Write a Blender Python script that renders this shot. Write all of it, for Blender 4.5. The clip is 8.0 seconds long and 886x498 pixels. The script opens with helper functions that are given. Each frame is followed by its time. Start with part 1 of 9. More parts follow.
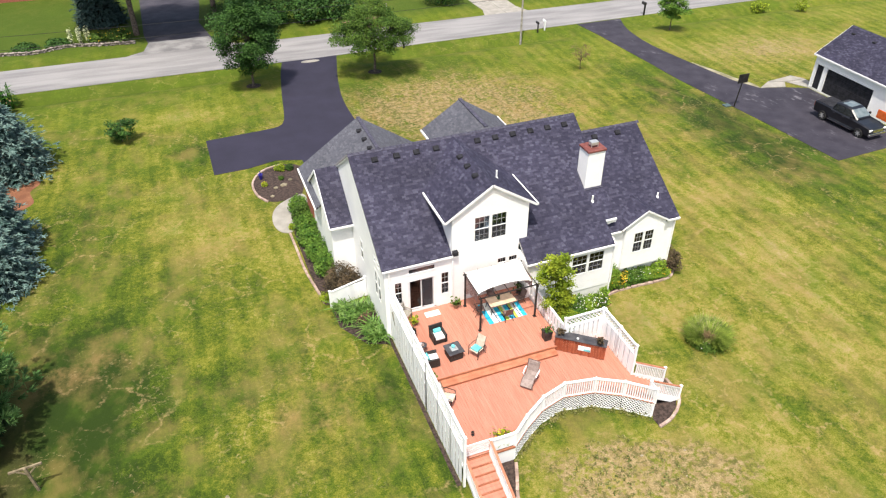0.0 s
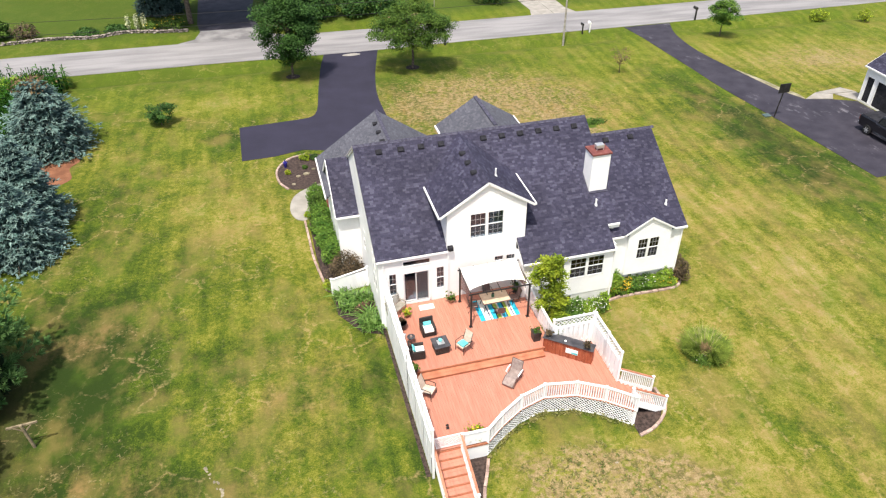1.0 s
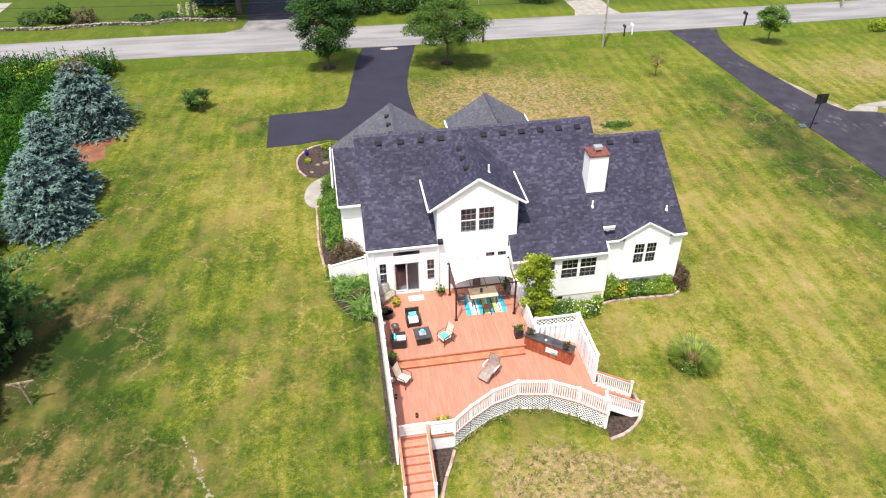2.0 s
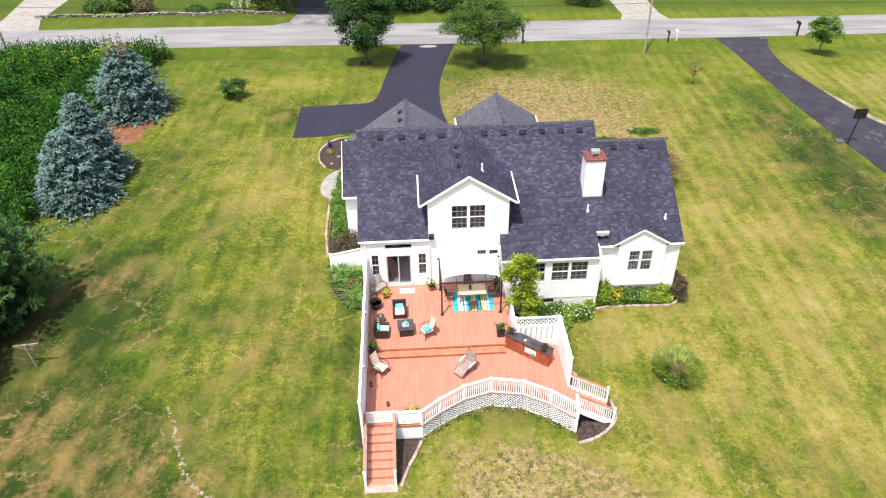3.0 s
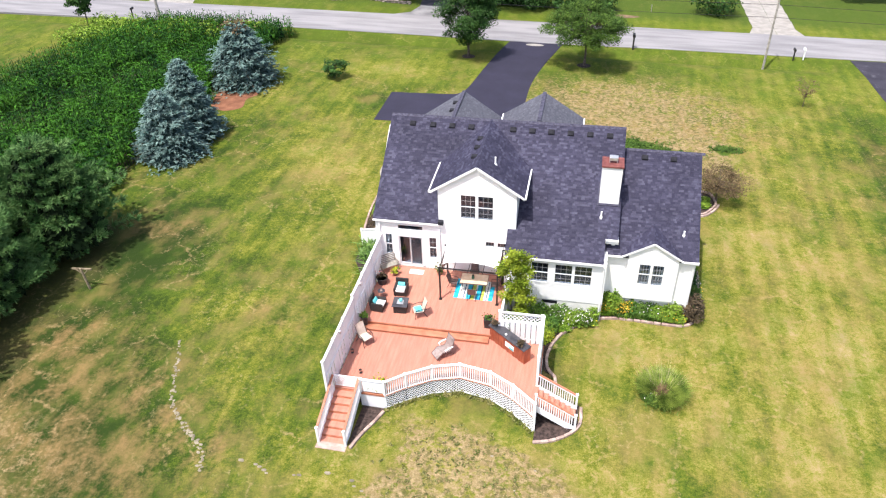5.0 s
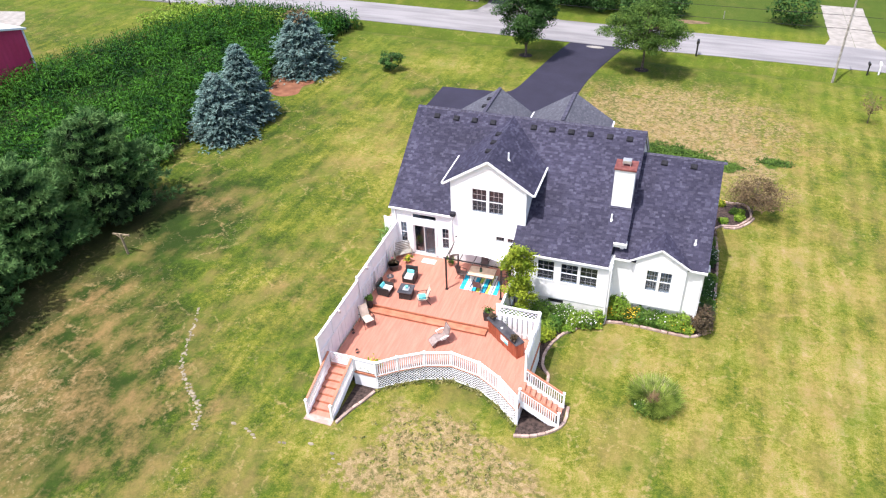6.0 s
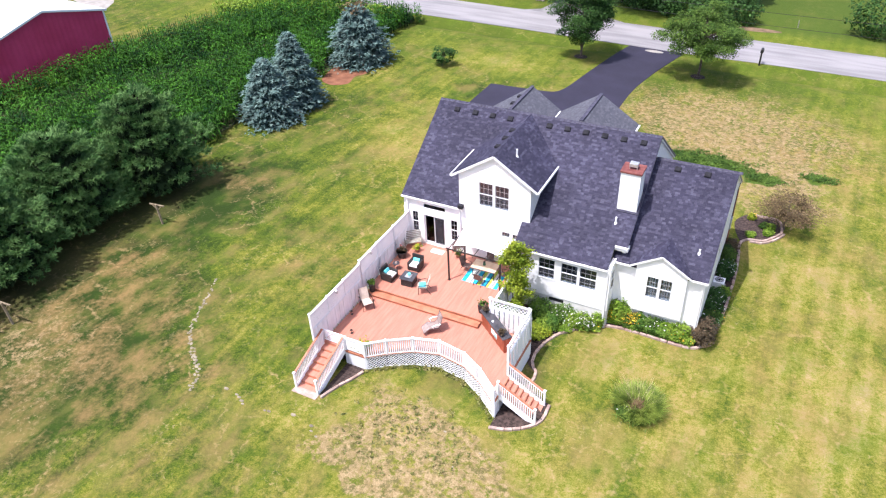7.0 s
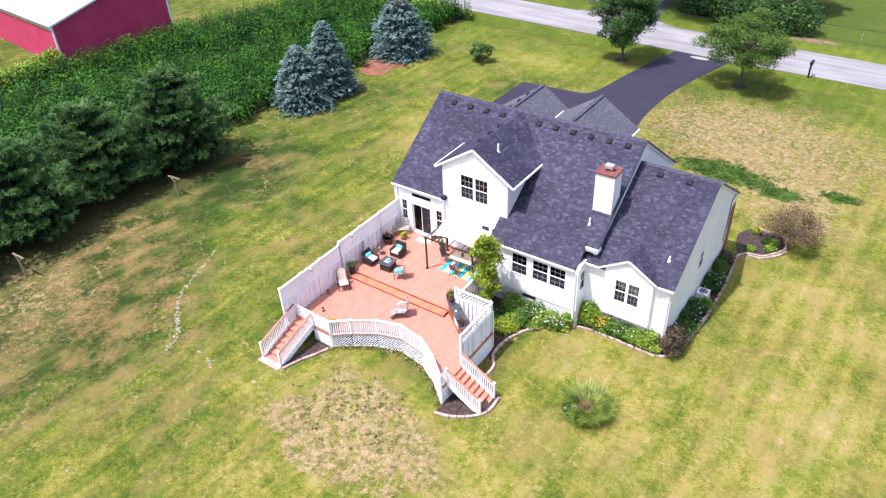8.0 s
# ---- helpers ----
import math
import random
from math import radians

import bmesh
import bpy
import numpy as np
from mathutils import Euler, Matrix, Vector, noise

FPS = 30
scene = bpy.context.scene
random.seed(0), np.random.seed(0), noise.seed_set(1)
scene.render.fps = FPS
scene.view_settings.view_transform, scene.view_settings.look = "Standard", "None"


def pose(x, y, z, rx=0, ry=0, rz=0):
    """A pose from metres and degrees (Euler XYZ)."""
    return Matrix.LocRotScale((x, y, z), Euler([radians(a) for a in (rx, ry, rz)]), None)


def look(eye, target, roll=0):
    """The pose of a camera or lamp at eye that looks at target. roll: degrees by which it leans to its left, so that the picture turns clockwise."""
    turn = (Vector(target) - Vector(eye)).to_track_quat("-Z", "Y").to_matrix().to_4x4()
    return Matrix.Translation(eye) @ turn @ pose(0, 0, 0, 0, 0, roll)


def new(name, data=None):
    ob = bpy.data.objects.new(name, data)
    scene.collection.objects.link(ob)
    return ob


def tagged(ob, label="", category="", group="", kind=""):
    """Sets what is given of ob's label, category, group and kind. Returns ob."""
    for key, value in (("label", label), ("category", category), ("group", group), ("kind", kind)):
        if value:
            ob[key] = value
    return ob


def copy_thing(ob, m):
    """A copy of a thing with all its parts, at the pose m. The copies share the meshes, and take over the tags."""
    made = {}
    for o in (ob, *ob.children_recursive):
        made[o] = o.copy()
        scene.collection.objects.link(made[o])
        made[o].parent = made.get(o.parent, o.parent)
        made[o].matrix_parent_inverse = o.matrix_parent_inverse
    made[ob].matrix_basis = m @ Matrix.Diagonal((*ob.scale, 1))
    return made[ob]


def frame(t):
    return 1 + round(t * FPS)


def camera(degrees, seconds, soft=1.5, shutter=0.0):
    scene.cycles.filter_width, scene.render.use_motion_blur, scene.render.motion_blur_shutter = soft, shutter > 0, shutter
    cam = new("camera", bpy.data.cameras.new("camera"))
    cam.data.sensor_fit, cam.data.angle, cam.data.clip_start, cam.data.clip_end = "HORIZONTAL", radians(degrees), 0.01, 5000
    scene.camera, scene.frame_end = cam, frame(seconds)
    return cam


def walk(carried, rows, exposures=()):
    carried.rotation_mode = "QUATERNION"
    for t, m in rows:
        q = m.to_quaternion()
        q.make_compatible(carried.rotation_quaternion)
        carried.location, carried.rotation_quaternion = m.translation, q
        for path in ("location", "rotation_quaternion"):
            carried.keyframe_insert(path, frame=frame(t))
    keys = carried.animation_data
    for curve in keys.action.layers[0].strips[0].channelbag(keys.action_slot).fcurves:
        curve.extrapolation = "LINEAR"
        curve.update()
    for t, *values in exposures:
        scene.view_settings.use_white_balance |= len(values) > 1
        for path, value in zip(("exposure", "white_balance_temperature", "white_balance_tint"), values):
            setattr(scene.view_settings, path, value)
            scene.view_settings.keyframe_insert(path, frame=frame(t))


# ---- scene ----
PATH = [
    (0, (0.413, 1.448, 30.605), (0.98, 2.957, 29.42), -0.4),
    (0.5, (2.093, 0.627, 30.631), (2.581, 2.161, 29.444), -0.5),
    (1, (3.961, -0.21, 30.634), (4.367, 1.348, 29.448), -0.6),
    (1.5, (5.914, -0.999, 30.654), (6.239, 0.576, 29.466), -0.7),
    (3, (12.319, -2.875, 30.84), (12.387, -1.268, 29.652), -1.1),
    (3.5, (14.559, -3.291, 30.864), (14.534, -1.682, 29.677), -1.3),
    (4, (16.873, -3.602, 30.881), (16.74, -1.997, 29.695), -1.5),
    (4.5, (19.18, -3.789, 30.839), (18.937, -2.195, 29.655), -1.8),
    (6, (26.156, -3.548, 30.721), (25.588, -2.033, 29.545), -2.4),
    (6.5, (28.477, -3.136, 30.633), (27.804, -1.662, 29.46), -2.6),
    (7, (31.049, -2.464, 30.542), (30.275, -1.038, 29.372), -2.7),
    (7.5, (33.966, -1.464, 30.419), (33.097, -0.091, 29.253), -2.8),
    (8, (37.293, -0.027, 30.329), (36.33, 1.283, 29.165), -2.8),
]
cam = camera(63.2, 8.0, soft=1.2)
walk(cam, [(t, look(eye, target, roll)) for t, eye, target, roll in PATH],
     [(0, 0.61, 6800, 8), (1.5, 0.65, 6750, 9), (3.5, 0.75, 6550, 10), (4.5, 0.80, 6400, 12), (6.5, 0.87, 6150, 17), (8, 0.93, 6000, 20)])

# ---- light: high summer sun from the south-west, hazy bright sky ----
SUN_FROM = Vector((-0.21, -0.34, 1.0)).normalized()
world = bpy.data.worlds.new("sky")
scene.world = world
world.use_nodes = True
wn = world.node_tree
sky = wn.nodes.new("ShaderNodeTexSky")
sky.sky_type = 'NISHITA'
sky.sun_disc = False
sky.sun_elevation = math.asin(SUN_FROM.z)
sky.sun_rotation = math.atan2(SUN_FROM.x, SUN_FROM.y)
sky.air_density, sky.dust_density, sky.ozone_density = 1.0, 4.0, 1.0
wn.nodes["Background"].inputs["Strength"].default_value = 0.15
wn.links.new(sky.outputs["Color"], wn.nodes["Background"].inputs["Color"])
sun_data = bpy.data.lights.new("sun", 'SUN')
sun_data.energy, sun_data.angle, sun_data.color = 3.5, radians(0.6), (1.0, 0.96, 0.9)
sun = new("sun", sun_data)
sun.matrix_world = look((0, 0, 60), Vector((0, 0, 60)) - SUN_FROM)

# ---- materials ----
def mat(name, c1, c2, scale=4.0, rough=0.7, bump=0.15, fine=None, metal=0.0, vary=0.0, island=0.0, lo=0.35, hi=0.65, spec=0.4, translucent=0.0, stretch=(1, 1, 1), coat=0.0):
    """Two colours mixed by a coarse noise, a finer grain over it, bump; optional change from piece to piece."""
    m = bpy.data.materials.new(name)
    m.use_nodes = True
    nt = m.node_tree
    n, l = nt.nodes, nt.links
    bsdf = n["Principled BSDF"]
    geo = n.new("ShaderNodeNewGeometry")
    mp = n.new("ShaderNodeMapping")
    mp.inputs["Scale"].default_value = stretch
    l.new(geo.outputs["Position"], mp.inputs["Vector"])
    a = n.new("ShaderNodeTexNoise")
    a.inputs["Scale"].default_value, a.inputs["Detail"].default_value = scale, 4
    l.new(mp.outputs[0], a.inputs["Vector"])
    b = n.new("ShaderNodeTexNoise")
    b.inputs["Scale"].default_value, b.inputs["Detail"].default_value = fine or scale * 9, 3
    l.new(mp.outputs[0], b.inputs["Vector"])
    mix = n.new("ShaderNodeMath")
    mix.operation = 'MULTIPLY_ADD'
    mix.inputs[1].default_value = 0.35
    l.new(b.outputs["Fac"], mix.inputs[0])
    sub = n.new("ShaderNodeMath")
    sub.operation = 'SUBTRACT'
    sub.inputs[1].default_value = 0.175
    l.new(a.outputs["Fac"], sub.inputs[0])
    l.new(sub.outputs[0], mix.inputs[2])
    ramp = n.new("ShaderNodeValToRGB")
    ramp.color_ramp.elements[0].position, ramp.color_ramp.elements[1].position = lo, hi
    ramp.color_ramp.elements[0].color, ramp.color_ramp.elements[1].color = (*c1, 1), (*c2, 1)
    l.new(mix.outputs[0], ramp.inputs["Fac"])
    col = ramp.outputs["Color"]
    for amount, node, out in ((vary, "ShaderNodeObjectInfo", "Random"), (island, "ShaderNodeNewGeometry", "Random Per Island")):
        if amount:
            src = n.new(node)
            rng = n.new("ShaderNodeMapRange")
            rng.inputs["To Min"].default_value, rng.inputs["To Max"].default_value = 1 - amount, 1 + amount
            l.new(src.outputs[out], rng.inputs["Value"])
            hsv = n.new("ShaderNodeHueSaturation")
            l.new(rng.outputs[0], hsv.inputs["Value"])
            l.new(col, hsv.inputs["Color"])
            col = hsv.outputs["Color"]
    l.new(col, bsdf.inputs["Base Color"])
    bsdf.inputs["Roughness"].default_value = rough
    bsdf.inputs["Metallic"].default_value = metal
    bsdf.inputs["Specular IOR Level"].default_value = spec
    bsdf.inputs["Coat Weight"].default_value = coat
    if bump:
        bp = n.new("ShaderNodeBump")
        bp.inputs["Strength"].default_value, bp.inputs["Distance"].default_value = bump, 0.02
        l.new(b.outputs["Fac"], bp.inputs["Height"])
        l.new(bp.outputs[0], bsdf.inputs["Normal"])
    if translucent:
        tr = n.new("ShaderNodeBsdfTranslucent")
        l.new(col, tr.inputs["Color"])
        ms = n.new("ShaderNodeMixShader")
        ms.inputs[0].default_value = translucent
        l.new(bsdf.outputs[0], ms.inputs[1])
        l.new(tr.outputs[0], ms.inputs[2])
        l.new(ms.outputs[0], n["Material Output"].inputs["Surface"])
    return m


# patches of the lawn: x, y, half-widths, drier (+) or greener (-)
DRY_PATCHES = [(16.6, 19.0, 5.0, 3.0, 0.36), (31, 55, 4, 4, 0.2), (-9, 25.5, 4, 4, 0.22), (0, 48, 4, 8, 0.26), (-5, 64, 7, 9, 0.16),
               (-1, 72, 5, 3, 0.2), (68, 68, 8, 5, 0.28), (24.5, 29.0, 4, 2.2, 0.18), (37, 37, 6, 16, 0.14)]
# lush turf; the entries beside the pines also paint their shade onto the lawn
LUSH_SHADE_PATCHES = [(8.2, 23, 0.9, 5, -0.22), (7.8, 30, 0.9, 5, -0.22), (25.5, 58.2, 4.6, 1.5, -0.62), (32.2, 56.8, 1.6, 0.8, -0.5), (14, 24.3, 5, 1.6, -0.3),
                (48.8, 60, 3.5, 16, -0.34), (50, 46, 8, 14, -0.42), (30, 76, 9, 4, -0.25), (18.0, 73, 2.2, 10, -0.28), (27, 25.5, 2.0, 2.2, -0.22), (-10, 35, 4, 7, -0.16), (0.5, 62, 2.0, 6, -0.2),
                (20, 82.5, 90, 3.0, -0.28), (15, 112, 160, 18, -0.5), (-8.5, 29, 6, 9, -0.14), (-9.6, 24, 3.5, 9, -0.36), (-9.2, 35, 3.5, 6, -0.46), (-9, 17, 7, 7, -0.5), (-4, 14, 6, 7, -0.62), (-12, 5, 8, 10, -0.2), (21.2, 26.5, 0.9, 4.5, -0.3)]

BROWN_PATCHES = [(24, 66.5, 8, 6, 1.5), (29, 62.5, 7, 5, 1.3), (-8.6, 24.2, 2.5, 2, 1.2), (-8.5, 20.5, 4, 3, 0.7), (-5, 16, 6, 3.5, 0.8), (-1.5, 21.5, 2.5, 1.8, 0.8), (2.5, 28.5, 3, 3, 0.6), (3, 33, 2.5, 3, 0.4), (2, 18, 2.5, 1.5, 0.8), (0, 50, 3, 5, 0.5), (-9, 37, 2.5, 1.5, 0.8),
                 (35, 33, 6, 6, 0.5), (42, 50, 6, 8, 0.5), (8, 12, 8, 4, 0.6), (-6, 9, 8, 5, 0.45), (30, 18, 8, 5, 0.5), (25, 29.3, 3.5, 1.8, 0.6)]
RANK_PATCHES = [(25.2, 57.6, 4.6, 1.9), (30.2, 56.6, 2.0, 1.0), (34.5, 58.5, 1.6, 0.9)]
BARE_PATCHES = [(18.2, 17.9, 3.0, 1.7, 1.5), (15.4, 16.8, 2.0, 1.1, 1.1), (15.5, 20.6, 2.6, 1.0, 0.5), (26, 65.5, 8.0, 6.0, 0.62), (31.5, 55, 3, 3.5, 0.6), (-9, 14, 5, 3, 0.3), (68, 68, 8, 4, 0.3)]


def grass_material():
    m = bpy.data.materials.new("lawn")
    m.use_nodes = True
    n, l = m.node_tree.nodes, m.node_tree.links
    bsdf = n["Principled BSDF"]
    geo = n.new("ShaderNodeNewGeometry")

    def noise_at(scale, detail, rough=0.6, stretch=(1, 1, 1)):
        mp = n.new("ShaderNodeMapping")
        mp.inputs["Scale"].default_value = stretch
        l.new(geo.outputs["Position"], mp.inputs["Vector"])
        t = n.new("ShaderNodeTexNoise")
        t.inputs["Scale"].default_value, t.inputs["Detail"].default_value, t.inputs["Roughness"].default_value = scale, detail, rough
        l.new(mp.outputs[0], t.inputs["Vector"])
        return t.outputs["Fac"]

    def math_node(op, a, b, c=None):
        t = n.new("ShaderNodeMath")
        t.operation = op
        for i, v in enumerate((a, b, c)):
            if v is None:
                continue
            if isinstance(v, (int, float)):
                t.inputs[i].default_value = v
            else:
                l.new(v, t.inputs[i])
        return t.outputs[0]

    # edges of the patches wander by a coarse noise
    wob = n.new("ShaderNodeTexNoise")
    wob.inputs["Scale"].default_value, wob.inputs["Detail"].default_value = 0.35, 4
    l.new(geo.outputs["Position"], wob.inputs["Vector"])
    shift = n.new("ShaderNodeVectorMath")
    shift.operation = 'MULTIPLY_ADD'
    shift.inputs[1].default_value = (5, 5, 0)
    l.new(wob.outputs["Color"], shift.inputs[0])
    l.new(geo.outputs["Position"], shift.inputs[2])
    big, mid, small, blade = noise_at(0.13, 5, 0.65), noise_at(0.75, 6, 0.68), noise_at(3.5, 5, 0.72), noise_at(13, 3)
    streak = noise_at(1.1, 5, 0.62, (1.3, 0.16, 1))
    v = math_node('MULTIPLY_ADD', big, 1.8, 1.02 - (1.8 + 1.45 + 1.6 + 1.0 + 1.5) / 2 - 0.07)
    for cx, cy, sx, sy, k in DRY_PATCHES + LUSH_SHADE_PATCHES:
        m1 = n.new("ShaderNodeVectorMath")
        m1.operation = 'MULTIPLY_ADD'
        m1.inputs[1].default_value = (0.5 / sx, 0.5 / sy, 0)
        m1.inputs[2].default_value = (-(cx + 2.5) * 0.5 / sx, -(cy + 2.5) * 0.5 / sy, 0)
        l.new(shift.outputs[0], m1.inputs[0])
        g1 = n.new("ShaderNodeTexGradient")
        g1.gradient_type = 'QUADRATIC_SPHERE'
        l.new(m1.outputs[0], g1.inputs["Vector"])
        v = math_node('MULTIPLY_ADD', g1.outputs["Fac"], k * 2.3, v)
    wave = n.new("ShaderNodeTexWave")
    wave.wave_type, wave.bands_direction, wave.wave_profile = 'BANDS', 'X', 'SIN'
    wave.inputs["Scale"].default_value, wave.inputs["Distortion"].default_value, wave.inputs["Detail"].default_value = 0.21, 2.6, 4
    wave.inputs["Detail Scale"].default_value = 0.6
    mp = n.new("ShaderNodeMapping")
    mp.inputs["Rotation"].default_value = (0, 0, radians(3))
    l.new(geo.outputs["Position"], mp.inputs["Vector"])
    l.new(mp.outputs[0], wave.inputs["Vector"])
    v = math_node('MULTIPLY_ADD', mid, 1.45, v)
    v = math_node('MULTIPLY_ADD', small, 1.6, v)
    v = math_node('MULTIPLY_ADD', streak, 1.0, v)
    v = math_node('MULTIPLY_ADD', blade, 1.5, v)
    # mower stripes, plainest on the sunny east side
    east = n.new("ShaderNodeSeparateXYZ")
    l.new(geo.outputs["Position"], east.inputs[0])
    plain = n.new("ShaderNodeMapRange")
    for i, q in ((1, 26.0), (2, 34.0), (3, 0.12), (4, 0.25)):
        plain.inputs[i].default_value = q
    l.new(east.outputs["X"], plain.inputs[0])
    v = math_node('MULTIPLY_ADD', wave.outputs["Fac"], plain.outputs[0], math_node('SUBTRACT', v, math_node('MULTIPLY', plain.outputs[0], 0.38)))
    ramp = n.new("ShaderNodeValToRGB")
    e = ramp.color_ramp.elements
    e[0].position, e[0].color = 0.0, (0.021, 0.039, 0.007, 1)
    e[1].position, e[1].color = 1.0, (0.31, 0.25, 0.125, 1)
    for p, c in ((0.17, (0.031, 0.055, 0.007)), (0.36, (0.069, 0.096, 0.010)), (0.54, (0.137, 0.143, 0.018)), (0.70, (0.212, 0.194, 0.044)), (0.85, (0.278, 0.214, 0.088))):
        k = e.new(p)
        k.color = (*c, 1)
    # the west half of the lawn is deeper green than the east
    side = n.new("ShaderNodeSeparateXYZ")
    l.new(geo.outputs["Position"], side.inputs[0])
    slope = n.new("ShaderNodeMapRange")
    for i, q in ((1, -14.0), (2, 26.0), (3, -0.34), (4, 0.05)):
        slope.inputs[i].default_value = q
    l.new(side.outputs["X"], slope.inputs[0])
    v = math_node('ADD', v, slope.outputs[0])
    half = math_node('MULTIPLY', v, 0.5)
    l.new(half, ramp.inputs["Fac"])

    def over(colour, mask, tone):
        mx = n.new("ShaderNodeMix")
        mx.data_type = 'RGBA'
        mx.inputs[7].default_value = (*tone, 1)
        l.new(mask, mx.inputs[0])
        l.new(colour, mx.inputs[6])
        return mx.outputs[2]

    def mask_of(value, lo, hi, top):
        mr = n.new("ShaderNodeMapRange")
        mr.inputs[1].default_value, mr.inputs[2].default_value, mr.inputs[4].default_value = lo, hi, top
        l.new(value, mr.inputs[0])
        return mr.outputs[0]

    # lush tufts, browned turf, and thin dead runners that wander through it
    colour = over(ramp.outputs["Color"], mask_of(noise_at(0.42, 6, 0.62, (1, 0.7, 2)), 0.46, 0.68, 0.5), (0.066, 0.112, 0.012))
    colour = over(colour, mask_of(noise_at(0.36, 6, 0.64, (1.2, 0.8, 3)), 0.49, 0.68, 0.5), (0.205, 0.146, 0.052))
    # the parched west side: broad tan and brown stains
    stain = None
    for cx, cy, sx, sy, k in BROWN_PATCHES:
        m1 = n.new("ShaderNodeVectorMath")
        m1.operation = 'MULTIPLY_ADD'
        m1.inputs[1].default_value = (0.5 / sx, 0.5 / sy, 0)
        m1.inputs[2].default_value = (-(cx + 2.5) * 0.5 / sx, -(cy + 2.5) * 0.5 / sy, 0)
        l.new(shift.outputs[0], m1.inputs[0])
        g1 = n.new("ShaderNodeTexGradient")
        g1.gradient_type = 'SPHERICAL'
        l.new(m1.outputs[0], g1.inputs["Vector"])
        stain = math_node('MULTIPLY', g1.outputs["Fac"], k) if stain is None else math_node('MULTIPLY_ADD', g1.outputs["Fac"], k, stain)
    stain = math_node('MULTIPLY', math_node('MINIMUM', stain, 1.0), mask_of(math_node('MULTIPLY_ADD', small, 0.4, noise_at(0.5, 6, 0.64, (1.3, 0.8, 2))), 0.64, 0.88, 0.85))
    colour = over(colour, stain, (0.235, 0.150, 0.062))
    # needle litter under the pine row; the pines' ground shade is put into its dark tone
    litter_shade = None
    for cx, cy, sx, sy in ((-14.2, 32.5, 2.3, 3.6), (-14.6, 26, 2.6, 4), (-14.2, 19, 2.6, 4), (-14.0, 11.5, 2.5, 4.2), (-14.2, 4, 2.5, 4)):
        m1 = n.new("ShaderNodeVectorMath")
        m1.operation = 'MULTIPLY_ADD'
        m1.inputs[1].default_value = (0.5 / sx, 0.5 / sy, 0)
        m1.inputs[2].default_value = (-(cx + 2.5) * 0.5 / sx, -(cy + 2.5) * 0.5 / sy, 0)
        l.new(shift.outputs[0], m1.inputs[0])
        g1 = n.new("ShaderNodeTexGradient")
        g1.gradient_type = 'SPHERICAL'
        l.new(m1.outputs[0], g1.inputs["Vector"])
        litter_shade = math_node('MULTIPLY', g1.outputs["Fac"], 1.0) if litter_shade is None else math_node('ADD', g1.outputs["Fac"], litter_shade)
    colour = over(colour, mask_of(math_node('MULTIPLY_ADD', noise_at(0.8, 6, 0.7), 0.5, litter_shade), 0.45, 0.95, 0.7), (0.052, 0.050, 0.018))
    twist = n.new("ShaderNodeVectorMath")
    twist.operation = 'MULTIPLY_ADD'
    twist.inputs[1].default_value = (1.6, 1.6, 0)
    tn = n.new("ShaderNodeTexNoise")
    tn.inputs["Scale"].default_value, tn.inputs["Detail"].default_value = 1.1, 5
    l.new(geo.outputs["Position"], tn.inputs["Vector"])
    l.new(tn.outputs["Color"], twist.inputs[0])
    l.new(geo.outputs["Position"], twist.inputs[2])
    vor = n.new("ShaderNodeTexVoronoi")
    vor.voronoi_dimensions, vor.feature = '2D', 'DISTANCE_TO_EDGE'
    vor.inputs["Scale"].default_value = 0.42
    l.new(twist.outputs[0], vor.inputs["Vector"])
    line = mask_of(math_node('MULTIPLY', vor.outputs["Distance"], -1.0), -0.06, -0.012, 0.8)
    where = math_node('MULTIPLY', mask_of(noise_at(0.16, 4, 0.6, (1, 1, 5)), 0.46, 0.58, 1.0), mask_of(small, 0.44, 0.60, 0.62))
    colour = over(colour, math_node('MULTIPLY', line, where), (0.33, 0.23, 0.115))
    # finer thatch crumbs, in drifts
    vor2 = n.new("ShaderNodeTexVoronoi")
    vor2.voronoi_dimensions, vor2.feature = '2D', 'DISTANCE_TO_EDGE'
    vor2.inputs["Scale"].default_value = 1.5
    l.new(twist.outputs[0], vor2.inputs["Vector"])
    thatch = mask_of(math_node('MULTIPLY', vor2.outputs["Distance"], -1.0), -0.10, -0.02, 1.0)
    drift = math_node('MULTIPLY', mask_of(noise_at(0.3, 5, 0.65, (1, 0.8, 5)), 0.50, 0.62, 1.0), mask_of(noise_at(5.0, 4, 0.7), 0.50, 0.62, 0.55))
    colour = over(colour, math_node('MULTIPLY', thatch, drift), (0.33, 0.25, 0.13))
    # the verges by the road and the far lawns stay lush
    lush = n.new("ShaderNodeMapRange")
    for i, q in ((1, 64.0), (2, 84.0), (3, 0.0), (4, 0.5)):
        lush.inputs[i].default_value = q
    l.new(side.outputs["Y"], lush.inputs[0])
    colour = over(colour, lush.outputs[0], (0.098, 0.136, 0.012))
    # tree shade on the far lawns, put in as a darker lawn colour
    yard = n.new("ShaderNodeMapRange")
    for i, q in ((1, 95.0), (2, 98.0), (3, 0.0), (4, 0.62)):
        yard.inputs[i].default_value = q
    l.new(side.outputs["Y"], yard.inputs[0])
    colour = over(colour, yard.outputs[0], (0.046, 0.078, 0.012))
    # worn ground where the turf has died: pale soil between crumbs of grass
    bare = None
    for cx, cy, sx, sy, k in BARE_PATCHES:
        m1 = n.new("ShaderNodeVectorMath")
        m1.operation = 'MULTIPLY_ADD'
        m1.inputs[1].default_value = (0.5 / sx, 0.5 / sy, 0)
        m1.inputs[2].default_value = (-(cx + 2.5) * 0.5 / sx, -(cy + 2.5) * 0.5 / sy, 0)
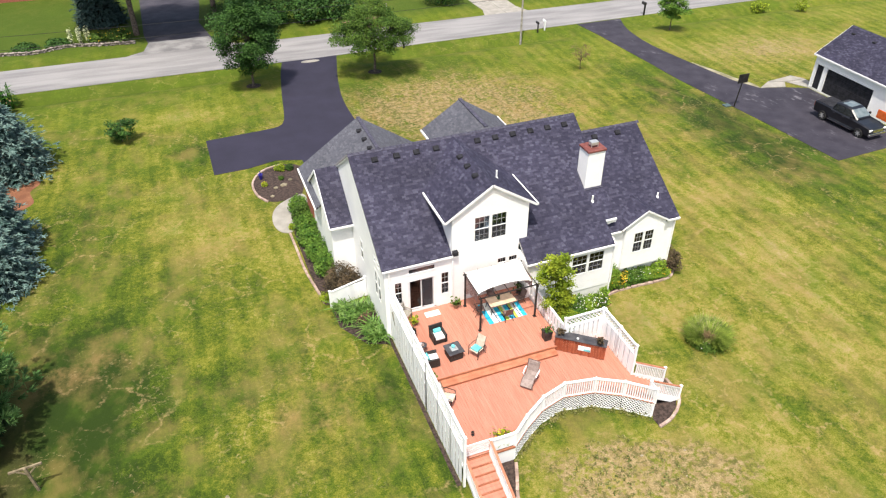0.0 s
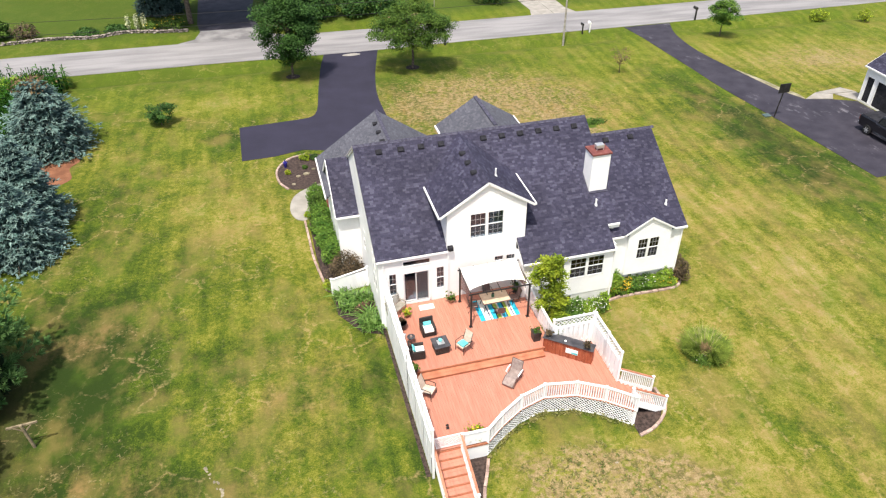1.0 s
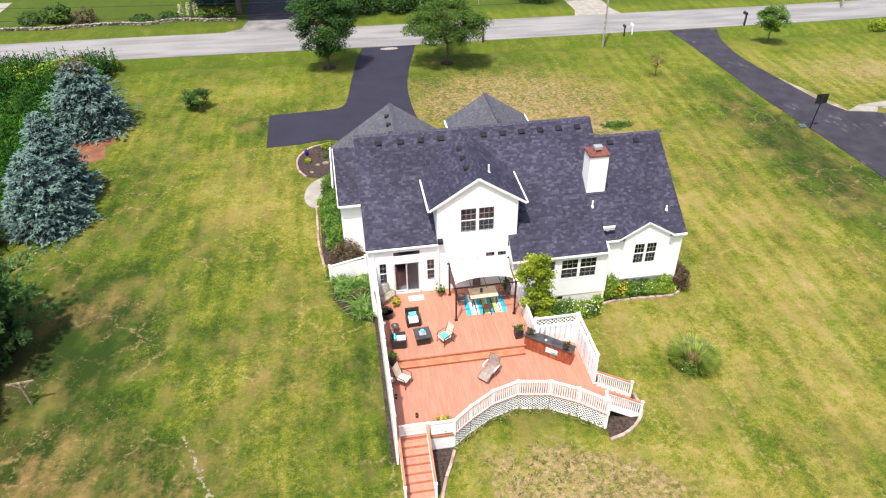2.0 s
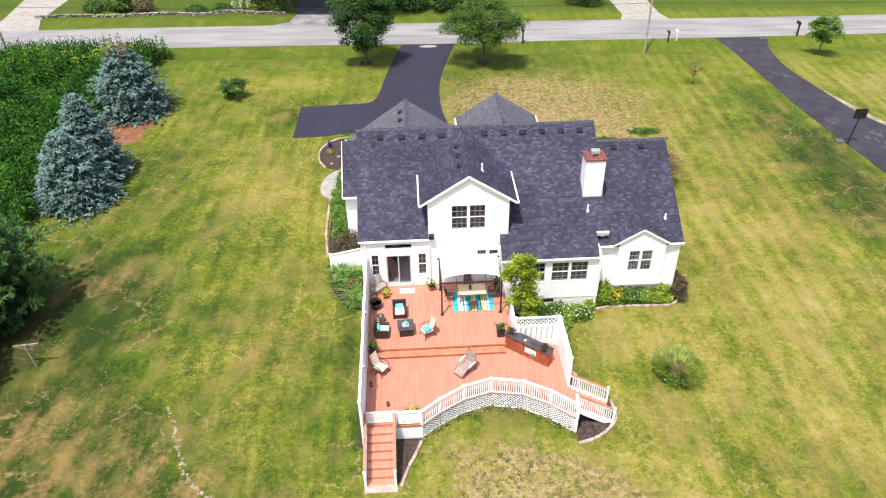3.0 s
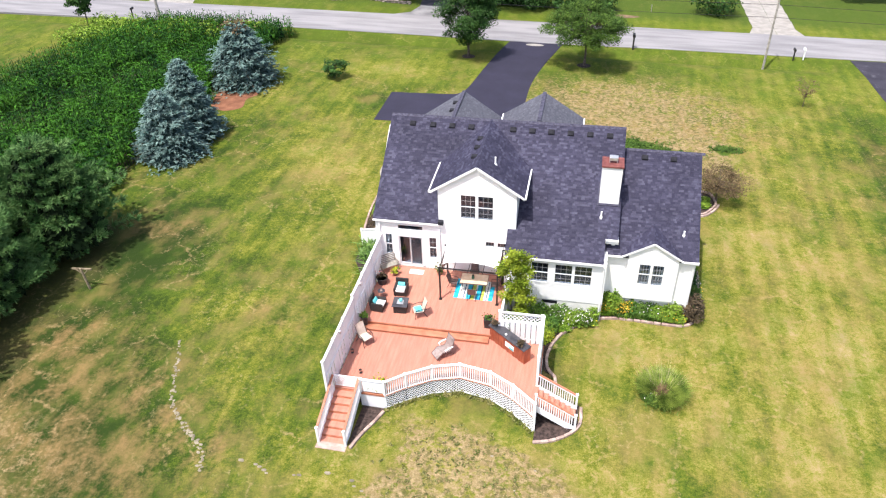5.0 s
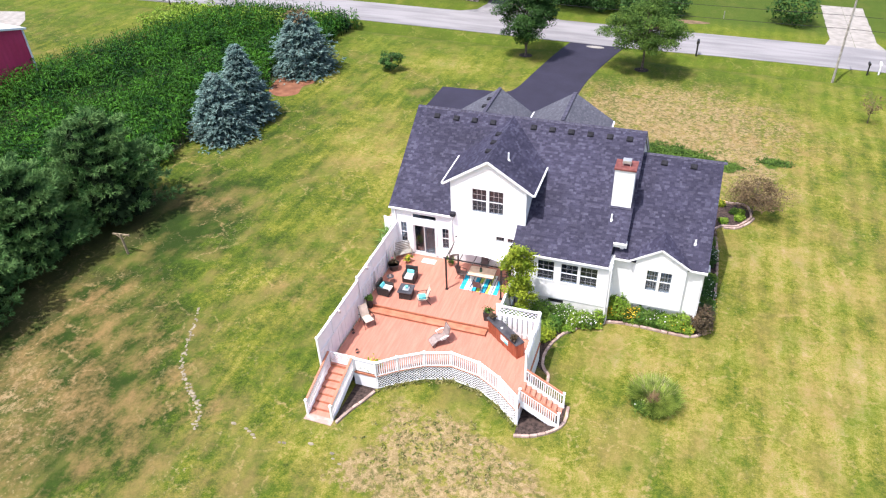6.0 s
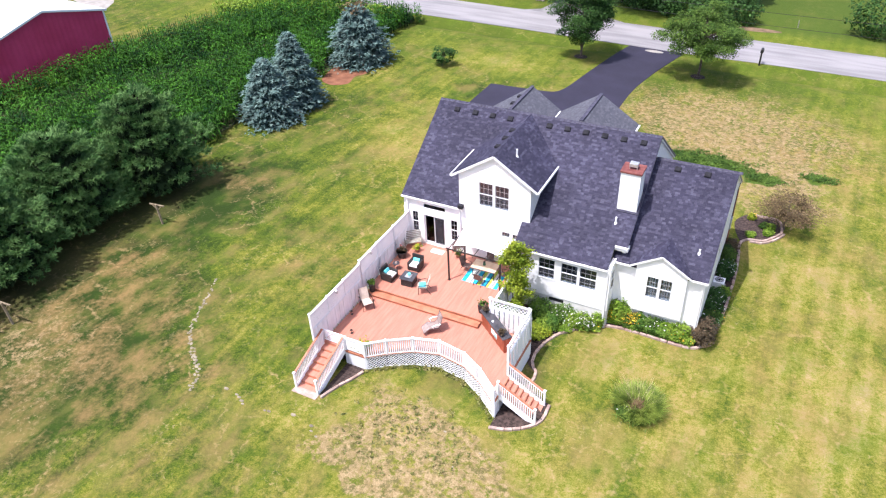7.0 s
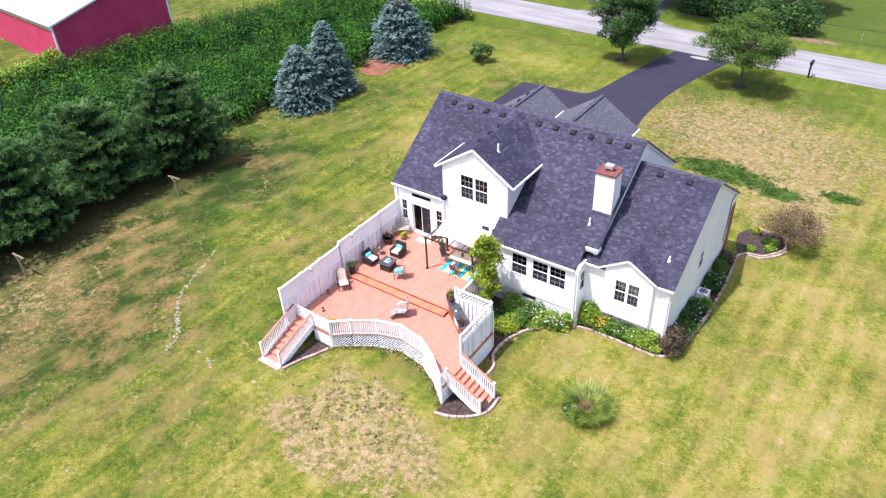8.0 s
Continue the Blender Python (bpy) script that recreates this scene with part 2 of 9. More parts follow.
        l.new(shift.outputs[0], m1.inputs[0])
        g1 = n.new("ShaderNodeTexGradient")
        g1.gradient_type = 'SPHERICAL'
        l.new(m1.outputs[0], g1.inputs["Vector"])
        bare = math_node('MULTIPLY', g1.outputs["Fac"], k) if bare is None else math_node('MULTIPLY_ADD', g1.outputs["Fac"], k, bare)
    bare = math_node('MINIMUM', bare, 0.42)
    crumb = math_node('MULTIPLY_ADD', noise_at(1.3, 7, 0.78, (1, 1, 2)), 2.4, bare)
    crumb = math_node('MULTIPLY_ADD', small, 2.2, crumb)
    patch = math_node('MULTIPLY', mask_of(crumb, 2.48, 2.8, 0.9), mask_of(bare, 0.05, 0.3, 1.0))
    colour = over(colour, patch, (0.208, 0.150, 0.073))
    colour = over(colour, math_node('MULTIPLY', patch, mask_of(math_node('MULTIPLY_ADD', blade, 0.7, noise_at(2.2, 6, 0.75)), 0.78, 1.0, 0.9)), (0.345, 0.262, 0.142))
    weed = math_node('MULTIPLY', mask_of(noise_at(2.4, 6, 0.78), 0.50, 0.60, 0.8), mask_of(bare, 0.06, 0.3, 1.0))
    colour = over(colour, weed, (0.075, 0.076, 0.022))
    # rank weeds in the corner behind the house
    for cx, cy, sx, sy in RANK_PATCHES:
        m1 = n.new("ShaderNodeVectorMath")
        m1.operation = 'MULTIPLY_ADD'
        m1.inputs[1].default_value = (1 / sx, 1 / sy, 0)
        m1.inputs[2].default_value = (-(cx + 2.5) / sx, -(cy + 2.5) / sy, 0)
        l.new(shift.outputs[0], m1.inputs[0])
        g1 = n.new("ShaderNodeTexGradient")
        g1.gradient_type = 'SPHERICAL'
        l.new(m1.outputs[0], g1.inputs["Vector"])
        colour = over(colour, mask_of(math_node('MULTIPLY_ADD', small, 0.6, g1.outputs["Fac"]), 0.42, 0.75, 0.9), (0.045, 0.090, 0.009))
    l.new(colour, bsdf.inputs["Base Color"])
    bsdf.inputs["Roughness"].default_value = 0.9
    bsdf.inputs["Specular IOR Level"].default_value = 0.1
    bp = n.new("ShaderNodeBump")
    bp.inputs["Strength"].default_value, bp.inputs["Distance"].default_value = 0.6, 0.06
    h = math_node('MULTIPLY_ADD', blade, 0.6, small)
    l.new(h, bp.inputs["Height"])
    l.new(bp.outputs[0], bsdf.inputs["Normal"])
    return m


def shingle_material(name="roof_shingles", dark=(0.015, 0.014, 0.028, 1), light=(0.055, 0.050, 0.098, 1)):
    """Laminated asphalt shingles: courses and tabs in the roof's own metres (UV), blended tones, weathering."""
    m = bpy.data.materials.new(name)
    m.use_nodes = True
    n, l = m.node_tree.nodes, m.node_tree.links
    bsdf = n["Principled BSDF"]
    uv = n.new("ShaderNodeUVMap")
    uv.uv_map = "roof"
    br = n.new("ShaderNodeTexBrick")
    br.offset, br.offset_frequency, br.squash = 0.37, 2, 1.0
    for k, v in (("Scale", 1.0), ("Mortar Size", 0.008), ("Mortar Smooth", 0.3), ("Bias", -0.1), ("Brick Width", 0.17), ("Row Height", 0.145)):
        br.inputs[k].default_value = v
    br.inputs["Color1"].default_value = dark
    br.inputs["Color2"].default_value = light
    br.inputs["Mortar"].default_value = (0.014, 0.014, 0.02, 1)
    l.new(uv.outputs[0], br.inputs["Vector"])
    big = n.new("ShaderNodeTexNoise")
    big.inputs["Scale"].default_value, big.inputs["Detail"].default_value = 5.0, 3
    l.new(uv.outputs[0], big.inputs["Vector"])
    grit = n.new("ShaderNodeTexNoise")
    grit.inputs["Scale"].default_value, grit.inputs["Detail"].default_value = 30, 2
    l.new(uv.outputs[0], grit.inputs["Vector"])
    add = n.new("ShaderNodeMath")
    l.new(big.outputs["Fac"], add.inputs[0])
    l.new(grit.outputs["Fac"], add.inputs[1])
    rng = n.new("ShaderNodeMapRange")
    for k, v in (("From Min", 0.6), ("From Max", 1.4), ("To Min", 0.78), ("To Max", 1.24)):
        rng.inputs[k].default_value = v
    l.new(add.outputs[0], rng.inputs["Value"])
    hsv = n.new("ShaderNodeHueSaturation")
    l.new(rng.outputs[0], hsv.inputs["Value"])
    l.new(br.outputs["Color"], hsv.inputs["Color"])
    l.new(hsv.outputs["Color"], bsdf.inputs["Base Color"])
    bsdf.inputs["Roughness"].default_value = 0.75
    bsdf.inputs["Specular IOR Level"].default_value = 0.3
    bsdf.inputs["Sheen Weight"].default_value, bsdf.inputs["Sheen Roughness"].default_value = 0.2, 0.5
    bp = n.new("ShaderNodeBump")
    bp.inputs["Strength"].default_value, bp.inputs["Distance"].default_value = 0.5, 0.01
    bp.invert = True
    l.new(br.outputs["Fac"], bp.inputs["Height"])
    l.new(bp.outputs[0], bsdf.inputs["Normal"])
    return m


def tab_material(name, tones, weather=0.2):
    """Shingle tabs: one tone a tab, mineral grit, slow weathering down the slope."""
    m = bpy.data.materials.new(name)
    m.use_nodes = True
    n, l = m.node_tree.nodes, m.node_tree.links
    bsdf = n["Principled BSDF"]
    geo = n.new("ShaderNodeNewGeometry")
    ramp = n.new("ShaderNodeValToRGB")
    e = ramp.color_ramp.elements
    e[0].position, e[0].color = 0.0, (*tones[0], 1)
    e[1].position, e[1].color = 1.0, (*tones[-1], 1)
    for i, c in enumerate(tones[1:-1]):
        k = e.new((0.38, 0.66, 0.86)[i])
        k.color = (*c, 1)
    l.new(geo.outputs["Random Per Island"], ramp.inputs["Fac"])
    col = ramp.outputs["Color"]
    for scale, detail, lo, hi in ((0.45, 4, 1 - weather, 1 + weather), (38.0, 2, 0.72, 1.3)):
        t = n.new("ShaderNodeTexNoise")
        t.inputs["Scale"].default_value, t.inputs["Detail"].default_value = scale, detail
        l.new(geo.outputs["Position"], t.inputs["Vector"])
        r = n.new("ShaderNodeMapRange")
        for k, v in (("From Min", 0.3), ("From Max", 0.7), ("To Min", lo), ("To Max", hi)):
            r.inputs[k].default_value = v
        l.new(t.outputs["Fac"], r.inputs["Value"])
        h = n.new("ShaderNodeHueSaturation")
        l.new(r.outputs[0], h.inputs["Value"])
        l.new(col, h.inputs["Color"])
        col = h.outputs["Color"]
    l.new(col, bsdf.inputs["Base Color"])
    bsdf.inputs["Roughness"].default_value = 0.7
    bsdf.inputs["Specular IOR Level"].default_value = 0.14
    return m


def scuffed_asphalt():
    """Worn asphalt with chalky scuffs drifted along the tyre tracks."""
    m = mat("scuffed_asphalt", (0.018, 0.016, 0.026), (0.042, 0.038, 0.052), 0.7, 0.85, 0.3, fine=20, lo=0.3, hi=0.75)
    n, l = m.node_tree.nodes, m.node_tree.links
    base = n["Principled BSDF"].inputs["Base Color"]
    src = base.links[0].from_socket
    geo = n.new("ShaderNodeNewGeometry")
    mask = None
    for scale, lo, hi, st in ((0.16, 0.52, 0.62, (1, 1, 1)), (0.9, 0.55, 0.66, (1.6, 0.6, 1))):
        mp = n.new("ShaderNodeMapping")
        mp.inputs["Scale"].default_value = st
        l.new(geo.outputs["Position"], mp.inputs["Vector"])
        t = n.new("ShaderNodeTexNoise")
        t.inputs["Scale"].default_value, t.inputs["Detail"].default_value, t.inputs["Roughness"].default_value = scale, 6, 0.68
        l.new(mp.outputs[0], t.inputs["Vector"])
        r = n.new("ShaderNodeMapRange")
        r.inputs[1].default_value, r.inputs[2].default_value, r.inputs[4].default_value = lo, hi, 0.8
        l.new(t.outputs["Fac"], r.inputs[0])
        if mask is None:
            mask = r.outputs[0]
        else:
            k = n.new("ShaderNodeMath")
            k.operation = 'MULTIPLY'
            l.new(mask, k.inputs[0])
            l.new(r.outputs[0], k.inputs[1])
            mask = k.outputs[0]
    mx = n.new("ShaderNodeMix")
    mx.data_type = 'RGBA'
    mx.inputs[7].default_value = (0.20, 0.19, 0.215, 1)
    l.new(mask, mx.inputs[0])
    l.new(src, mx.inputs[6])
    l.new(mx.outputs[2], base)
    return m


def siding_material():
    """White vinyl lap siding: laps 0.11 m high, chalky."""
    m = mat("white_siding", (0.80, 0.80, 0.80), (0.87, 0.87, 0.86), 0.6, 0.5, 0)
    n, l = m.node_tree.nodes, m.node_tree.links
    geo = n.new("ShaderNodeNewGeometry")
    sep = n.new("ShaderNodeSeparateXYZ")
    l.new(geo.outputs["Position"], sep.inputs[0])
    mul = n.new("ShaderNodeMath")
    mul.operation = 'MULTIPLY'
    mul.inputs[1].default_value = 1 / 0.11
    l.new(sep.outputs["Z"], mul.inputs[0])
    fr = n.new("ShaderNodeMath")
    fr.operation = 'FRACT'
    l.new(mul.outputs[0], fr.inputs[0])
    bp = n.new("ShaderNodeBump")
    bp.inputs["Strength"].default_value, bp.inputs["Distance"].default_value = 0.5, 0.012
    bp.invert = True
    l.new(fr.outputs[0], bp.inputs["Height"])
    l.new(bp.outputs[0], n["Principled BSDF"].inputs["Normal"])
    return m


def glass_material(name, tint=(0.75, 0.8, 0.85)):
    m = bpy.data.materials.new(name)
    m.use_nodes = True
    n, l = m.node_tree.nodes, m.node_tree.links
    n.remove(n["Principled BSDF"])
    tr, gl = n.new("ShaderNodeBsdfTransparent"), n.new("ShaderNodeBsdfGlossy")
    tr.inputs["Color"].default_value = (*tint, 1)
    gl.inputs["Roughness"].default_value = 0.03
    fr = n.new("ShaderNodeFresnel")
    fr.inputs["IOR"].default_value = 1.5
    ms = n.new("ShaderNodeMixShader")
    l.new(fr.outputs[0], ms.inputs[0])
    l.new(tr.outputs[0], ms.inputs[1])
    l.new(gl.outputs[0], ms.inputs[2])
    l.new(ms.outputs[0], n["Material Output"].inputs["Surface"])
    return m


def screen_material():
    """Woven grey screen: half of it lets the window behind show through."""
    m = mat("insect_screen", (0.07, 0.07, 0.085), (0.10, 0.10, 0.115), 2, 0.8, 0)
    n, l = m.node_tree.nodes, m.node_tree.links
    tr, ms = n.new("ShaderNodeBsdfTransparent"), n.new("ShaderNodeMixShader")
    ms.inputs[0].default_value = 0.8
    l.new(n["Principled BSDF"].outputs[0], ms.inputs[1])
    l.new(tr.outputs[0], ms.inputs[2])
    l.new(ms.outputs[0], n["Material Output"].inputs["Surface"])
    return m


SCREEN = screen_material()
TAB = tab_material("roof_shingle_tabs", ((0.027, 0.0258, 0.046), (0.0335, 0.0322, 0.055), (0.0415, 0.040, 0.066), (0.053, 0.051, 0.080), (0.069, 0.067, 0.099)))
TAB_GREY = tab_material("pale_grey_shingle_tabs", ((0.070, 0.072, 0.088), (0.080, 0.082, 0.100), (0.088, 0.090, 0.109), (0.098, 0.10, 0.12), (0.112, 0.114, 0.134)), 0.1)
LAWN, SHINGLE, SIDING = grass_material(), shingle_material(), siding_material()
GLASS = glass_material("window_glass", (0.66, 0.74, 0.82))
TRIM = mat("white_trim", (0.78, 0.78, 0.78), (0.85, 0.85, 0.84), 1.5, 0.45, 0.03)
FENCE_WHITE = mat("white_painted_fence", (0.82, 0.83, 0.85), (0.90, 0.90, 0.90), 1.2, 0.55, 0.08, vary=0.05)
DECK = mat("stained_deck_boards", (0.405, 0.166, 0.113), (0.47, 0.205, 0.143), 1.1, 0.6, 0.15, vary=0.05, stretch=(6, 0.7, 1))
DECK_TRIM = mat("stained_deck_trim", (0.36, 0.13, 0.07), (0.48, 0.2, 0.115), 2, 0.6, 0.1, vary=0.06)
CONCRETE = mat("concrete", (0.235, 0.22, 0.195), (0.32, 0.30, 0.268), 1.2, 0.85, 0.2)
FOUNDATION = mat("foundation_block", (0.58, 0.57, 0.55), (0.70, 0.69, 0.67), 1.6, 0.85, 0.2)
ASPHALT = mat("sealed_asphalt", (0.014, 0.013, 0.026), (0.026, 0.0235, 0.045), 0.5, 0.85, 0.3, fine=30, lo=0.2, hi=0.8)
ASPHALT_OLD = mat("worn_asphalt", (0.024, 0.021, 0.032), (0.062, 0.056, 0.07), 0.7, 0.8, 0.3, fine=20, lo=0.3, hi=0.75)
ROAD = mat("pale_chip_seal", (0.172, 0.167, 0.171), (0.256, 0.248, 0.250), 0.5, 0.9, 0.3, fine=25, stretch=(0.25, 1.6, 1))
MULCH = mat("dark_mulch", (0.018, 0.012, 0.010), (0.075, 0.05, 0.042), 6, 0.95, 0.9, fine=40)
DIRT = mat("red_clay_dirt", (0.145, 0.058, 0.029), (0.235, 0.102, 0.054), 1.2, 0.95, 0.5)
STONE = mat("edging_stone", (0.29, 0.20, 0.165), (0.44, 0.335, 0.285), 3, 0.85, 0.5, vary=0.2)
FIELDSTONE = mat("pale_fieldstone", (0.15, 0.130, 0.085), (0.27, 0.235, 0.165), 3, 0.85, 0.5, vary=0.2)
BLACK = mat("black_metal", (0.010, 0.009, 0.009), (0.03, 0.028, 0.026), 3, 0.45, 0.05)
GUTTER = mat("dark_vent", (0.006, 0.006, 0.009), (0.02, 0.02, 0.026), 3, 0.9, 0.05)
INTERIOR = mat("interior", (0.30, 0.33, 0.38), (0.42, 0.45, 0.50), 1, 0.9, 0)
CURTAIN = mat("grey_curtain", (0.055, 0.055, 0.060), (0.10, 0.10, 0.105), 2, 0.9, 0.1)
BARK = mat("bark", (0.07, 0.05, 0.038), (0.16, 0.125, 0.10), 5, 0.95, 0.6)
POLE_WOOD = mat("weathered_pole", (0.24, 0.22, 0.19), (0.40, 0.37, 0.33), 3, 0.9, 0.3)
LEAF_DARK = mat("dark_green_leaves", (0.022, 0.062, 0.014), (0.060, 0.135, 0.028), 0.8, 0.6, 0, island=0.4, translucent=0.25, spec=0.15)
LEAF_MID = mat("green_leaves", (0.038, 0.085, 0.014), (0.105, 0.18, 0.030), 0.8, 0.6, 0, island=0.4, translucent=0.28, spec=0.15)
LEAF_LIGHT = mat("yellow_green_leaves", (0.13, 0.205, 0.014), (0.32, 0.38, 0.035), 1.2, 0.55, 0, island=0.35, translucent=0.35, spec=0.15)
LEAF_BRONZE = mat("bronze_leaves", (0.045, 0.034, 0.015), (0.125, 0.085, 0.045), 1.2, 0.7, 0, island=0.35, translucent=0.2)
SPRUCE = mat("blue_spruce_needles", (0.042, 0.092, 0.081), (0.18, 0.268, 0.24), 2.2, 0.8, 0, island=0.18, spec=0.15)
PINE = mat("pine_needles", (0.036, 0.104, 0.027), (0.150, 0.27, 0.085), 1.0, 0.75, 0, island=0.3, translucent=0.15, spec=0.15)
# near-black, so that the colour itself holds the shade between the boughs
PINE_SHADE = mat("inner_pine_shade", (0.006, 0.014, 0.005), (0.018, 0.034, 0.011), 1.5, 0.85, 0, island=0.3, spec=0.1)
CORN = mat("corn_leaves", (0.003, 0.026, 0.002), (0.047, 0.142, 0.012), 0.5, 0.55, 0, island=0.6, translucent=0.2, spec=0.12)
GRASS_TALL = mat("ornamental_grass", (0.075, 0.135, 0.012), (0.29, 0.37, 0.06), 2, 0.7, 0, island=0.35, translucent=0.3)
YELLOW = mat("yellow_flowers", (0.62, 0.36, 0.01), (0.75, 0.5, 0.03), 5, 0.6, 0, island=0.2)
WHITE_FLOWER = mat("white_flowers", (0.65, 0.66, 0.58), (0.82, 0.82, 0.76), 5, 0.6, 0, island=0.15)
PINK = mat("pink_flowers", (0.45, 0.10, 0.12), (0.62, 0.25, 0.25), 5, 0.6, 0, island=0.2)
BARN_RED = mat("red_barn_metal", (0.46, 0.034, 0.10), (0.53, 0.048, 0.13), 0.5, 0.45, 0.05)
BARN_ROOF = mat("white_barn_metal", (0.74, 0.75, 0.77), (0.82, 0.83, 0.85), 0.6, 0.35, 0.05)
WICKER = mat("dark_wicker", (0.012, 0.010, 0.010), (0.045, 0.038, 0.035), 25, 0.6, 0.6)
CUSHION = mat("white_cushion", (0.72, 0.72, 0.70), (0.82, 0.82, 0.80), 3, 0.85, 0.2)
TEAL = mat("teal_fabric", (0.08, 0.42, 0.46), (0.16, 0.55, 0.57), 3, 0.85, 0.2)
SLING = mat("tan_sling_fabric", (0.48, 0.38, 0.30), (0.60, 0.50, 0.41), 4, 0.8, 0.2)
SLING_BROWN = mat("brown_sling_fabric", (0.12, 0.075, 0.065), (0.20, 0.135, 0.12), 4, 0.8, 0.2)
CHAISE = mat("taupe_sling", (0.22, 0.17, 0.15), (0.32, 0.26, 0.24), 5, 0.8, 0.3)
TABLE_TOP = mat("tan_table_tile", (0.55, 0.40, 0.27), (0.66, 0.52, 0.37), 3, 0.5, 0.1)
SLATE = mat("dark_slate_top", (0.030, 0.030, 0.036), (0.075, 0.073, 0.08), 2.5, 0.5, 0.1)
CEDAR = mat("red_cedar_boards", (0.22, 0.05, 0.022), (0.36, 0.105, 0.05), 1.5, 0.6, 0.2, vary=0.15, stretch=(3, 3, 0.6))
CANVAS = mat("white_canvas", (0.76, 0.76, 0.74), (0.84, 0.84, 0.82), 1.0, 0.85, 0.1, translucent=0.1)
NETTING = mat("brown_netting", (0.16, 0.085, 0.075), (0.25, 0.15, 0.13), 3, 0.9, 0.1)
POT = mat("dark_pot", (0.018, 0.016, 0.018), (0.05, 0.045, 0.045), 4, 0.5, 0.1)
TERRACOTTA = mat("clay_pot", (0.20, 0.10, 0.06), (0.32, 0.17, 0.1), 4, 0.8, 0.1)
CHIM_CAP = mat("red_chimney_cap", (0.12, 0.034, 0.03), (0.21, 0.07, 0.058), 3, 0.7, 0.2)
STEEL = mat("galvanised_steel", (0.5, 0.5, 0.5), (0.66, 0.66, 0.66), 5, 0.4, 0.05, metal=0.7)
BRICK_RED = mat("red_brick", (0.24, 0.07, 0.045), (0.36, 0.13, 0.09), 8, 0.85, 0.3)
PLASTIC_GREEN = mat("green_lid", (0.045, 0.075, 0.075), (0.08, 0.12, 0.12), 3, 0.6, 0.05)
PAINT_BLACK = mat("black_car_paint", (0.004, 0.004, 0.006), (0.009, 0.009, 0.012), 2, 0.3, 0, spec=0.5, coat=0.4)
CHROME = mat("chrome", (0.7, 0.7, 0.7), (0.8, 0.8, 0.8), 2, 0.15, 0, metal=1.0)
RUBBER = mat("tyre_rubber", (0.010, 0.010, 0.010), (0.022, 0.022, 0.022), 5, 0.85, 0.2)
ORANGE = mat("orange_plastic", (0.6, 0.10, 0.02), (0.7, 0.16, 0.04), 3, 0.5, 0.05)
RUG_BLUE = mat("blue_rug", (0.01, 0.33, 0.52), (0.03, 0.45, 0.62), 6, 0.95, 0.3)
RUG_WHITE = mat("white_rug", (0.62, 0.66, 0.64), (0.74, 0.76, 0.74), 6, 0.95, 0.3)
RUG_LIME = mat("lime_rug", (0.36, 0.46, 0.05), (0.46, 0.55, 0.1), 6, 0.95, 0.3)
RUG_NAVY = mat("navy_rug", (0.01, 0.03, 0.10), (0.03, 0.06, 0.16), 6, 0.95, 0.3)
POST_WOOD = mat("tan_post_wood", (0.15, 0.12, 0.075), (0.30, 0.245, 0.16), 4, 0.9, 0.25)
BENCH_WOOD = mat("grey_bench_wood", (0.22, 0.205, 0.17), (0.36, 0.34, 0.29), 4, 0.85, 0.2)
MAT_WHITE = mat("pale_doormat", (0.55, 0.53, 0.5), (0.72, 0.7, 0.67), 4, 0.95, 0.4)
MUNTIN = mat("pale_muntin", (0.36, 0.36, 0.38), (0.44, 0.44, 0.46), 3, 0.5, 0)
RIDGE = mat("ridge_shingles", (0.030, 0.029, 0.046), (0.075, 0.072, 0.105), 6, 0.85, 0.2)
LEAF_HEDGE = mat("hedge_leaves", (0.05, 0.125, 0.018), (0.15, 0.26, 0.04), 1.6, 0.6, 0, island=0.4, translucent=0.25, spec=0.15)
LEAF_LILY = mat("daylily_leaves", (0.055, 0.140, 0.018), (0.185, 0.305, 0.07), 2.5, 0.5, 0, island=0.35, translucent=0.3)
WISPY = mat("olive_brown_leaves", (0.070, 0.046, 0.020), (0.185, 0.128, 0.062), 1.2, 0.75, 0, island=0.35, translucent=0.25)
DEAD_STEM = mat("dead_grass_stems", (0.11, 0.070, 0.030), (0.28, 0.20, 0.10), 2, 0.9, 0, island=0.3)
SEED_HEAD = mat("pale_seed_heads", (0.36, 0.29, 0.15), (0.52, 0.44, 0.26), 2, 0.9, 0, island=0.2, translucent=0.3)
LEAF_LIME = mat("lime_leaves", (0.10, 0.20, 0.015), (0.26, 0.37, 0.05), 1.5, 0.55, 0, island=0.35, translucent=0.3, spec=0.15)
# paler and greyer than the main roof, for garage wing and front gable
SHINGLE_GREY = shingle_material("pale_grey_shingles", (0.075, 0.077, 0.092, 1), (0.135, 0.137, 0.16, 1))
WALL_STONE = mat("grey_brown_wall_stone", (0.10, 0.082, 0.072), (0.30, 0.26, 0.23), 2.5, 0.9, 0.5, vary=0.35)
YUCCA = mat("cream_yucca_bloom", (0.42, 0.45, 0.24), (0.62, 0.64, 0.42), 4, 0.7, 0, island=0.2)
WEED = mat("dull_weed_leaves", (0.10, 0.125, 0.030), (0.24, 0.22, 0.085), 1.4, 0.7, 0, island=0.35, translucent=0.2, spec=0.15)
# darker copy of the spruce tone, with shade put into the colour
SPRUCE_SHADE = mat("shade_spruce_needles", (0.018, 0.04, 0.034), (0.06, 0.10, 0.09), 3.0, 0.8, 0, island=0.2, spec=0.15)


# ---- building helpers ----
def smooth_step(v):
    return 0.5 + 0.5 * math.tanh(v / 2)


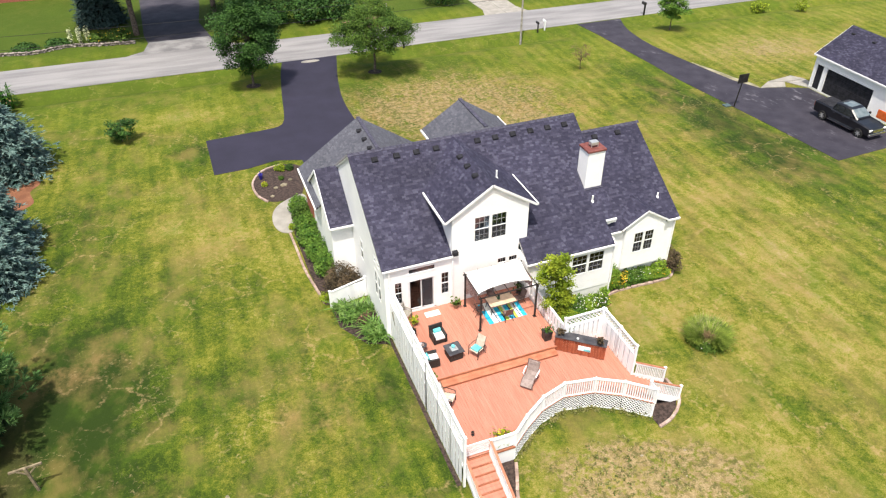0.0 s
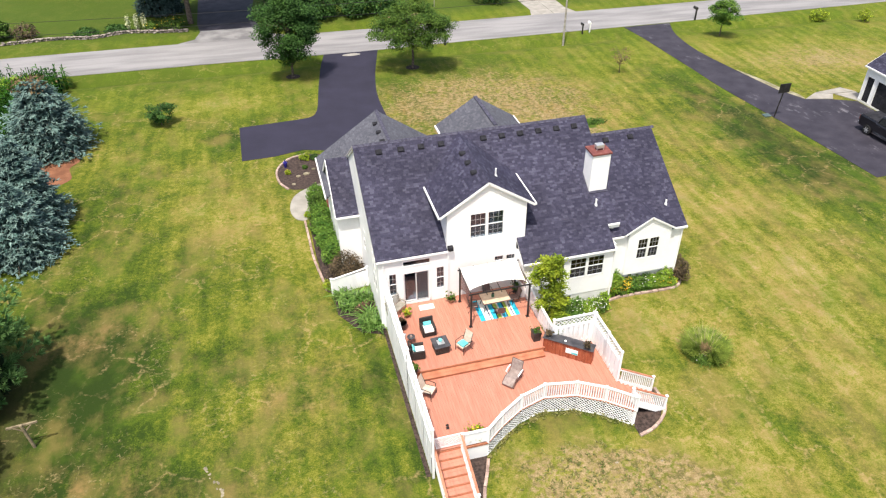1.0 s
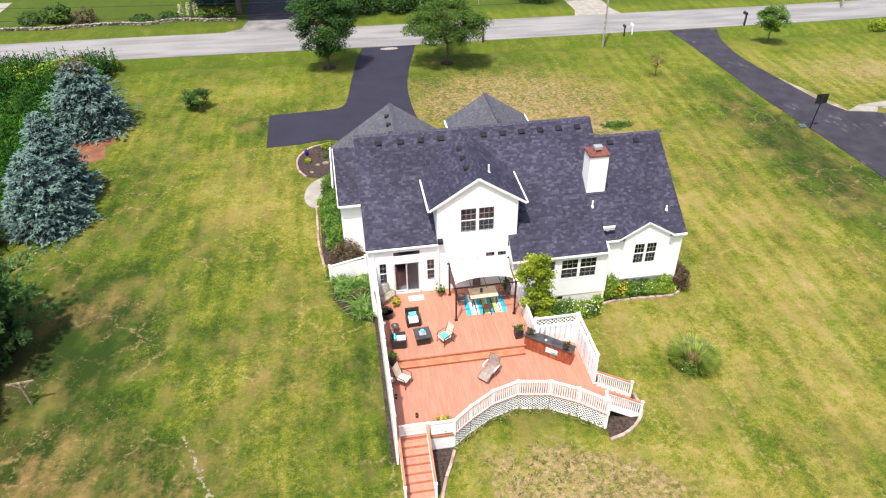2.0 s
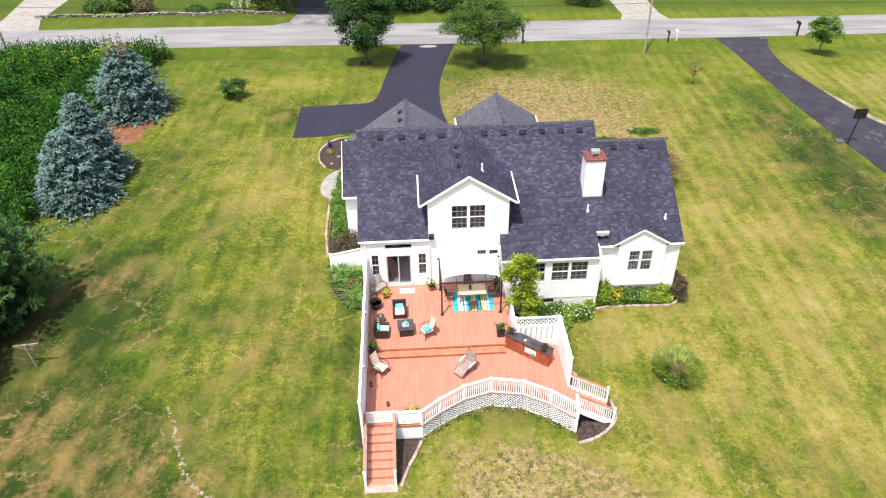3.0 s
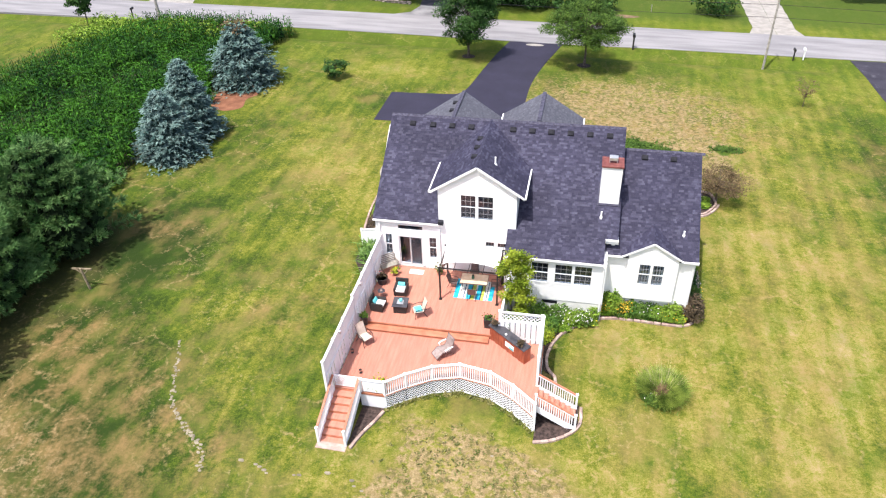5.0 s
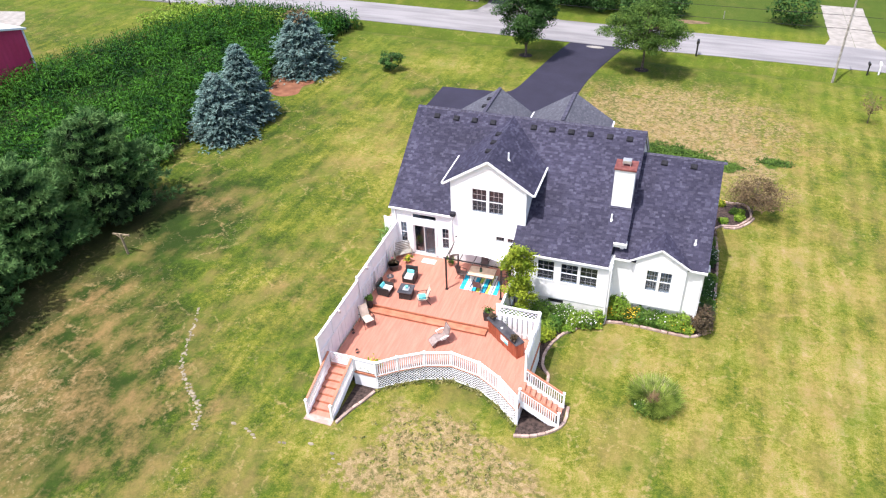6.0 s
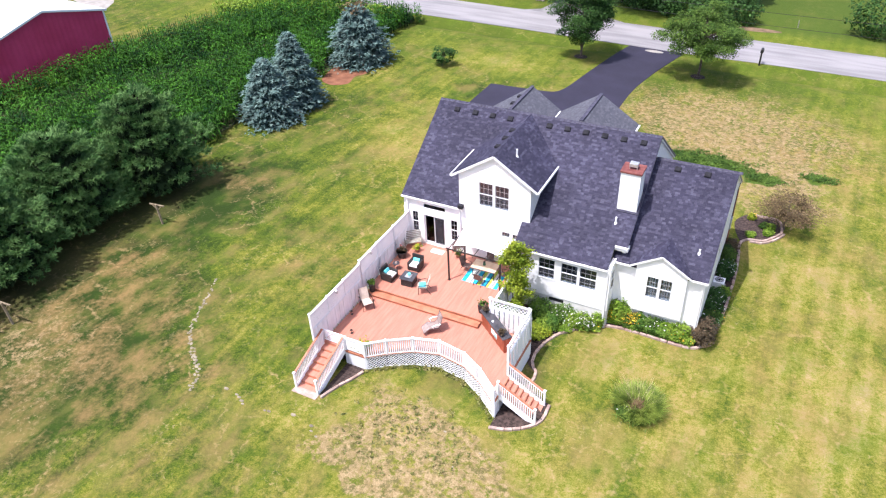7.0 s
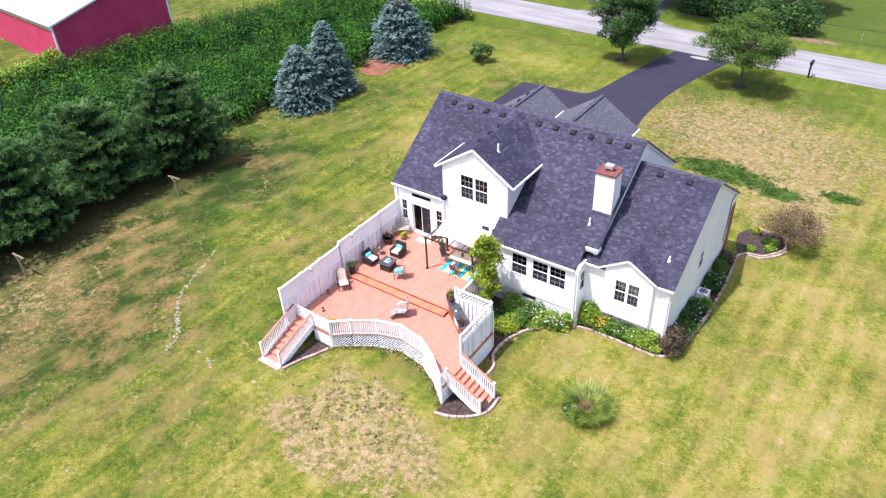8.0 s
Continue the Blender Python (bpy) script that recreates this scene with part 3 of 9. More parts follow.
def gz(x, y):
    """Height of the lawn: one gentle slope down towards the road and to the east, with the road ditch."""
    cx, cy = min(max(x, -90), 120), min(max(y, -40), 150)
    z = 0.535 - 0.01964 * cx - 0.02415 * cy
    ditch = math.exp(-((y - 82.0) / (0.9 if y > 82.0 else 1.5)) ** 2)
    for a, b in ((10, 19), (50, 58.5)):
        ditch *= 1 - smooth_step((x - a + 1) * 2) * smooth_step((b + 1 - x) * 2)
    return z - 0.65 * ditch


def mesh_of(bm, name):
    bmesh.ops.recalc_face_normals(bm, faces=bm.faces)
    me = bpy.data.meshes.new(name)
    bm.to_mesh(me)
    bm.free()
    return me


def part(name, bm, material, parent=None, label="", smooth=False):
    """One mesh object out of a bmesh (or ready mesh), under its thing or part."""
    me = mesh_of(bm, name) if isinstance(bm, bmesh.types.BMesh) else bm
    if material and not me.materials:
        me.materials.append(material)
    if smooth:
        me.shade_smooth()
    ob = new(name, me)
    if parent:
        ob.parent = parent
        ob.matrix_parent_inverse = Matrix.Translation(-parent.location) if parent.type == 'EMPTY' and parent.rotation_euler.z == 0 else Matrix()
    if label:
        ob["label"] = label
    return ob


def thing(name, label, category, at=(0, 0, 0), group="", kind=""):
    ob = new(name)
    ob.empty_display_size = 0.3
    ob.location = at
    return tagged(ob, label, category, group, kind)


def B():
    return bmesh.new()


def box(bm, x0, x1, y0, y1, z0, z1, m=None):
    vs = [bm.verts.new((x, y, z)) for z in (z0, z1) for x, y in ((x0, y0), (x1, y0), (x1, y1), (x0, y1))]
    for f in ((3, 2, 1, 0), (4, 5, 6, 7), (0, 1, 5, 4), (1, 2, 6, 5), (2, 3, 7, 6), (3, 0, 4, 7)):
        bm.faces.new([vs[i] for i in f])
    if m is not None:
        for v in vs:
            v.co = m @ v.co
    return vs


def soft(bm, w=0.02, seg=2):
    bmesh.ops.bevel(bm, geom=list(bm.edges), offset=w, segments=seg, affect='EDGES', profile=0.6)
    return bm


def sbox(x0, x1, y0, y1, z0, z1, w=0.02, m=None):
    bm = B()
    box(bm, x0, x1, y0, y1, z0, z1)
    soft(bm, w)
    if m is not None:
        bm.transform(m)
    return bm


def prism(bm, pts, z0, z1, m=None):
    """A polygon in x, y drawn up from z0 to z1 (numbers, or functions of x, y)."""
    f0 = z0 if callable(z0) else (lambda x, y: z0)
    f1 = z1 if callable(z1) else (lambda x, y: z1)
    lo = [bm.verts.new((x, y, f0(x, y))) for x, y in pts]
    hi = [bm.verts.new((x, y, f1(x, y))) for x, y in pts]
    bm.faces.new(lo[::-1])
    bm.faces.new(hi)
    k = len(pts)
    for i in range(k):
        bm.faces.new((lo[i], lo[(i + 1) % k], hi[(i + 1) % k], hi[i]))
    if m is not None:
        for v in lo + hi:
            v.co = m @ v.co


def tube(bm, p0, p1, r0, r1=None, seg=8, cap=True):
    p0, p1 = Vector(p0), Vector(p1)
    r1 = r0 if r1 is None else r1
    q = (p1 - p0).to_track_quat('Z', 'Y').to_matrix()
    rings = []
    for p, r in ((p0, r0), (p1, r1)):
        rings.append([bm.verts.new(p + q @ Vector((r * math.cos(a), r * math.sin(a), 0))) for a in (2 * math.pi * i / seg for i in range(seg))])
    for i in range(seg):
        j = (i + 1) % seg
        bm.faces.new((rings[0][i], rings[0][j], rings[1][j], rings[1][i]))
    if cap:
        bm.faces.new(rings[0][::-1])
        bm.faces.new(rings[1])


def pipe(bm, pts, r, seg=6):
    for a, b in zip(pts, pts[1:]):
        tube(bm, a, b, r, r, seg)


def beam(bm, p0, p1, w, h, up=(0, 0, 1)):
    """A straight bar of width w and height h from p0 to p1."""
    p0, p1 = Vector(p0), Vector(p1)
    d = (p1 - p0).normalized()
    s = d.cross(Vector(up)).normalized()
    u = s.cross(d).normalized()
    vs = [bm.verts.new(p + s * a * w / 2 + u * b * h / 2) for p in (p0, p1) for a, b in ((-1, -1), (1, -1), (1, 1), (-1, 1))]
    for f in ((3, 2, 1, 0), (4, 5, 6, 7), (0, 1, 5, 4), (1, 2, 6, 5), (2, 3, 7, 6), (3, 0, 4, 7)):
        bm.faces.new([vs[i] for i in f])


def quads_mesh(name, V, F, material):
    """A mesh out of arrays of corners and faces."""
    me = bpy.data.meshes.new(name)
    V, F = np.asarray(V, np.float32), np.asarray(F, np.int32)
    me.vertices.add(len(V))
    me.vertices.foreach_set("co", V.ravel())
    k = F.shape[1]
    me.loops.add(F.size)
    me.loops.foreach_set("vertex_index", F.ravel())
    me.polygons.add(len(F))
    me.polygons.foreach_set("loop_start", np.arange(0, F.size, k, dtype=np.int32))
    me.update(calc_edges=True)
    me.materials.append(material)
    return me


def leaves(centres, size, rng, up=0.5, out=None, long=1.5, droop=0.0):
    """A pointed leaf at each centre, at a random tilt that leans upwards; corners and faces."""
    C = np.asarray(centres, float)
    n = len(C)
    N = rng.normal(size=(n, 3))
    N /= np.linalg.norm(N, axis=1)[:, None]
    N[:, 2] = np.abs(N[:, 2]) + up
    if out is not None:
        N += np.asarray(out)
    N /= np.linalg.norm(N, axis=1)[:, None]
    A = rng.normal(size=(n, 3))
    A -= (A * N).sum(1)[:, None] * N
    A /= np.linalg.norm(A, axis=1)[:, None]
    A[:, 2] -= droop
    W = np.cross(N, A)
    s = (size * rng.uniform(0.6, 1.35, n))[:, None]
    V = np.stack([C - A * s * long / 2, C + W * s / 2 + N * s * 0.12, C + A * s * long / 2, C - W * s / 2 + N * s * 0.12], 1).reshape(-1, 3)
    F = np.arange(4 * n).reshape(-1, 4)
    return V, F


def blades(roots, heights, lean, width, rng, segs=3, turn=None):
    """Arching blades from the ground; corners and faces."""
    n = len(roots)
    a = rng.uniform(0, 2 * np.pi, n) if turn is None else turn
    d = np.stack([np.cos(a), np.sin(a), 0 * a], 1)
    s = np.stack([-np.sin(a), np.cos(a), 0 * a], 1)
    V = []
    for k in range(segs + 1):
        u = k / segs
        c = roots + d * (lean * heights * u ** 2)[:, None]
        c[:, 2] += heights * (u - 0.35 * lean * u ** 2.5)
        w = (width * (1 - u) ** 0.6 + 0.002)
        V += [c - s * w / 2, c + s * w / 2]
    V = np.stack(V, 1).reshape(-1, 3)
    base = np.arange(n)[:, None] * (2 * segs + 2)
    F = np.concatenate([base + np.array([2 * k, 2 * k + 1, 2 * k + 3, 2 * k + 2]) for k in range(segs)])
    return V, F


def joined(name, parts_list, material):
    V, F, o = [], [], 0
    for v, f in parts_list:
        V.append(v)
        F.append(f + o)
        o += len(v)
    return quads_mesh(name, np.concatenate(V), np.concatenate(F), material)


def ground_sheet():
    far = [150, 220, 350, 600, 1000, 1800]
    xs = np.array([-v for v in far[::-1]] + list(np.arange(-110, 125, 1.0)) + far)
    ys = np.array([-v for v in far[::-1]] + list(np.arange(-60, 140, 1.0)) + far)
    X, Y = np.meshgrid(xs, ys, indexing='ij')
    Z = np.array([[gz(x, y) for y in ys] for x in xs])
    ny = len(ys)
    idx = np.arange(len(xs) * ny).reshape(len(xs), ny)
    F = np.stack([idx[:-1, :-1], idx[1:, :-1], idx[1:, 1:], idx[:-1, 1:]], -1).reshape(-1, 4)
    V = np.stack([X, Y, Z], -1).reshape(-1, 3)
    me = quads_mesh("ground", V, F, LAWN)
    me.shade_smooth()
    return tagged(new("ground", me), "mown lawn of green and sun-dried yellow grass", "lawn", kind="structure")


ground = ground_sheet()


def plane_z(x, y):
    return 0.535 - 0.01964 * x - 0.02415 * y


def curve_pts(pts, step=4, closed=False):
    """Catmull-Rom through the points."""
    P = [Vector((*p, 0)[:3]) for p in pts]
    k = len(P)
    out = []
    for i in range(k if closed else k - 1):
        a, b, c, d = (P[(i + j) % k] if closed else P[min(max(i + j, 0), k - 1)] for j in (-1, 0, 1, 2))
        for s in range(step):
            t = s / step
            out.append(0.5 * ((2 * b) + (c - a) * t + (2 * a - 5 * b + 4 * c - d) * t * t + (3 * b - a - 3 * c + d) * t ** 3))
    if not closed:
        out.append(P[-1])
    return [(v.x, v.y) for v in out]


def slab(name, pts, lift, material, label, category, thick=0.25, parent=None):
    bm = B()
    prism(bm, pts, lambda x, y: plane_z(x, y) + lift - thick, lambda x, y: plane_z(x, y) + lift)
    bm.normal_update()
    bmesh.ops.triangulate(bm, faces=[f for f in bm.faces if len(f.verts) > 4])
    ob = part(name, bm, material, parent)
    return tagged(ob, label, category, kind="structure")


road_near = [(-90, 82.6), (-60, 82.9), (-40, 83.5), (-20, 84.1), (0, 84.2), (15, 84.0), (30, 84.6), (50, 84.9), (70, 85.4), (90, 86.0), (118, 87)]
road_far = [(118, 94.6), (90, 93.6), (68, 92.9), (42, 92.6), (20, 92.3), (0, 92.2), (-22, 91.9), (-45, 91.3), (-90, 90.4)]
bm = B()
prism(bm, road_near + road_far, lambda x, y: plane_z(x, y) - 0.2, lambda x, y: plane_z(x, y) + 0.05)
bm.normal_update()
bmesh.ops.triangulate(bm, faces=[f for f in bm.faces if len(f.verts) > 4])
tagged(part("road", bm, ROAD), "pale grey chip-seal country road", "road", kind="structure")
left = curve_pts([(11.45, 84.3), (10.6, 80.4), (9.95, 76.5), (9.45, 73.2), (8.95, 69.5), (8.55, 67.6), (7.9, 66.6), (6.3, 66.25), (0.95, 65.75)], 4)
drive = left + [(0.95, 58.7), (3.9, 58.9), (6.4, 59.6), (8.6, 58.9), (8.8, 49.0), (15.8, 49.0), (15.9, 58.0)] + curve_pts([(15.75, 61.0), (15.3, 65.0), (15.4, 70.8), (16.2, 76.2), (17.2, 80.8), (18.0, 84.3)], 4)
slab("driveway", drive, 0.03, ASPHALT, "freshly sealed black asphalt driveway", "driveway")
slab("drainage_cover", [(14.6 + 1.1 * math.cos(a), 83.2 + 0.42 * math.sin(a)) for a in np.linspace(0, 2 * math.pi, 17)[:-1]], 0.05, CONCRETE, "pale oval concrete patch at the driveway mouth", "patch")
drive2 = curve_pts([(51.2, 84.7), (51.6, 80), (51.7, 75.8), (51.9, 69), (52.0, 63.5), (52.6, 56.5), (53.2, 49.5), (53.7, 42.0)], 3) + [(59.8, 42.4), (63.6, 44.0), (63.8, 56.3), (61.5, 57.4), (58.9, 58.1)] + curve_pts([(57.6, 61.0), (56.7, 66.5), (55.8, 74.2), (56.4, 80.5), (58.0, 84.9)], 3)
slab("neighbour_driveway", drive2, 0.03, scuffed_asphalt(), "worn dark asphalt driveway with pale scuffs", "driveway")
for i, q in enumerate((((58.9, 58.15), (60.9, 59.3), (62.6, 58.6), (61.7, 57.45)), ((61.0, 59.35), (64.6, 59.9), (65.4, 58.6), (62.7, 58.65)), ((62.8, 58.5), (65.4, 58.5), (65.2, 56.6), (63.9, 56.4)))):
    slab("walk_slab", q, 0.06, CONCRETE, "cream concrete walk slab beside the asphalt", "path")
slab("gravel_verge", curve_pts([(56.75, 67.5), (57.2, 66.0), (57.9, 63.6), (58.3, 61.6), (59.0, 59.6), (58.9, 58.3), (58.2, 59.3), (57.4, 62), (56.9, 64.8)], 3, True), 0.015, mat("gravel", (0.17, 0.155, 0.09), (0.32, 0.29, 0.21), 1.6, 0.95, 0.8), "thin gravel along the asphalt edge", "gravel")
slab("driveway_apron", [(-5.6, 92.15), (-3.6, 93.4), (-2.9, 96.6), (4.3, 96.6), (5.2, 93.8), (8.4, 92.3)], 0.06, mat("worn_grey_apron", (0.13, 0.125, 0.13), (0.24, 0.235, 0.235), 0.6, 0.9, 0.3, fine=20), "grey worn driveway apron across the road", "driveway")
slab("shaded_driveway", [(-3.2, 92.1), (-2.9, 95.5), (-3.4, 100), (-3.5, 130), (5.2, 130), (4.6, 112), (3.7, 103), (4.6, 96.5), (6.6, 92.2)], 0.03, ASPHALT_OLD, "dark asphalt driveway across the road", "driveway")
for y0, y1 in ((92.5, 95.2), (95.25, 98.6), (98.65, 102.0), (102.05, 105.6), (105.65, 110)):
    w0, w1 = (3.4, 2.6) if y0 < 93 else (2.6, 2.7)
    for s in (-1, 1):
        slab("drive_slab", [(44.5, y0), (44.5 + s * w0, y0), (44.5 + s * w1, y1), (44.5, y1)] if s > 0 else [(44.46 - w0, y0), (44.46, y0), (44.46, y1), (44.46 - w1, y1)], 0.03, CONCRETE, "pale concrete driveway slab", "driveway")
slab("far_driveway", [(-42.5, 91.2), (-42.0, 96), (-43.5, 110), (-36.5, 110), (-37, 96), (-35.5, 91.5)], 0.03, CONCRETE, "pale driveway across the road", "driveway")
slab("dirt_patch", curve_pts([(21.6, 96.2), (24, 95.9), (26.8, 96.5), (27.4, 97.2), (25, 97.6), (22.5, 97.4)], 4, True), 0.012, mat("brown_soil", (0.105, 0.072, 0.040), (0.20, 0.135, 0.078), 1.0, 0.95, 0.5), "bare brown dirt in the far verge", "dirt patch")
slab("dirt_patch", curve_pts([(-17.0, 60.4), (-16.3, 58.5), (-14.6, 57.9), (-13.2, 59.0), (-13.6, 61.0), (-12.9, 62.6), (-14.2, 64.4), (-17.5, 65.2), (-17.4, 62.5)], 4, True), 0.012, DIRT, "bare red clay patch beside the blue spruce", "dirt patch")


# ---- the house ----
house = thing("house", "white vinyl-sided house with dark shingle roofs and brick-capped chimney", "house", (16, 40, -0.4))
G0 = -0.9


def wall_xz(name, x0, x1, y0, y1, z0, top, holes=(), parent=None, material=None, label=""):
    """A wall along x between y0 and y1, with rectangular openings (xa, xb, za, zb); its top is a number or a list of (x, z)."""
    bm = B()
    prof = [(x0, top), (x1, top)] if isinstance(top, (int, float)) else top

    def h(x):
        for (a, za), (b, zb) in zip(prof, prof[1:]):
            if a - 1e-4 <= x <= b + 1e-4:
                return za + (zb - za) * (x - a) / (b - a)
        return prof[-1][1]
    cuts = sorted({x0, x1, *[p[0] for p in prof], *[v for q in holes for v in q[:2]]})
    for a, b in zip(cuts, cuts[1:]):
        spans, z = [], z0
        for q in sorted((q for q in holes if q[0] <= a + 1e-6 and q[1] >= b - 1e-6), key=lambda q: q[2]):
            spans.append((z, q[2]))
            z = q[3]
        for za, zb in spans:
            box(bm, a, b, y0, y1, za, zb)
        vs = box(bm, a, b, y0, y1, z, z + 1)
        for v in vs[4:]:
            v.co.z = h(v.co.x)
    bmesh.ops.remove_doubles(bm, verts=bm.verts, dist=1e-4)
    return part(name, bm, material or SIDING, parent or house, label)


def wall_yz(name, y0, y1, x0, x1, z0, top, holes=(), label=""):
    """The same along y, between x0 and x1."""
    ob = wall_xz(name, y0, y1, -x1, -x0, z0, top, holes, None, None, label)
    ob.data.transform(Matrix.Rotation(math.pi / 2, 4, 'Z'))
    return ob


def roof_slab(name, pts, thick=0.16, parent=None, label="", material=None):
    """A flat piece of roof; pts lie in one plane, eave first (two points along the eave), so that the courses run level."""
    P = [Vector(p) for p in pts]
    u = (P[1] - P[0]).normalized()
    n = (P[1] - P[0]).cross(P[2] - P[1]).normalized()
    if n.z < 0:
        n = -n
    v = n.cross(u)
    bm = B()
    uvl = bm.loops.layers.uv.new("roof")
    top = [bm.verts.new(p) for p in P]
    bot = [bm.verts.new(p - Vector((0, 0, thick))) for p in P]
    fs = [bm.faces.new(top), bm.faces.new(bot[::-1])]
    k = len(P)
    for i in range(k):
        fs.append(bm.faces.new((top[i], bot[i], bot[(i + 1) % k], top[(i + 1) % k])))
    for f in fs:
        for lp in f.loops:
            d = lp.vert.co - P[0]
            lp[uvl].uv = (d.dot(u) + P[0].x * 0.37, d.dot(v))
    return part(name, bm, material or SHINGLE, parent or house, label)


def clip_poly(poly, inside):
    """A convex polygon cut to another convex one; both are lists of (u, v)."""
    k = len(inside)
    area = sum(inside[i][0] * inside[(i + 1) % k][1] - inside[(i + 1) % k][0] * inside[i][1] for i in range(k))
    for i in range(k):
        (ax, ay), (bx, by) = inside[i], inside[(i + 1) % k]
        if area < 0:
            (ax, ay), (bx, by) = (bx, by), (ax, ay)
        d = lambda p: (bx - ax) * (p[1] - ay) - (by - ay) * (p[0] - ax)
        out = []
        for p, q in zip(poly, poly[1:] + poly[:1]):
            dp, dq = d(p), d(q)
            if dp >= 0:
                out.append(p)
            if (dp > 0) != (dq > 0) and dp != dq:
                t = dp / (dp - dq)
                out.append((p[0] + (q[0] - p[0]) * t, p[1] + (q[1] - p[1]) * t))
        poly = out
        if len(poly) < 3:
            return []
    return poly


def shingle_roof(slab_ob, pts, seed, material=None, row=0.145):
    """Courses of laminated tabs over a roof piece: each tab is a thin wedge, thick at its lower edge."""
    rng = random.Random(seed)
    P = [Vector(p) for p in pts]
    u = (P[1] - P[0]).normalized()
    n = (P[1] - P[0]).cross(P[2] - P[1]).normalized()
    if n.z < 0:
        n = -n
    v = n.cross(u)
    if v.z < 0:
        v = -v
    flat = [((p - P[0]).dot(u), (p - P[0]).dot(v)) for p in P]
    u0, u1 = min(a for a, b in flat), max(a for a, b in flat)
    top = max(b for a, b in flat)
    V, F = [], []
    y = 0.0
    while y < top:
        x = u0 - rng.uniform(0, 0.3)
        while x < u1:
            w = rng.choice((0.15, 0.19, 0.24, 0.30))
            q = clip_poly([(x + 0.004, y), (x + w, y), (x + w, y + row + 0.012), (x + 0.004, y + row + 0.012)], flat)
            x += w
            if len(q) < 3:
                continue
            thick = rng.choice((0.008, 0.012, 0.017, 0.023))
            o, m = len(V), len(q)
            for a, b in q:
                V.append(P[0] + u * a + v * b + n * (0.004 + thick * (1 - (b - y) / (row + 0.012))))
            for a, b in q:
                V.append(P[0] + u * a + v * b)
            F.append(tuple(range(o, o + m)))
            for i in range(m):
                j = (i + 1) % m
                F.append((o + i, o + m + i, o + m + j, o + j))
        y += row
    me = bpy.data.meshes.new("shingles")
    me.from_pydata(V, [], F)
    bm = B()
    bm.from_mesh(me)
    bmesh.ops.recalc_face_normals(bm, faces=bm.faces)
    bm.to_mesh(me)
    bm.free()
    me.materials.append(material or TAB)
    return tagged(part("shingles", me, None, slab_ob), kind="stuff")


def trim_line(name, p0, p1, w=0.05, h=0.2, parent=None, label=""):
    bm = B()
    beam(bm, p0, p1, w, h)
    return part(name, bm, TRIM, parent or house, label)


# main roof: ridge level along x, eaves cut at two depths behind the house
RY, RZ, SL = 39.72, 9.35, 0.693
zr = lambda y: RZ - SL * abs(y - RY)
XL, XR, NOOK = 8.6, 24.2, 17.4
EL, ER, EF = 33.34, 31.98, 46.6
E3 = lambda x, y: (x, y, zr(y))
NR = 23.45
pieces = [[E3(XL, EL), E3(12.98, EL), (12.98, RY, RZ), (XL, RY, RZ)],
          [E3(12.98, 33.6), E3(NOOK, 33.6), (NOOK, RY, RZ), (12.98, RY, RZ)],
          [E3(NOOK, EL), E3(XR, EL), (XR, RY, RZ), (NOOK, RY, RZ)],
          [E3(NOOK, ER), E3(NR, ER), E3(NR, EL), E3(NOOK, EL)]]
for i, q in enumerate(pieces):
    roof = roof_slab("roof", q)
    shingle_roof(roof, q, 10 + i)
roof = roof_slab("roof", [E3(XR, EF), E3(XL, EF), (XL, RY, RZ), (XR, RY, RZ)])
bm = B()
for x in np.arange(XL, XR - 0.1, 0.3):
    beam(bm, (x, RY - 0.08, RZ - 0.045), (x + 0.29, RY - 0.08, RZ - 0.045), 0.18, 0.02, (0, -0.57, 0.82))
    beam(bm, (x, RY + 0.08, RZ - 0.045), (x + 0.29, RY + 0.08, RZ - 0.045), 0.18, 0.02, (0, 0.57, 0.82))
part("ridge_cap", bm, RIDGE, roof)
# east roof, one step lower
R2Y, R2Z, SL2 = 39.45, 8.0, 0.635
z2 = lambda y: R2Z - SL2 * abs(y - R2Y)
X2 = 29.1
q = [(XR - 0.75, 33.1, z2(33.1)), (X2, 33.1, z2(33.1)), (X2, R2Y, R2Z), (XR - 0.75, R2Y, R2Z)]
roof2 = roof_slab("roof", q)
shingle_roof(roof2, q, 20)
bm = B()
for x in np.arange(XR, X2 - 0.1, 0.3):
    for s in (-1, 1):
        beam(bm, (x, R2Y + s * 0.08, R2Z - 0.03), (x + 0.29, R2Y + s * 0.08, R2Z - 0.03), 0.18, 0.02, (0, s * 0.54, 0.84))
part("ridge_cap", bm, RIDGE, roof2)
roof_slab("roof", [(X2, 45.8, z2(45.8)), (XR - 0.5, 45.8, z2(45.8)), (XR - 0.5, R2Y, R2Z), (X2, R2Y, R2Z)])
# dormer roof behind, ridge along y
DX, DZ, DS = 15.45, 9.33, 0.655
dz = lambda x: DZ - DS * abs(x - DX)
for s in (-1, 1):
    xe = DX + s * 2.95
    ze = dz(xe)
    yb = RY - (RZ - ze) / SL
    q = [(xe, 33.26, ze), (xe, yb, ze), (DX, RY - (RZ - DZ) / SL, DZ), (DX, 33.26, DZ)]
    shingle_roof(roof_slab("dormer_roof", q, 0.12), q, 30 + s)
    trim_line("rake_board", (xe, 33.25, ze - 0.08), (DX, 33.25, DZ - 0.08), 0.04, 0.14)
    trim_line("dormer_gutter", (xe + s * 0.05, 33.26, ze - 0.06), (xe + s * 0.05, yb + 0.1, ze - 0.06), 0.1, 0.12)
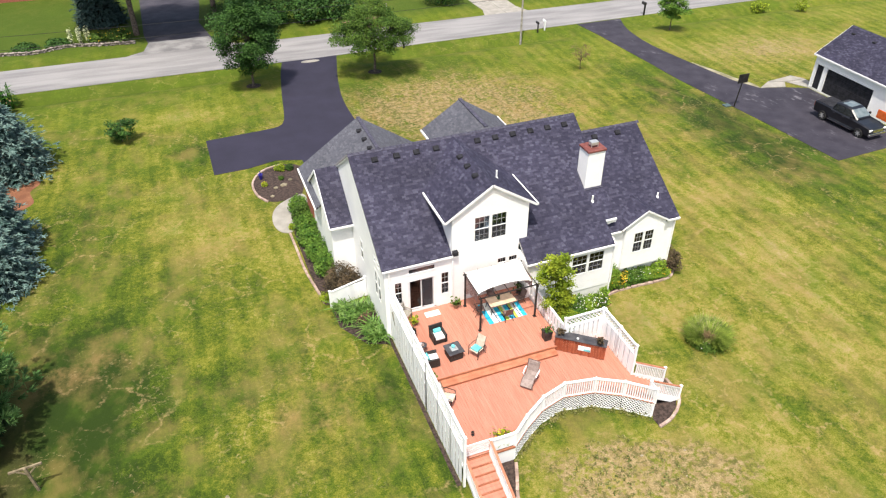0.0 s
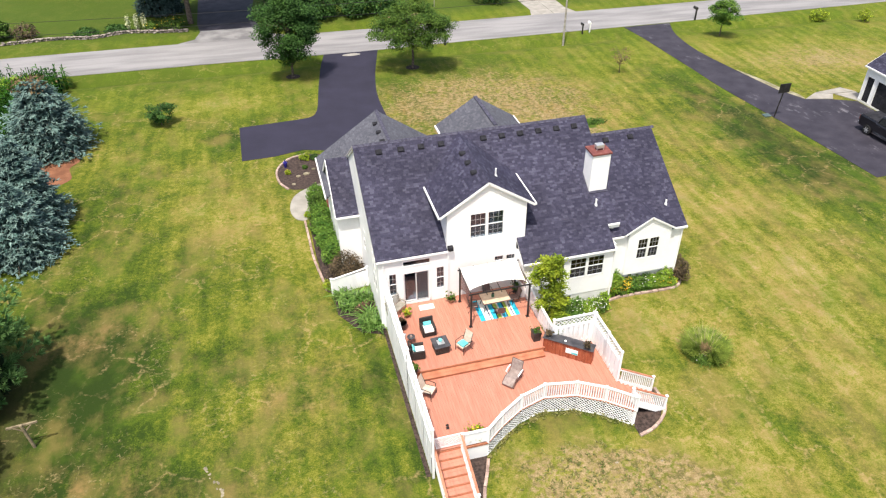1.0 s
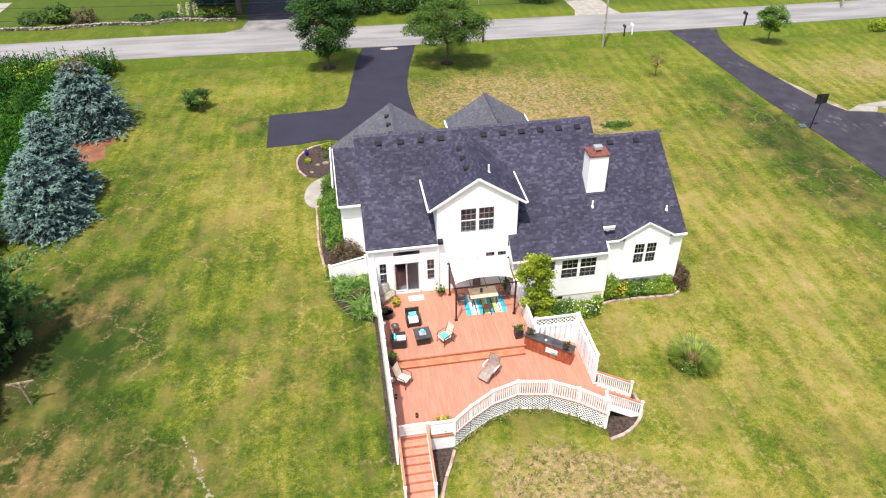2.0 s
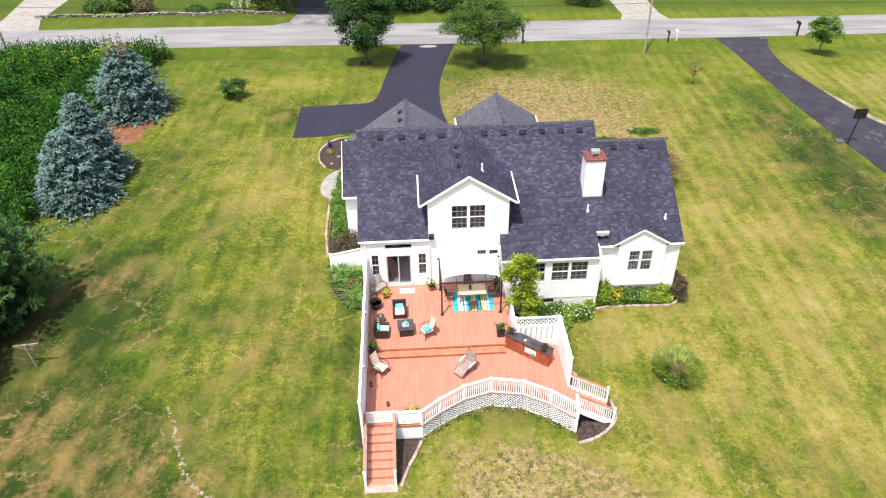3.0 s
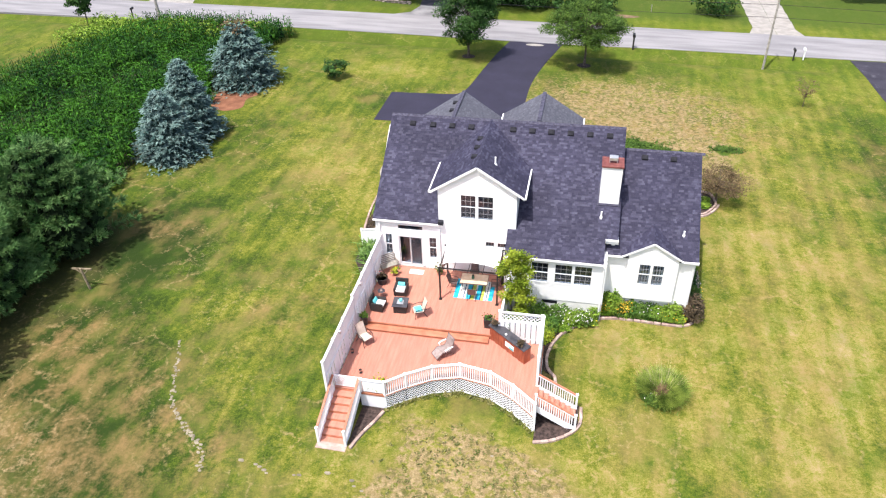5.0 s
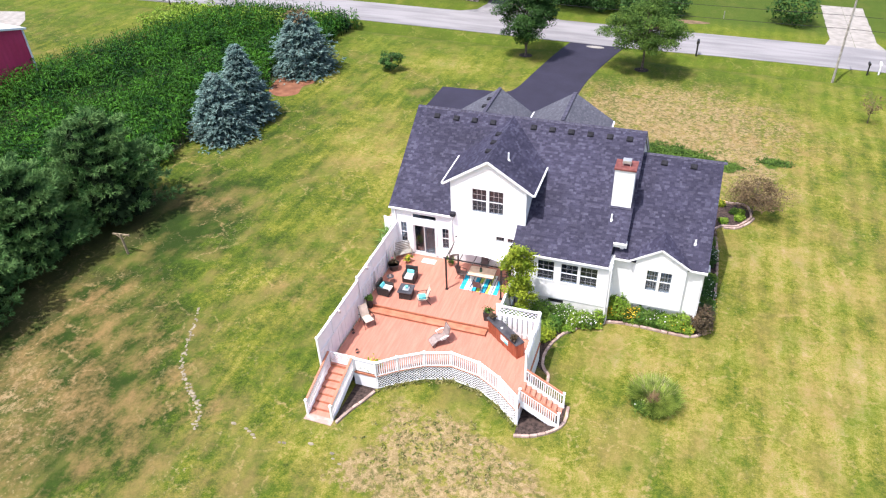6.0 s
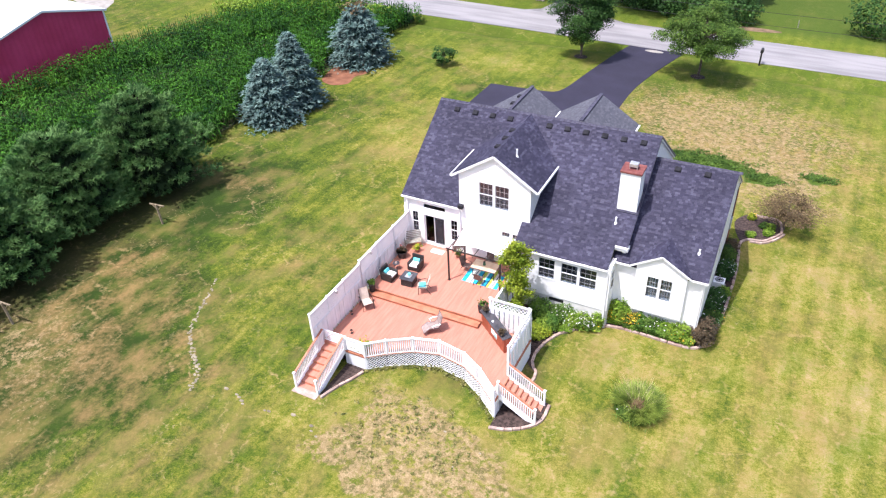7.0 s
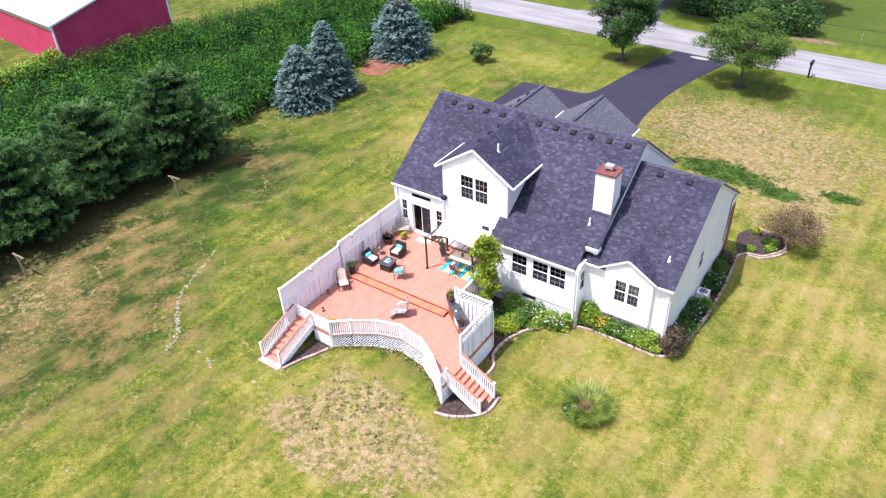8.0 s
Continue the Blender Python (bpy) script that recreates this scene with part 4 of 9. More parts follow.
# garage wing and front gable, ridges along y towards the road
for cx, hw, y0, y1, rz, sl in ((11.78, 4.88, 43.6, 49.6, 6.79, 0.684), (18.46, 2.95, 40.3, 45.85, 8.73, 0.64)):
    for s in (-1, 1):
        xe = cx + s * hw
        q = [(xe, y0, rz - sl * hw), (xe, y1, rz - sl * hw), (cx, y1, rz), (cx, y0, rz)]
        shingle_roof(roof_slab("wing_roof", q, 0.14, None, "pale grey shingle roof", SHINGLE_GREY), q, 40 + s + int(cx), TAB_GREY)
        trim_line("wing_gutter", (xe + s * 0.05, max(y0, 43), rz - sl * hw - 0.07), (xe + s * 0.05, y1, rz - sl * hw - 0.07), 0.1, 0.13)
        trim_line("wing_rake", (xe, y1 - 0.03, rz - sl * hw - 0.15), (cx, y1 - 0.03, rz - 0.15), 0.05, 0.2)
    bm = B()
    beam(bm, (cx, y0 + 0.8, rz + 0.02), (cx, y1, rz + 0.02), 0.26, 0.05)
    part("ridge_vent", bm, RIDGE, house)
# small west gable
BX, BY, BZ = 7.15, 43.8, 6.4
bs = 0.8
for s in (-1, 1):
    ye = BY + s * 3.35
    q = [(BX, ye, BZ - bs * 3.35), (8.9, ye, BZ - bs * 3.35), (8.9, BY, BZ), (BX, BY, BZ)]
    shingle_roof(roof_slab("west_roof", q, 0.12), q, 60 + s)
    trim_line("rake_board", (BX - 0.02, ye, BZ - bs * 3.35 - 0.1), (BX - 0.02, BY, BZ - 0.1), 0.05, 0.16)
    trim_line("gutter", (BX, ye + s * 0.05, BZ - bs * 3.35 - 0.07), (8.9, ye + s * 0.05, BZ - bs * 3.35 - 0.07), 0.1, 0.12)
# bump-out gable roof in the east wall
GX, GZ, GS = 26.35, 5.2, 0.62
for s in (-1, 1):
    xe = GX + s * 1.78
    ze = GZ - GS * 1.78
    yb = lambda z: R2Y - (R2Z - z) / SL2 + 0.15
    q = [(xe, 32.9, ze), (xe, yb(ze), ze), (GX, yb(GZ), GZ), (GX, 32.9, GZ)]
    shingle_roof(roof_slab("bump_roof", q, 0.1), q, 64 + s)
    trim_line("rake_board", (xe, 32.89, ze - 0.06), (GX, 32.89, GZ - 0.06), 0.04, 0.11)
# eaves, rakes and gutters
trim_line("gutter", (XL, EL - 0.06, zr(EL) - 0.08), (13.15, EL - 0.06, zr(EL) - 0.08), 0.1, 0.09, label="white eave gutter")
trim_line("gutter", (NOOK, ER - 0.06, zr(ER) - 0.08), (NR, ER - 0.06, zr(ER) - 0.08), 0.1, 0.09)
trim_line("rake_board", (NR - 0.03, ER, zr(ER) - 0.14), (NR - 0.03, EL, zr(EL) - 0.14), 0.05, 0.15)
trim_line("gutter", (NR, EL - 0.06, zr(EL) - 0.06), (XR + 0.04, EL - 0.06, zr(EL) - 0.06), 0.1, 0.1)
trim_line("gutter", (XR - 0.7, 33.04, z2(33.1) - 0.08), (24.6, 33.04, z2(33.1) - 0.08), 0.1, 0.09)
trim_line("gutter", (28.1, 33.04, z2(33.1) - 0.08), (X2, 33.04, z2(33.1) - 0.08), 0.1, 0.09)
for x, a, b in ((XL + 0.05, EL, EF), (XR - 0.05, EL, EF)):
    trim_line("rake_board", (x, a, zr(a) - 0.17), (x, RY, RZ - 0.17), 0.05, 0.17)
    trim_line("rake_board", (x, b, zr(b) - 0.17), (x, RY, RZ - 0.17), 0.05, 0.17)
trim_line("rake_board", (NOOK + 0.03, ER, zr(ER) - 0.16), (NOOK + 0.03, EL + 0.35, zr(EL + 0.35) - 0.16), 0.05, 0.16)
trim_line("rake_board", (X2 - 0.05, 33.1, z2(33.1) - 0.16), (X2 - 0.05, R2Y, R2Z - 0.16), 0.05, 0.16)
trim_line("rake_board", (X2 - 0.05, 45.8, z2(45.8) - 0.16), (X2 - 0.05, R2Y, R2Z - 0.16), 0.05, 0.16)
# cornice returns
for x0, x1, y, z in ((23.4, 24.25, 33.55, 4.6), (28.8, 29.12, 33.32, 3.72)):
    bm = B()
    box(bm, x0, x1, y - 0.25, y + 0.25, z, z + 0.22)
    part("cornice_return", bm, TRIM, house)

# walls with their openings
WEST, EAST1, EAST2 = 8.72, 24.06, 28.98
SW = 33.4
holes = [(10.2, 11.85, 1.38, 3.68), (10.22, 11.9, 4.2, 4.57), (9.33, 9.79, 2.14, 3.78), (12.28, 12.78, 2.12, 3.76), (14.40, 15.38, 5.48, 7.22), (15.50, 16.48, 5.48, 7.22), (16.0, 16.58, 3.44, 3.84), (16.76, 17.34, 3.42, 3.82)]
dw = 12.98, 17.92
wall_xz("wall_south", WEST, NOOK, SW, SW + 0.22, G0, [(WEST, zr(SW) - 0.17), (dw[0] - 0.01, zr(SW) - 0.17), (dw[0], dz(dw[0]) - 0.13), (DX, DZ - 0.13), (NOOK, dz(NOOK) - 0.13)], holes)
wall_xz("dormer_wall", NOOK, dw[1], SW, SW + 0.22, zr(SW) - 0.2, [(NOOK, dz(NOOK) - 0.13), (dw[1], dz(dw[1]) - 0.13)])
for s, x in ((1, dw[0]), (-1, dw[1])):
    wall_yz("dormer_cheek", SW + 0.22, 37.0, min(x, x + s * 0.18), max(x, x + s * 0.18), 4.9, dz(x) - 0.14)
NY, BW = 32.08, 33.24
holes_n = [(19.08, 20.16, 2.08, 3.6), (20.56, 21.64, 2.1, 3.58), (21.76, 22.84, 2.1, 3.58)]
wall_xz("nook_wall", NOOK, EAST1 - 0.4, NY, NY + 0.22, 0.72, zr(NY) - 0.17, holes_n)
wall_xz("nook_foundation", NOOK + 0.02, EAST1 - 0.42, NY + 0.04, NY + 0.26, G0, 0.72, [(19.88, 20.86, 0.36, 0.62)], None, FOUNDATION, "pale concrete foundation")
wall_yz("nook_side", NY + 0.22, SW, NOOK, NOOK + 0.2, G0, zr(NY + 0.4) - 0.2)
wall_yz("nook_side", NY + 0.22, BW, EAST1 - 0.62, EAST1 - 0.4, G0, zr(NY + 0.3) - 0.2, [(32.45, 33.05, 2.1, 3.5)])
wall_xz("east_wall", EAST1 - 0.4, EAST2, BW, BW + 0.22, 0.45, z2(BW) - 0.16)
wall_xz("east_foundation", EAST1 - 0.38, EAST2 - 0.02, BW + 0.03, BW + 0.25, G0 - 0.3, 0.45, (), None, FOUNDATION, "pale concrete foundation")
bumped = 24.95, 27.95
wall_xz("bump_wall", bumped[0], bumped[1], 33.0, 33.2, 0.75, [(bumped[0], GZ - GS * 1.4 - 0.12), (GX, GZ - 0.12), (bumped[1], GZ - GS * 1.6 - 0.12)], [(25.66, 26.36, 1.95, 3.52), (26.47, 27.17, 1.95, 3.52)])
for x in bumped:
    a = x if x < 26 else x - 0.2
    wall_yz("bump_cheek", 33.2, BW, a, a + 0.2, 0.75, 3.9)
bm = B()
box(bm, bumped[0] + 0.02, bumped[1] - 0.02, 33.02, BW, 0.70, 0.75)
part("bump_floor", bm, TRIM, house)
# gable ends
wall_yz("wall_west", SW + 0.22, EF - 0.35, WEST, WEST + 0.22, G0, [(SW + 0.22, zr(SW + 0.22) - 0.18), (RY, RZ - 0.18), (EF - 0.35, zr(EF - 0.35) - 0.18)],
        [(34.35, 34.85, 1.7, 3.6), (35.05, 35.55, 1.7, 3.6), (34.4, 34.8, 4.2, 4.6), (35.1, 35.5, 4.2, 4.6), (38.2, 38.8, 2.2, 3.7)])
wall_yz("wall_east", SW + 0.2, EF - 0.35, EAST1 - 0.22, EAST1, 3.2, [(SW + 0.2, zr(SW + 0.2) - 0.18), (RY, RZ - 0.18), (EF - 0.35, zr(EF - 0.35) - 0.18)])
wall_yz("wall_east", BW + 0.22, 45.5, EAST2 - 0.22, EAST2, 0.2, [(BW + 0.22, z2(BW + 0.22) - 0.17), (R2Y, R2Z - 0.17), (45.5, z2(45.5) - 0.17)], [(38.4, 39.2, 2.0, 3.3)])
wall_yz("east_foundation", BW + 0.22, 45.5, EAST2 - 0.25, EAST2 - 0.03, G0 - 0.4, 0.2).data.materials[0] = FOUNDATION
wall_xz("wall_north", WEST, EAST1, EF - 0.35, EF - 0.13, G0 - 0.4, zr(EF - 0.35) - 0.18)
wall_xz("wall_north", EAST1, EAST2, 45.5, 45.72, G0 - 0.4, z2(45.5) - 0.17)
wall_xz("garage_front", 7.25, 16.35, 49.15, 49.37, G0 - 0.5, [(7.25, 3.6), (11.78, 6.6), (16.35, 3.6)])
wall_yz("garage_side", EF - 0.13, 49.15, 7.25, 7.47, G0 - 0.4, 3.5)
wall_yz("garage_side", EF - 0.13, 49.15, 16.13, 16.35, G0 - 0.4, 3.5)
wall_xz("gable_front", 15.85, 21.07, 45.4, 45.6, 4.5, [(15.85, 6.9), (18.46, 8.55), (21.07, 6.9)])
for x in (15.85, 20.87):
    wall_yz("gable_cheek", 42.0, 45.4, x, x + 0.2, 5.5, 6.9)
wall_yz("west_wing_wall", BY - 3.05, BY + 3.05, 7.27, 7.47, G0 - 0.3, [(BY - 3.05, BZ - bs * 3.05 - 0.15), (BY, BZ - 0.15), (BY + 3.05, BZ - bs * 3.05 - 0.15)])
wall_xz("west_wing_wall", 7.47, WEST, BY - 3.05, BY - 2.85, G0 - 0.3, BZ - bs * 3.05 - 0.15)
wall_xz("west_wing_wall", 7.47, WEST, BY + 2.85, BY + 3.05, G0 - 0.3, BZ - bs * 3.05 - 0.15)
bm = B()
box(bm, 7.17, 7.25, 46.95, 49.1, -0.7, 1.6)
part("brick_skirt", bm, BRICK_RED, house, "dark red brick by the garage door")
# inside: floors and a middle partition
bm = B()
box(bm, WEST + 0.25, EAST1 - 0.3, SW + 0.3, EF - 0.5, 1.1, 1.25)
box(bm, WEST + 0.25, EAST1 - 0.3, SW + 0.3, EF - 0.5, 4.6, 4.7)
box(bm, EAST1, EAST2 - 0.3, BW + 0.3, 45.3, 0.9, 1.0)
box(bm, WEST + 0.25, EAST2 - 0.3, 37.6, 37.75, 1.25, 4.6)
box(bm, 13.3, 17.6, 36.2, 36.3, 4.7, 6.9)
part("interior_floor", bm, INTERIOR, house, "dim rooms behind the windows")


def window(x0, x1, z0, z1, y, cols=2, rows=4, along='x', face=-1, curtain=False):
    """A white sash window set in its opening; y is the wall's outer face."""
    w, h = x1 - x0, z1 - z0
    bm = B()
    for a, b, c, d in ((-0.06, w + 0.06, -0.08, 0.03), (-0.06, w + 0.06, h - 0.03, h + 0.06), (-0.06, 0.03, 0.03, h - 0.03), (w - 0.03, w + 0.06, 0.03, h - 0.03)):
        box(bm, a, b, -0.014, 0.09, c, d)
    if rows > 1:
        box(bm, 0.03, w - 0.03, 0.0, 0.06, h / 2 - 0.02, h / 2 + 0.02)
    grid, pane, blind = B(), B(), B()
    for i in range(1, cols):
        xx = 0.04 + (w - 0.08) * i / cols
        box(grid, xx - 0.009, xx + 0.009, 0.008, 0.020, 0.04, h - 0.04)
    for j in range(1, rows):
        if rows % 2 == 0 and j == rows // 2:
            continue
        zz = h * j / rows
        box(grid, 0.04, w - 0.04, 0.008, 0.020, zz - 0.009, zz + 0.009)
    box(pane, 0.03, w - 0.03, 0.024, 0.030, 0.03, h - 0.03)
    if curtain:
        for i in range(8):
            a = 0.03 + (w - 0.06) * i / 8
            box(blind, a, a + (w - 0.06) / 8 * 0.96, 0.24 + 0.02 * (i % 2), 0.25 + 0.02 * (i % 2), h * 0.04, h - 0.02)
    m = Matrix.Translation((x0, y, z0)) if along == 'x' else Matrix.Translation((y, x1 if face < 0 else x0, z0)) @ Matrix.Rotation(-math.pi / 2 if face < 0 else math.pi / 2, 4, 'Z')
    for q in (bm, grid, pane, blind):
        q.transform(m)
    fr = part("window", bm, TRIM, house)
    if cols > 1 or rows > 2:
        part("muntin_grid", grid, MUNTIN, fr)
    p = part("pane", pane, GLASS, fr)
    p.visible_shadow = False
    if rows > 1:
        mesh = B()
        box(mesh, 0.03, w - 0.03, 0.002, 0.005, 0.03, h / 2 - 0.02)
        mesh.transform(m)
        part("insect_screen", mesh, SCREEN, fr, "grey insect screen").visible_shadow = False
    if curtain:
        part("curtain", blind, CURTAIN, fr)
    return fr


for q in ((9.33, 9.79, 2.14, 3.78), (12.28, 12.78, 2.12, 3.76)):
    window(*q, SW, 2, 4)
window(10.22, 11.9, 4.2, 4.57, SW, 1, 1, curtain=False)
for q in ((14.40, 15.38, 5.48, 7.22), (15.50, 16.48, 5.48, 7.22)):
    window(*q, SW, 3, 4, curtain=True)
for q in ((16.0, 16.58, 3.44, 3.84), (16.76, 17.34, 3.42, 3.82)):
    window(*q, SW, 3, 1, curtain=False)
for q in holes_n:
    window(*q, NY, 3, 4, curtain=True)
for q in ((25.66, 26.36, 1.95, 3.52), (26.47, 27.17, 1.95, 3.52)):
    window(*q, 33.0, 3, 4, curtain=True)
for q in ((34.35, 34.85, 1.7, 3.6), (35.05, 35.55, 1.7, 3.6), (38.2, 38.8, 2.2, 3.7)):
    window(*q, WEST, 1, 2, 'y', -1)
for q in ((34.4, 34.8, 4.2, 4.6), (35.1, 35.5, 4.2, 4.6)):
    window(*q, WEST, 1, 1, 'y', -1, False)
window(38.4, 39.2, 2.0, 3.3, EAST2, 2, 4, 'y', 1)
window(32.45, 33.05, 2.1, 3.5, EAST1 - 0.4, 2, 4, 'y', 1)
bm = B()
box(bm, 19.88, 20.86, NY + 0.06, NY + 0.10, 0.36, 0.62)
for i in range(5):
    box(bm, 19.9, 20.84, NY + 0.03, NY + 0.06, 0.385 + 0.05 * i, 0.4 + 0.05 * i)
part("basement_vent", bm, GUTTER, house, "dark basement vent in the foundation")

# sliding patio door
bm = B()
for a, b, c, d in ((10.12, 11.93, 3.66, 3.78), (10.12, 10.24, 1.3, 3.66), (11.81, 11.93, 1.3, 3.66), (10.12, 11.93, 1.26, 1.38)):
    box(bm, a, b, SW - 0.04, SW + 0.12, c, d)
door = part("patio_door", bm, TRIM, house, "white sliding patio door")
for k, (a, b, yy) in enumerate(((10.24, 11.06, SW + 0.06), (10.98, 11.81, SW + 0.01))):
    bm = B()
    for c, d, e, f in ((a, b, 1.38, 1.48), (a, b, 3.58, 3.66), (a, a + 0.07, 1.48, 3.58), (b - 0.07, b, 1.48, 3.58)):
        box(bm, c, d, yy, yy + 0.045, e, f)
    part("sash", bm, TRIM, door)
    bm = B()
    box(bm, a + 0.07, b - 0.07, yy + 0.02, yy + 0.026, 1.48, 3.58)
    p = part("door_glass", bm, GLASS, door)
    p.visible_shadow = False
bm = B()
box(bm, 11.0, 11.79, SW - 0.006, SW + 0.0, 1.42, 3.62)
part("screen_door", bm, SCREEN, door, "grey sliding insect screen").visible_shadow = False
bm = B()
for i in range(10):
    box(bm, 10.26 + 0.02 * i, 10.275 + 0.02 * i, SW + 0.3 + 0.03 * (i % 2), SW + 0.36, 1.4, 3.55)
    box(bm, 11.05 + 0.075 * i, 11.115 + 0.075 * i, SW + 0.3 + 0.03 * (i % 2), SW + 0.34, 1.4, 3.55)
part("door_curtain", bm, CURTAIN, door, "grey curtain behind the glass")

# chimney
bm = B()
box(bm, 22.85, 24.05, 35.25, 36.35, 5.2, 8.82)
chim = part("chimney", bm, SIDING, house, "white sided chimney")
part("chimney_cap", sbox(22.79, 24.11, 35.19, 36.41, 8.82, 8.95, 0.02), CHIM_CAP, chim, "rust-red metal chimney cap")
bm = sbox(23.2, 23.72, 35.6, 36.0, 9.08, 9.32, 0.04)
for dx, dy in ((0, 0), (0.44, 0), (0, 0.32), (0.44, 0.32)):
    box(bm, 23.22 + dx, 23.26 + dx, 35.62 + dy, 35.66 + dy, 8.96, 9.1)
part("flue_cowl", bm, STEEL, chim, "galvanised flue cowl")
bm = B()
for s in (0, 1):
    beam(bm, (22.8 + s * 1.3, 35.1, zr(35.1) + 0.03), (22.8 + s * 1.3, 36.4, zr(36.4) + 0.03), 0.09, 0.03)
beam(bm, (22.75, 35.16, zr(35.16) + 0.03), (24.15, 35.16, zr(35.16) + 0.03), 0.1, 0.03)
part("flashing", bm, RIDGE, chim)


def roof_vent(x, y, z, s):
    """A low black box vent; s is the fall of the roof it sits on."""
    bm = B()
    vs = box(bm, -0.19, 0.19, -0.17, 0.17, -0.07, 0.05)
    for v in vs:
        if v.co.z > 0 and v.co.y > 0:
            v.co.z += 0.03
        if v.co.z > 0:
            v.co.x *= 0.85
    soft(bm, 0.025, 1)
    bm.transform(Matrix.Translation((x, y, z)) @ Matrix.Rotation(s, 4, 'X') @ Matrix.Diagonal((1.15, 1.0, 1.25, 1)))
    part("roof_vent", bm, GUTTER, house)


for x in (10.15, 11.55, 12.85, 14.15, 16.95, 18.2, 19.45, 20.7, 21.95, 23.2):
    roof_vent(x, RY - 0.62, zr(RY - 0.62) + 0.06, 0.5)
for x in (25.55, 27.35):
    roof_vent(x, R2Y - 0.55, z2(R2Y - 0.55) + 0.06, 0.5)
for y in (34.9, 36.1, 37.3):
    roof_vent(15.05, y, dz(15.05) + 0.05, 0.0)
for y in (45.0, 46.4, 47.8):
    roof_vent(11.4, y, 6.79 - 0.684 * 0.38 + 0.05, 0.0)


def vent_pipe(x, y, z, h=0.42):
    bm = B()
    tube(bm, (x, y, z - 0.1), (x, y, z + h), 0.055, 0.055, 10)
    tube(bm, (x, y, z - 0.08), (x, y, z + 0.06), 0.13, 0.07, 10)
    part("vent_pipe", bm, TRIM, house, "white plumbing vent pipe")


vent_pipe(16.37, 34.83, dz(16.37), 0.5)
vent_pipe(23.06, 34.5, zr(34.5), 0.4)
vent_pipe(28.15, 34.54, z2(34.54), 0.3)
# skylight-like dark flashing at the foot of the dormer and downspouts
part("dormer_flashing", sbox(12.98, 13.3, 33.1, 33.38, 4.98, 5.25, 0.02), GUTTER, house, "dark flashing kick-out at the eave")
for x, y, z0, z1 in ((9.0, 33.33, 1.3, 4.85), (23.5, 32.02, -0.3, 3.75), (28.85, 33.18, -0.4, 3.8), (13.0, 33.34, 1.3, 4.8)):
    bm = B()
    box(bm, x - 0.045, x + 0.045, y - 0.03, y + 0.04, z0, z1)
    part("downspout", bm, TRIM, house)


# ---- the deck ----
deck = thing("deck", "two-level salmon-stained wooden deck with white curved railing", "deck", (14, 27, 0.3))
UP, LOW, STEP_Y = 1.25, 0.88, 27.6
FRONT = [(12.08, 22.25), (13.1, 23.05), (14.45, 23.88), (15.95, 24.32), (17.7, 24.02), (19.05, 23.25), (20.36, 22.15)]
FL, FR = 9.12, 20.36


def front_y(x):
    if x <= FRONT[0][0]:
        return 22.3
    for (a, ya), (b, yb) in zip(FRONT, FRONT[1:]):
        if x <= b:
            return ya + (yb - ya) * (x - a) / (b - a)
    return FRONT[-1][1]


def plank(x0, x1, ya0, ya1, yb, z, parent):
    bm = B()
    prism(bm, [(x0, ya0), (x1, ya1), (x1, yb), (x0, yb)], z - 0.035, z)
    return part("plank", bm, DECK, parent)


x = FL
while x < 17.6:
    w = 0.137
    plank(x, x + w, STEP_Y - 0.02, STEP_Y - 0.02, 33.37, UP + random.uniform(-0.002, 0.002), deck)
    x += 0.1425
x = FL
while x < FR - 0.05:
    w = 0.137
    top = 27.12 if x < 17.0 else 27.62
    plank(x, min(x + w, FR), front_y(x) + 0.03, front_y(x + w) + 0.03, top, LOW + random.uniform(-0.002, 0.002), deck)
    x += 0.1425
bm = B()
box(bm, FL, 17.62, STEP_Y, 33.36, 0.6, UP - 0.04)
part("joist_frame", bm, DECK_TRIM, deck)
bm = B()
prism(bm, [(FL, 22.36), (12.08, 22.36)] + [(a, b + 0.06) for a, b in FRONT] + [(FR, 27.6), (FL, 27.6)], 0.55, LOW - 0.04)
bm.normal_update()
bmesh.ops.triangulate(bm, faces=[f for f in bm.faces if len(f.verts) > 4])
part("joist_frame", bm, DECK_TRIM, deck)
for y0, y1, z in ((27.1, 27.36, 1.065), (27.365, 27.6, 1.065)):
    bm = B()
    box(bm, FL, 17.12, y0 - 0.02, y1, z - 0.035, z)
    part("step_tread", bm, DECK_TRIM, deck)
for y, z in ((27.12, 0.88), (27.61, 1.065)):
    bm = B()
    box(bm, FL, 17.12, y, y + 0.03, z, z + 0.15)
    part("riser", bm, DECK_TRIM, deck)
bm = B()
box(bm, FL, 17.62, STEP_Y - 0.045, STEP_Y - 0.02, UP - 0.1, UP + 0.002)
part("nosing", bm, DECK_TRIM, deck)
bm = B()
box(bm, 17.62, 17.66, STEP_Y, 33.3, 0.88, UP)
part("fascia", bm, DECK_TRIM, deck)

bal_mesh = {}


def baluster(h, w=0.052):
    key = (round(h, 2), w)
    if key not in bal_mesh:
        bm = B()
        box(bm, -w / 2, w / 2, -w / 2, w / 2, 0, h)
        bal_mesh[key] = mesh_of(bm, "baluster")
        bal_mesh[key].materials.append(FENCE_WHITE)
    return bal_mesh[key]


def post(x, y, z0, z1, w=0.11, cap=True, parent=None):
    bm = B()
    box(bm, x - w / 2, x + w / 2, y - w / 2, y + w / 2, z0, z1)
    if cap:
        box(bm, x - w / 2 - 0.02, x + w / 2 + 0.02, y - w / 2 - 0.02, y + w / 2 + 0.02, z1, z1 + 0.035)
    return part("post", bm, FENCE_WHITE, parent or deck)


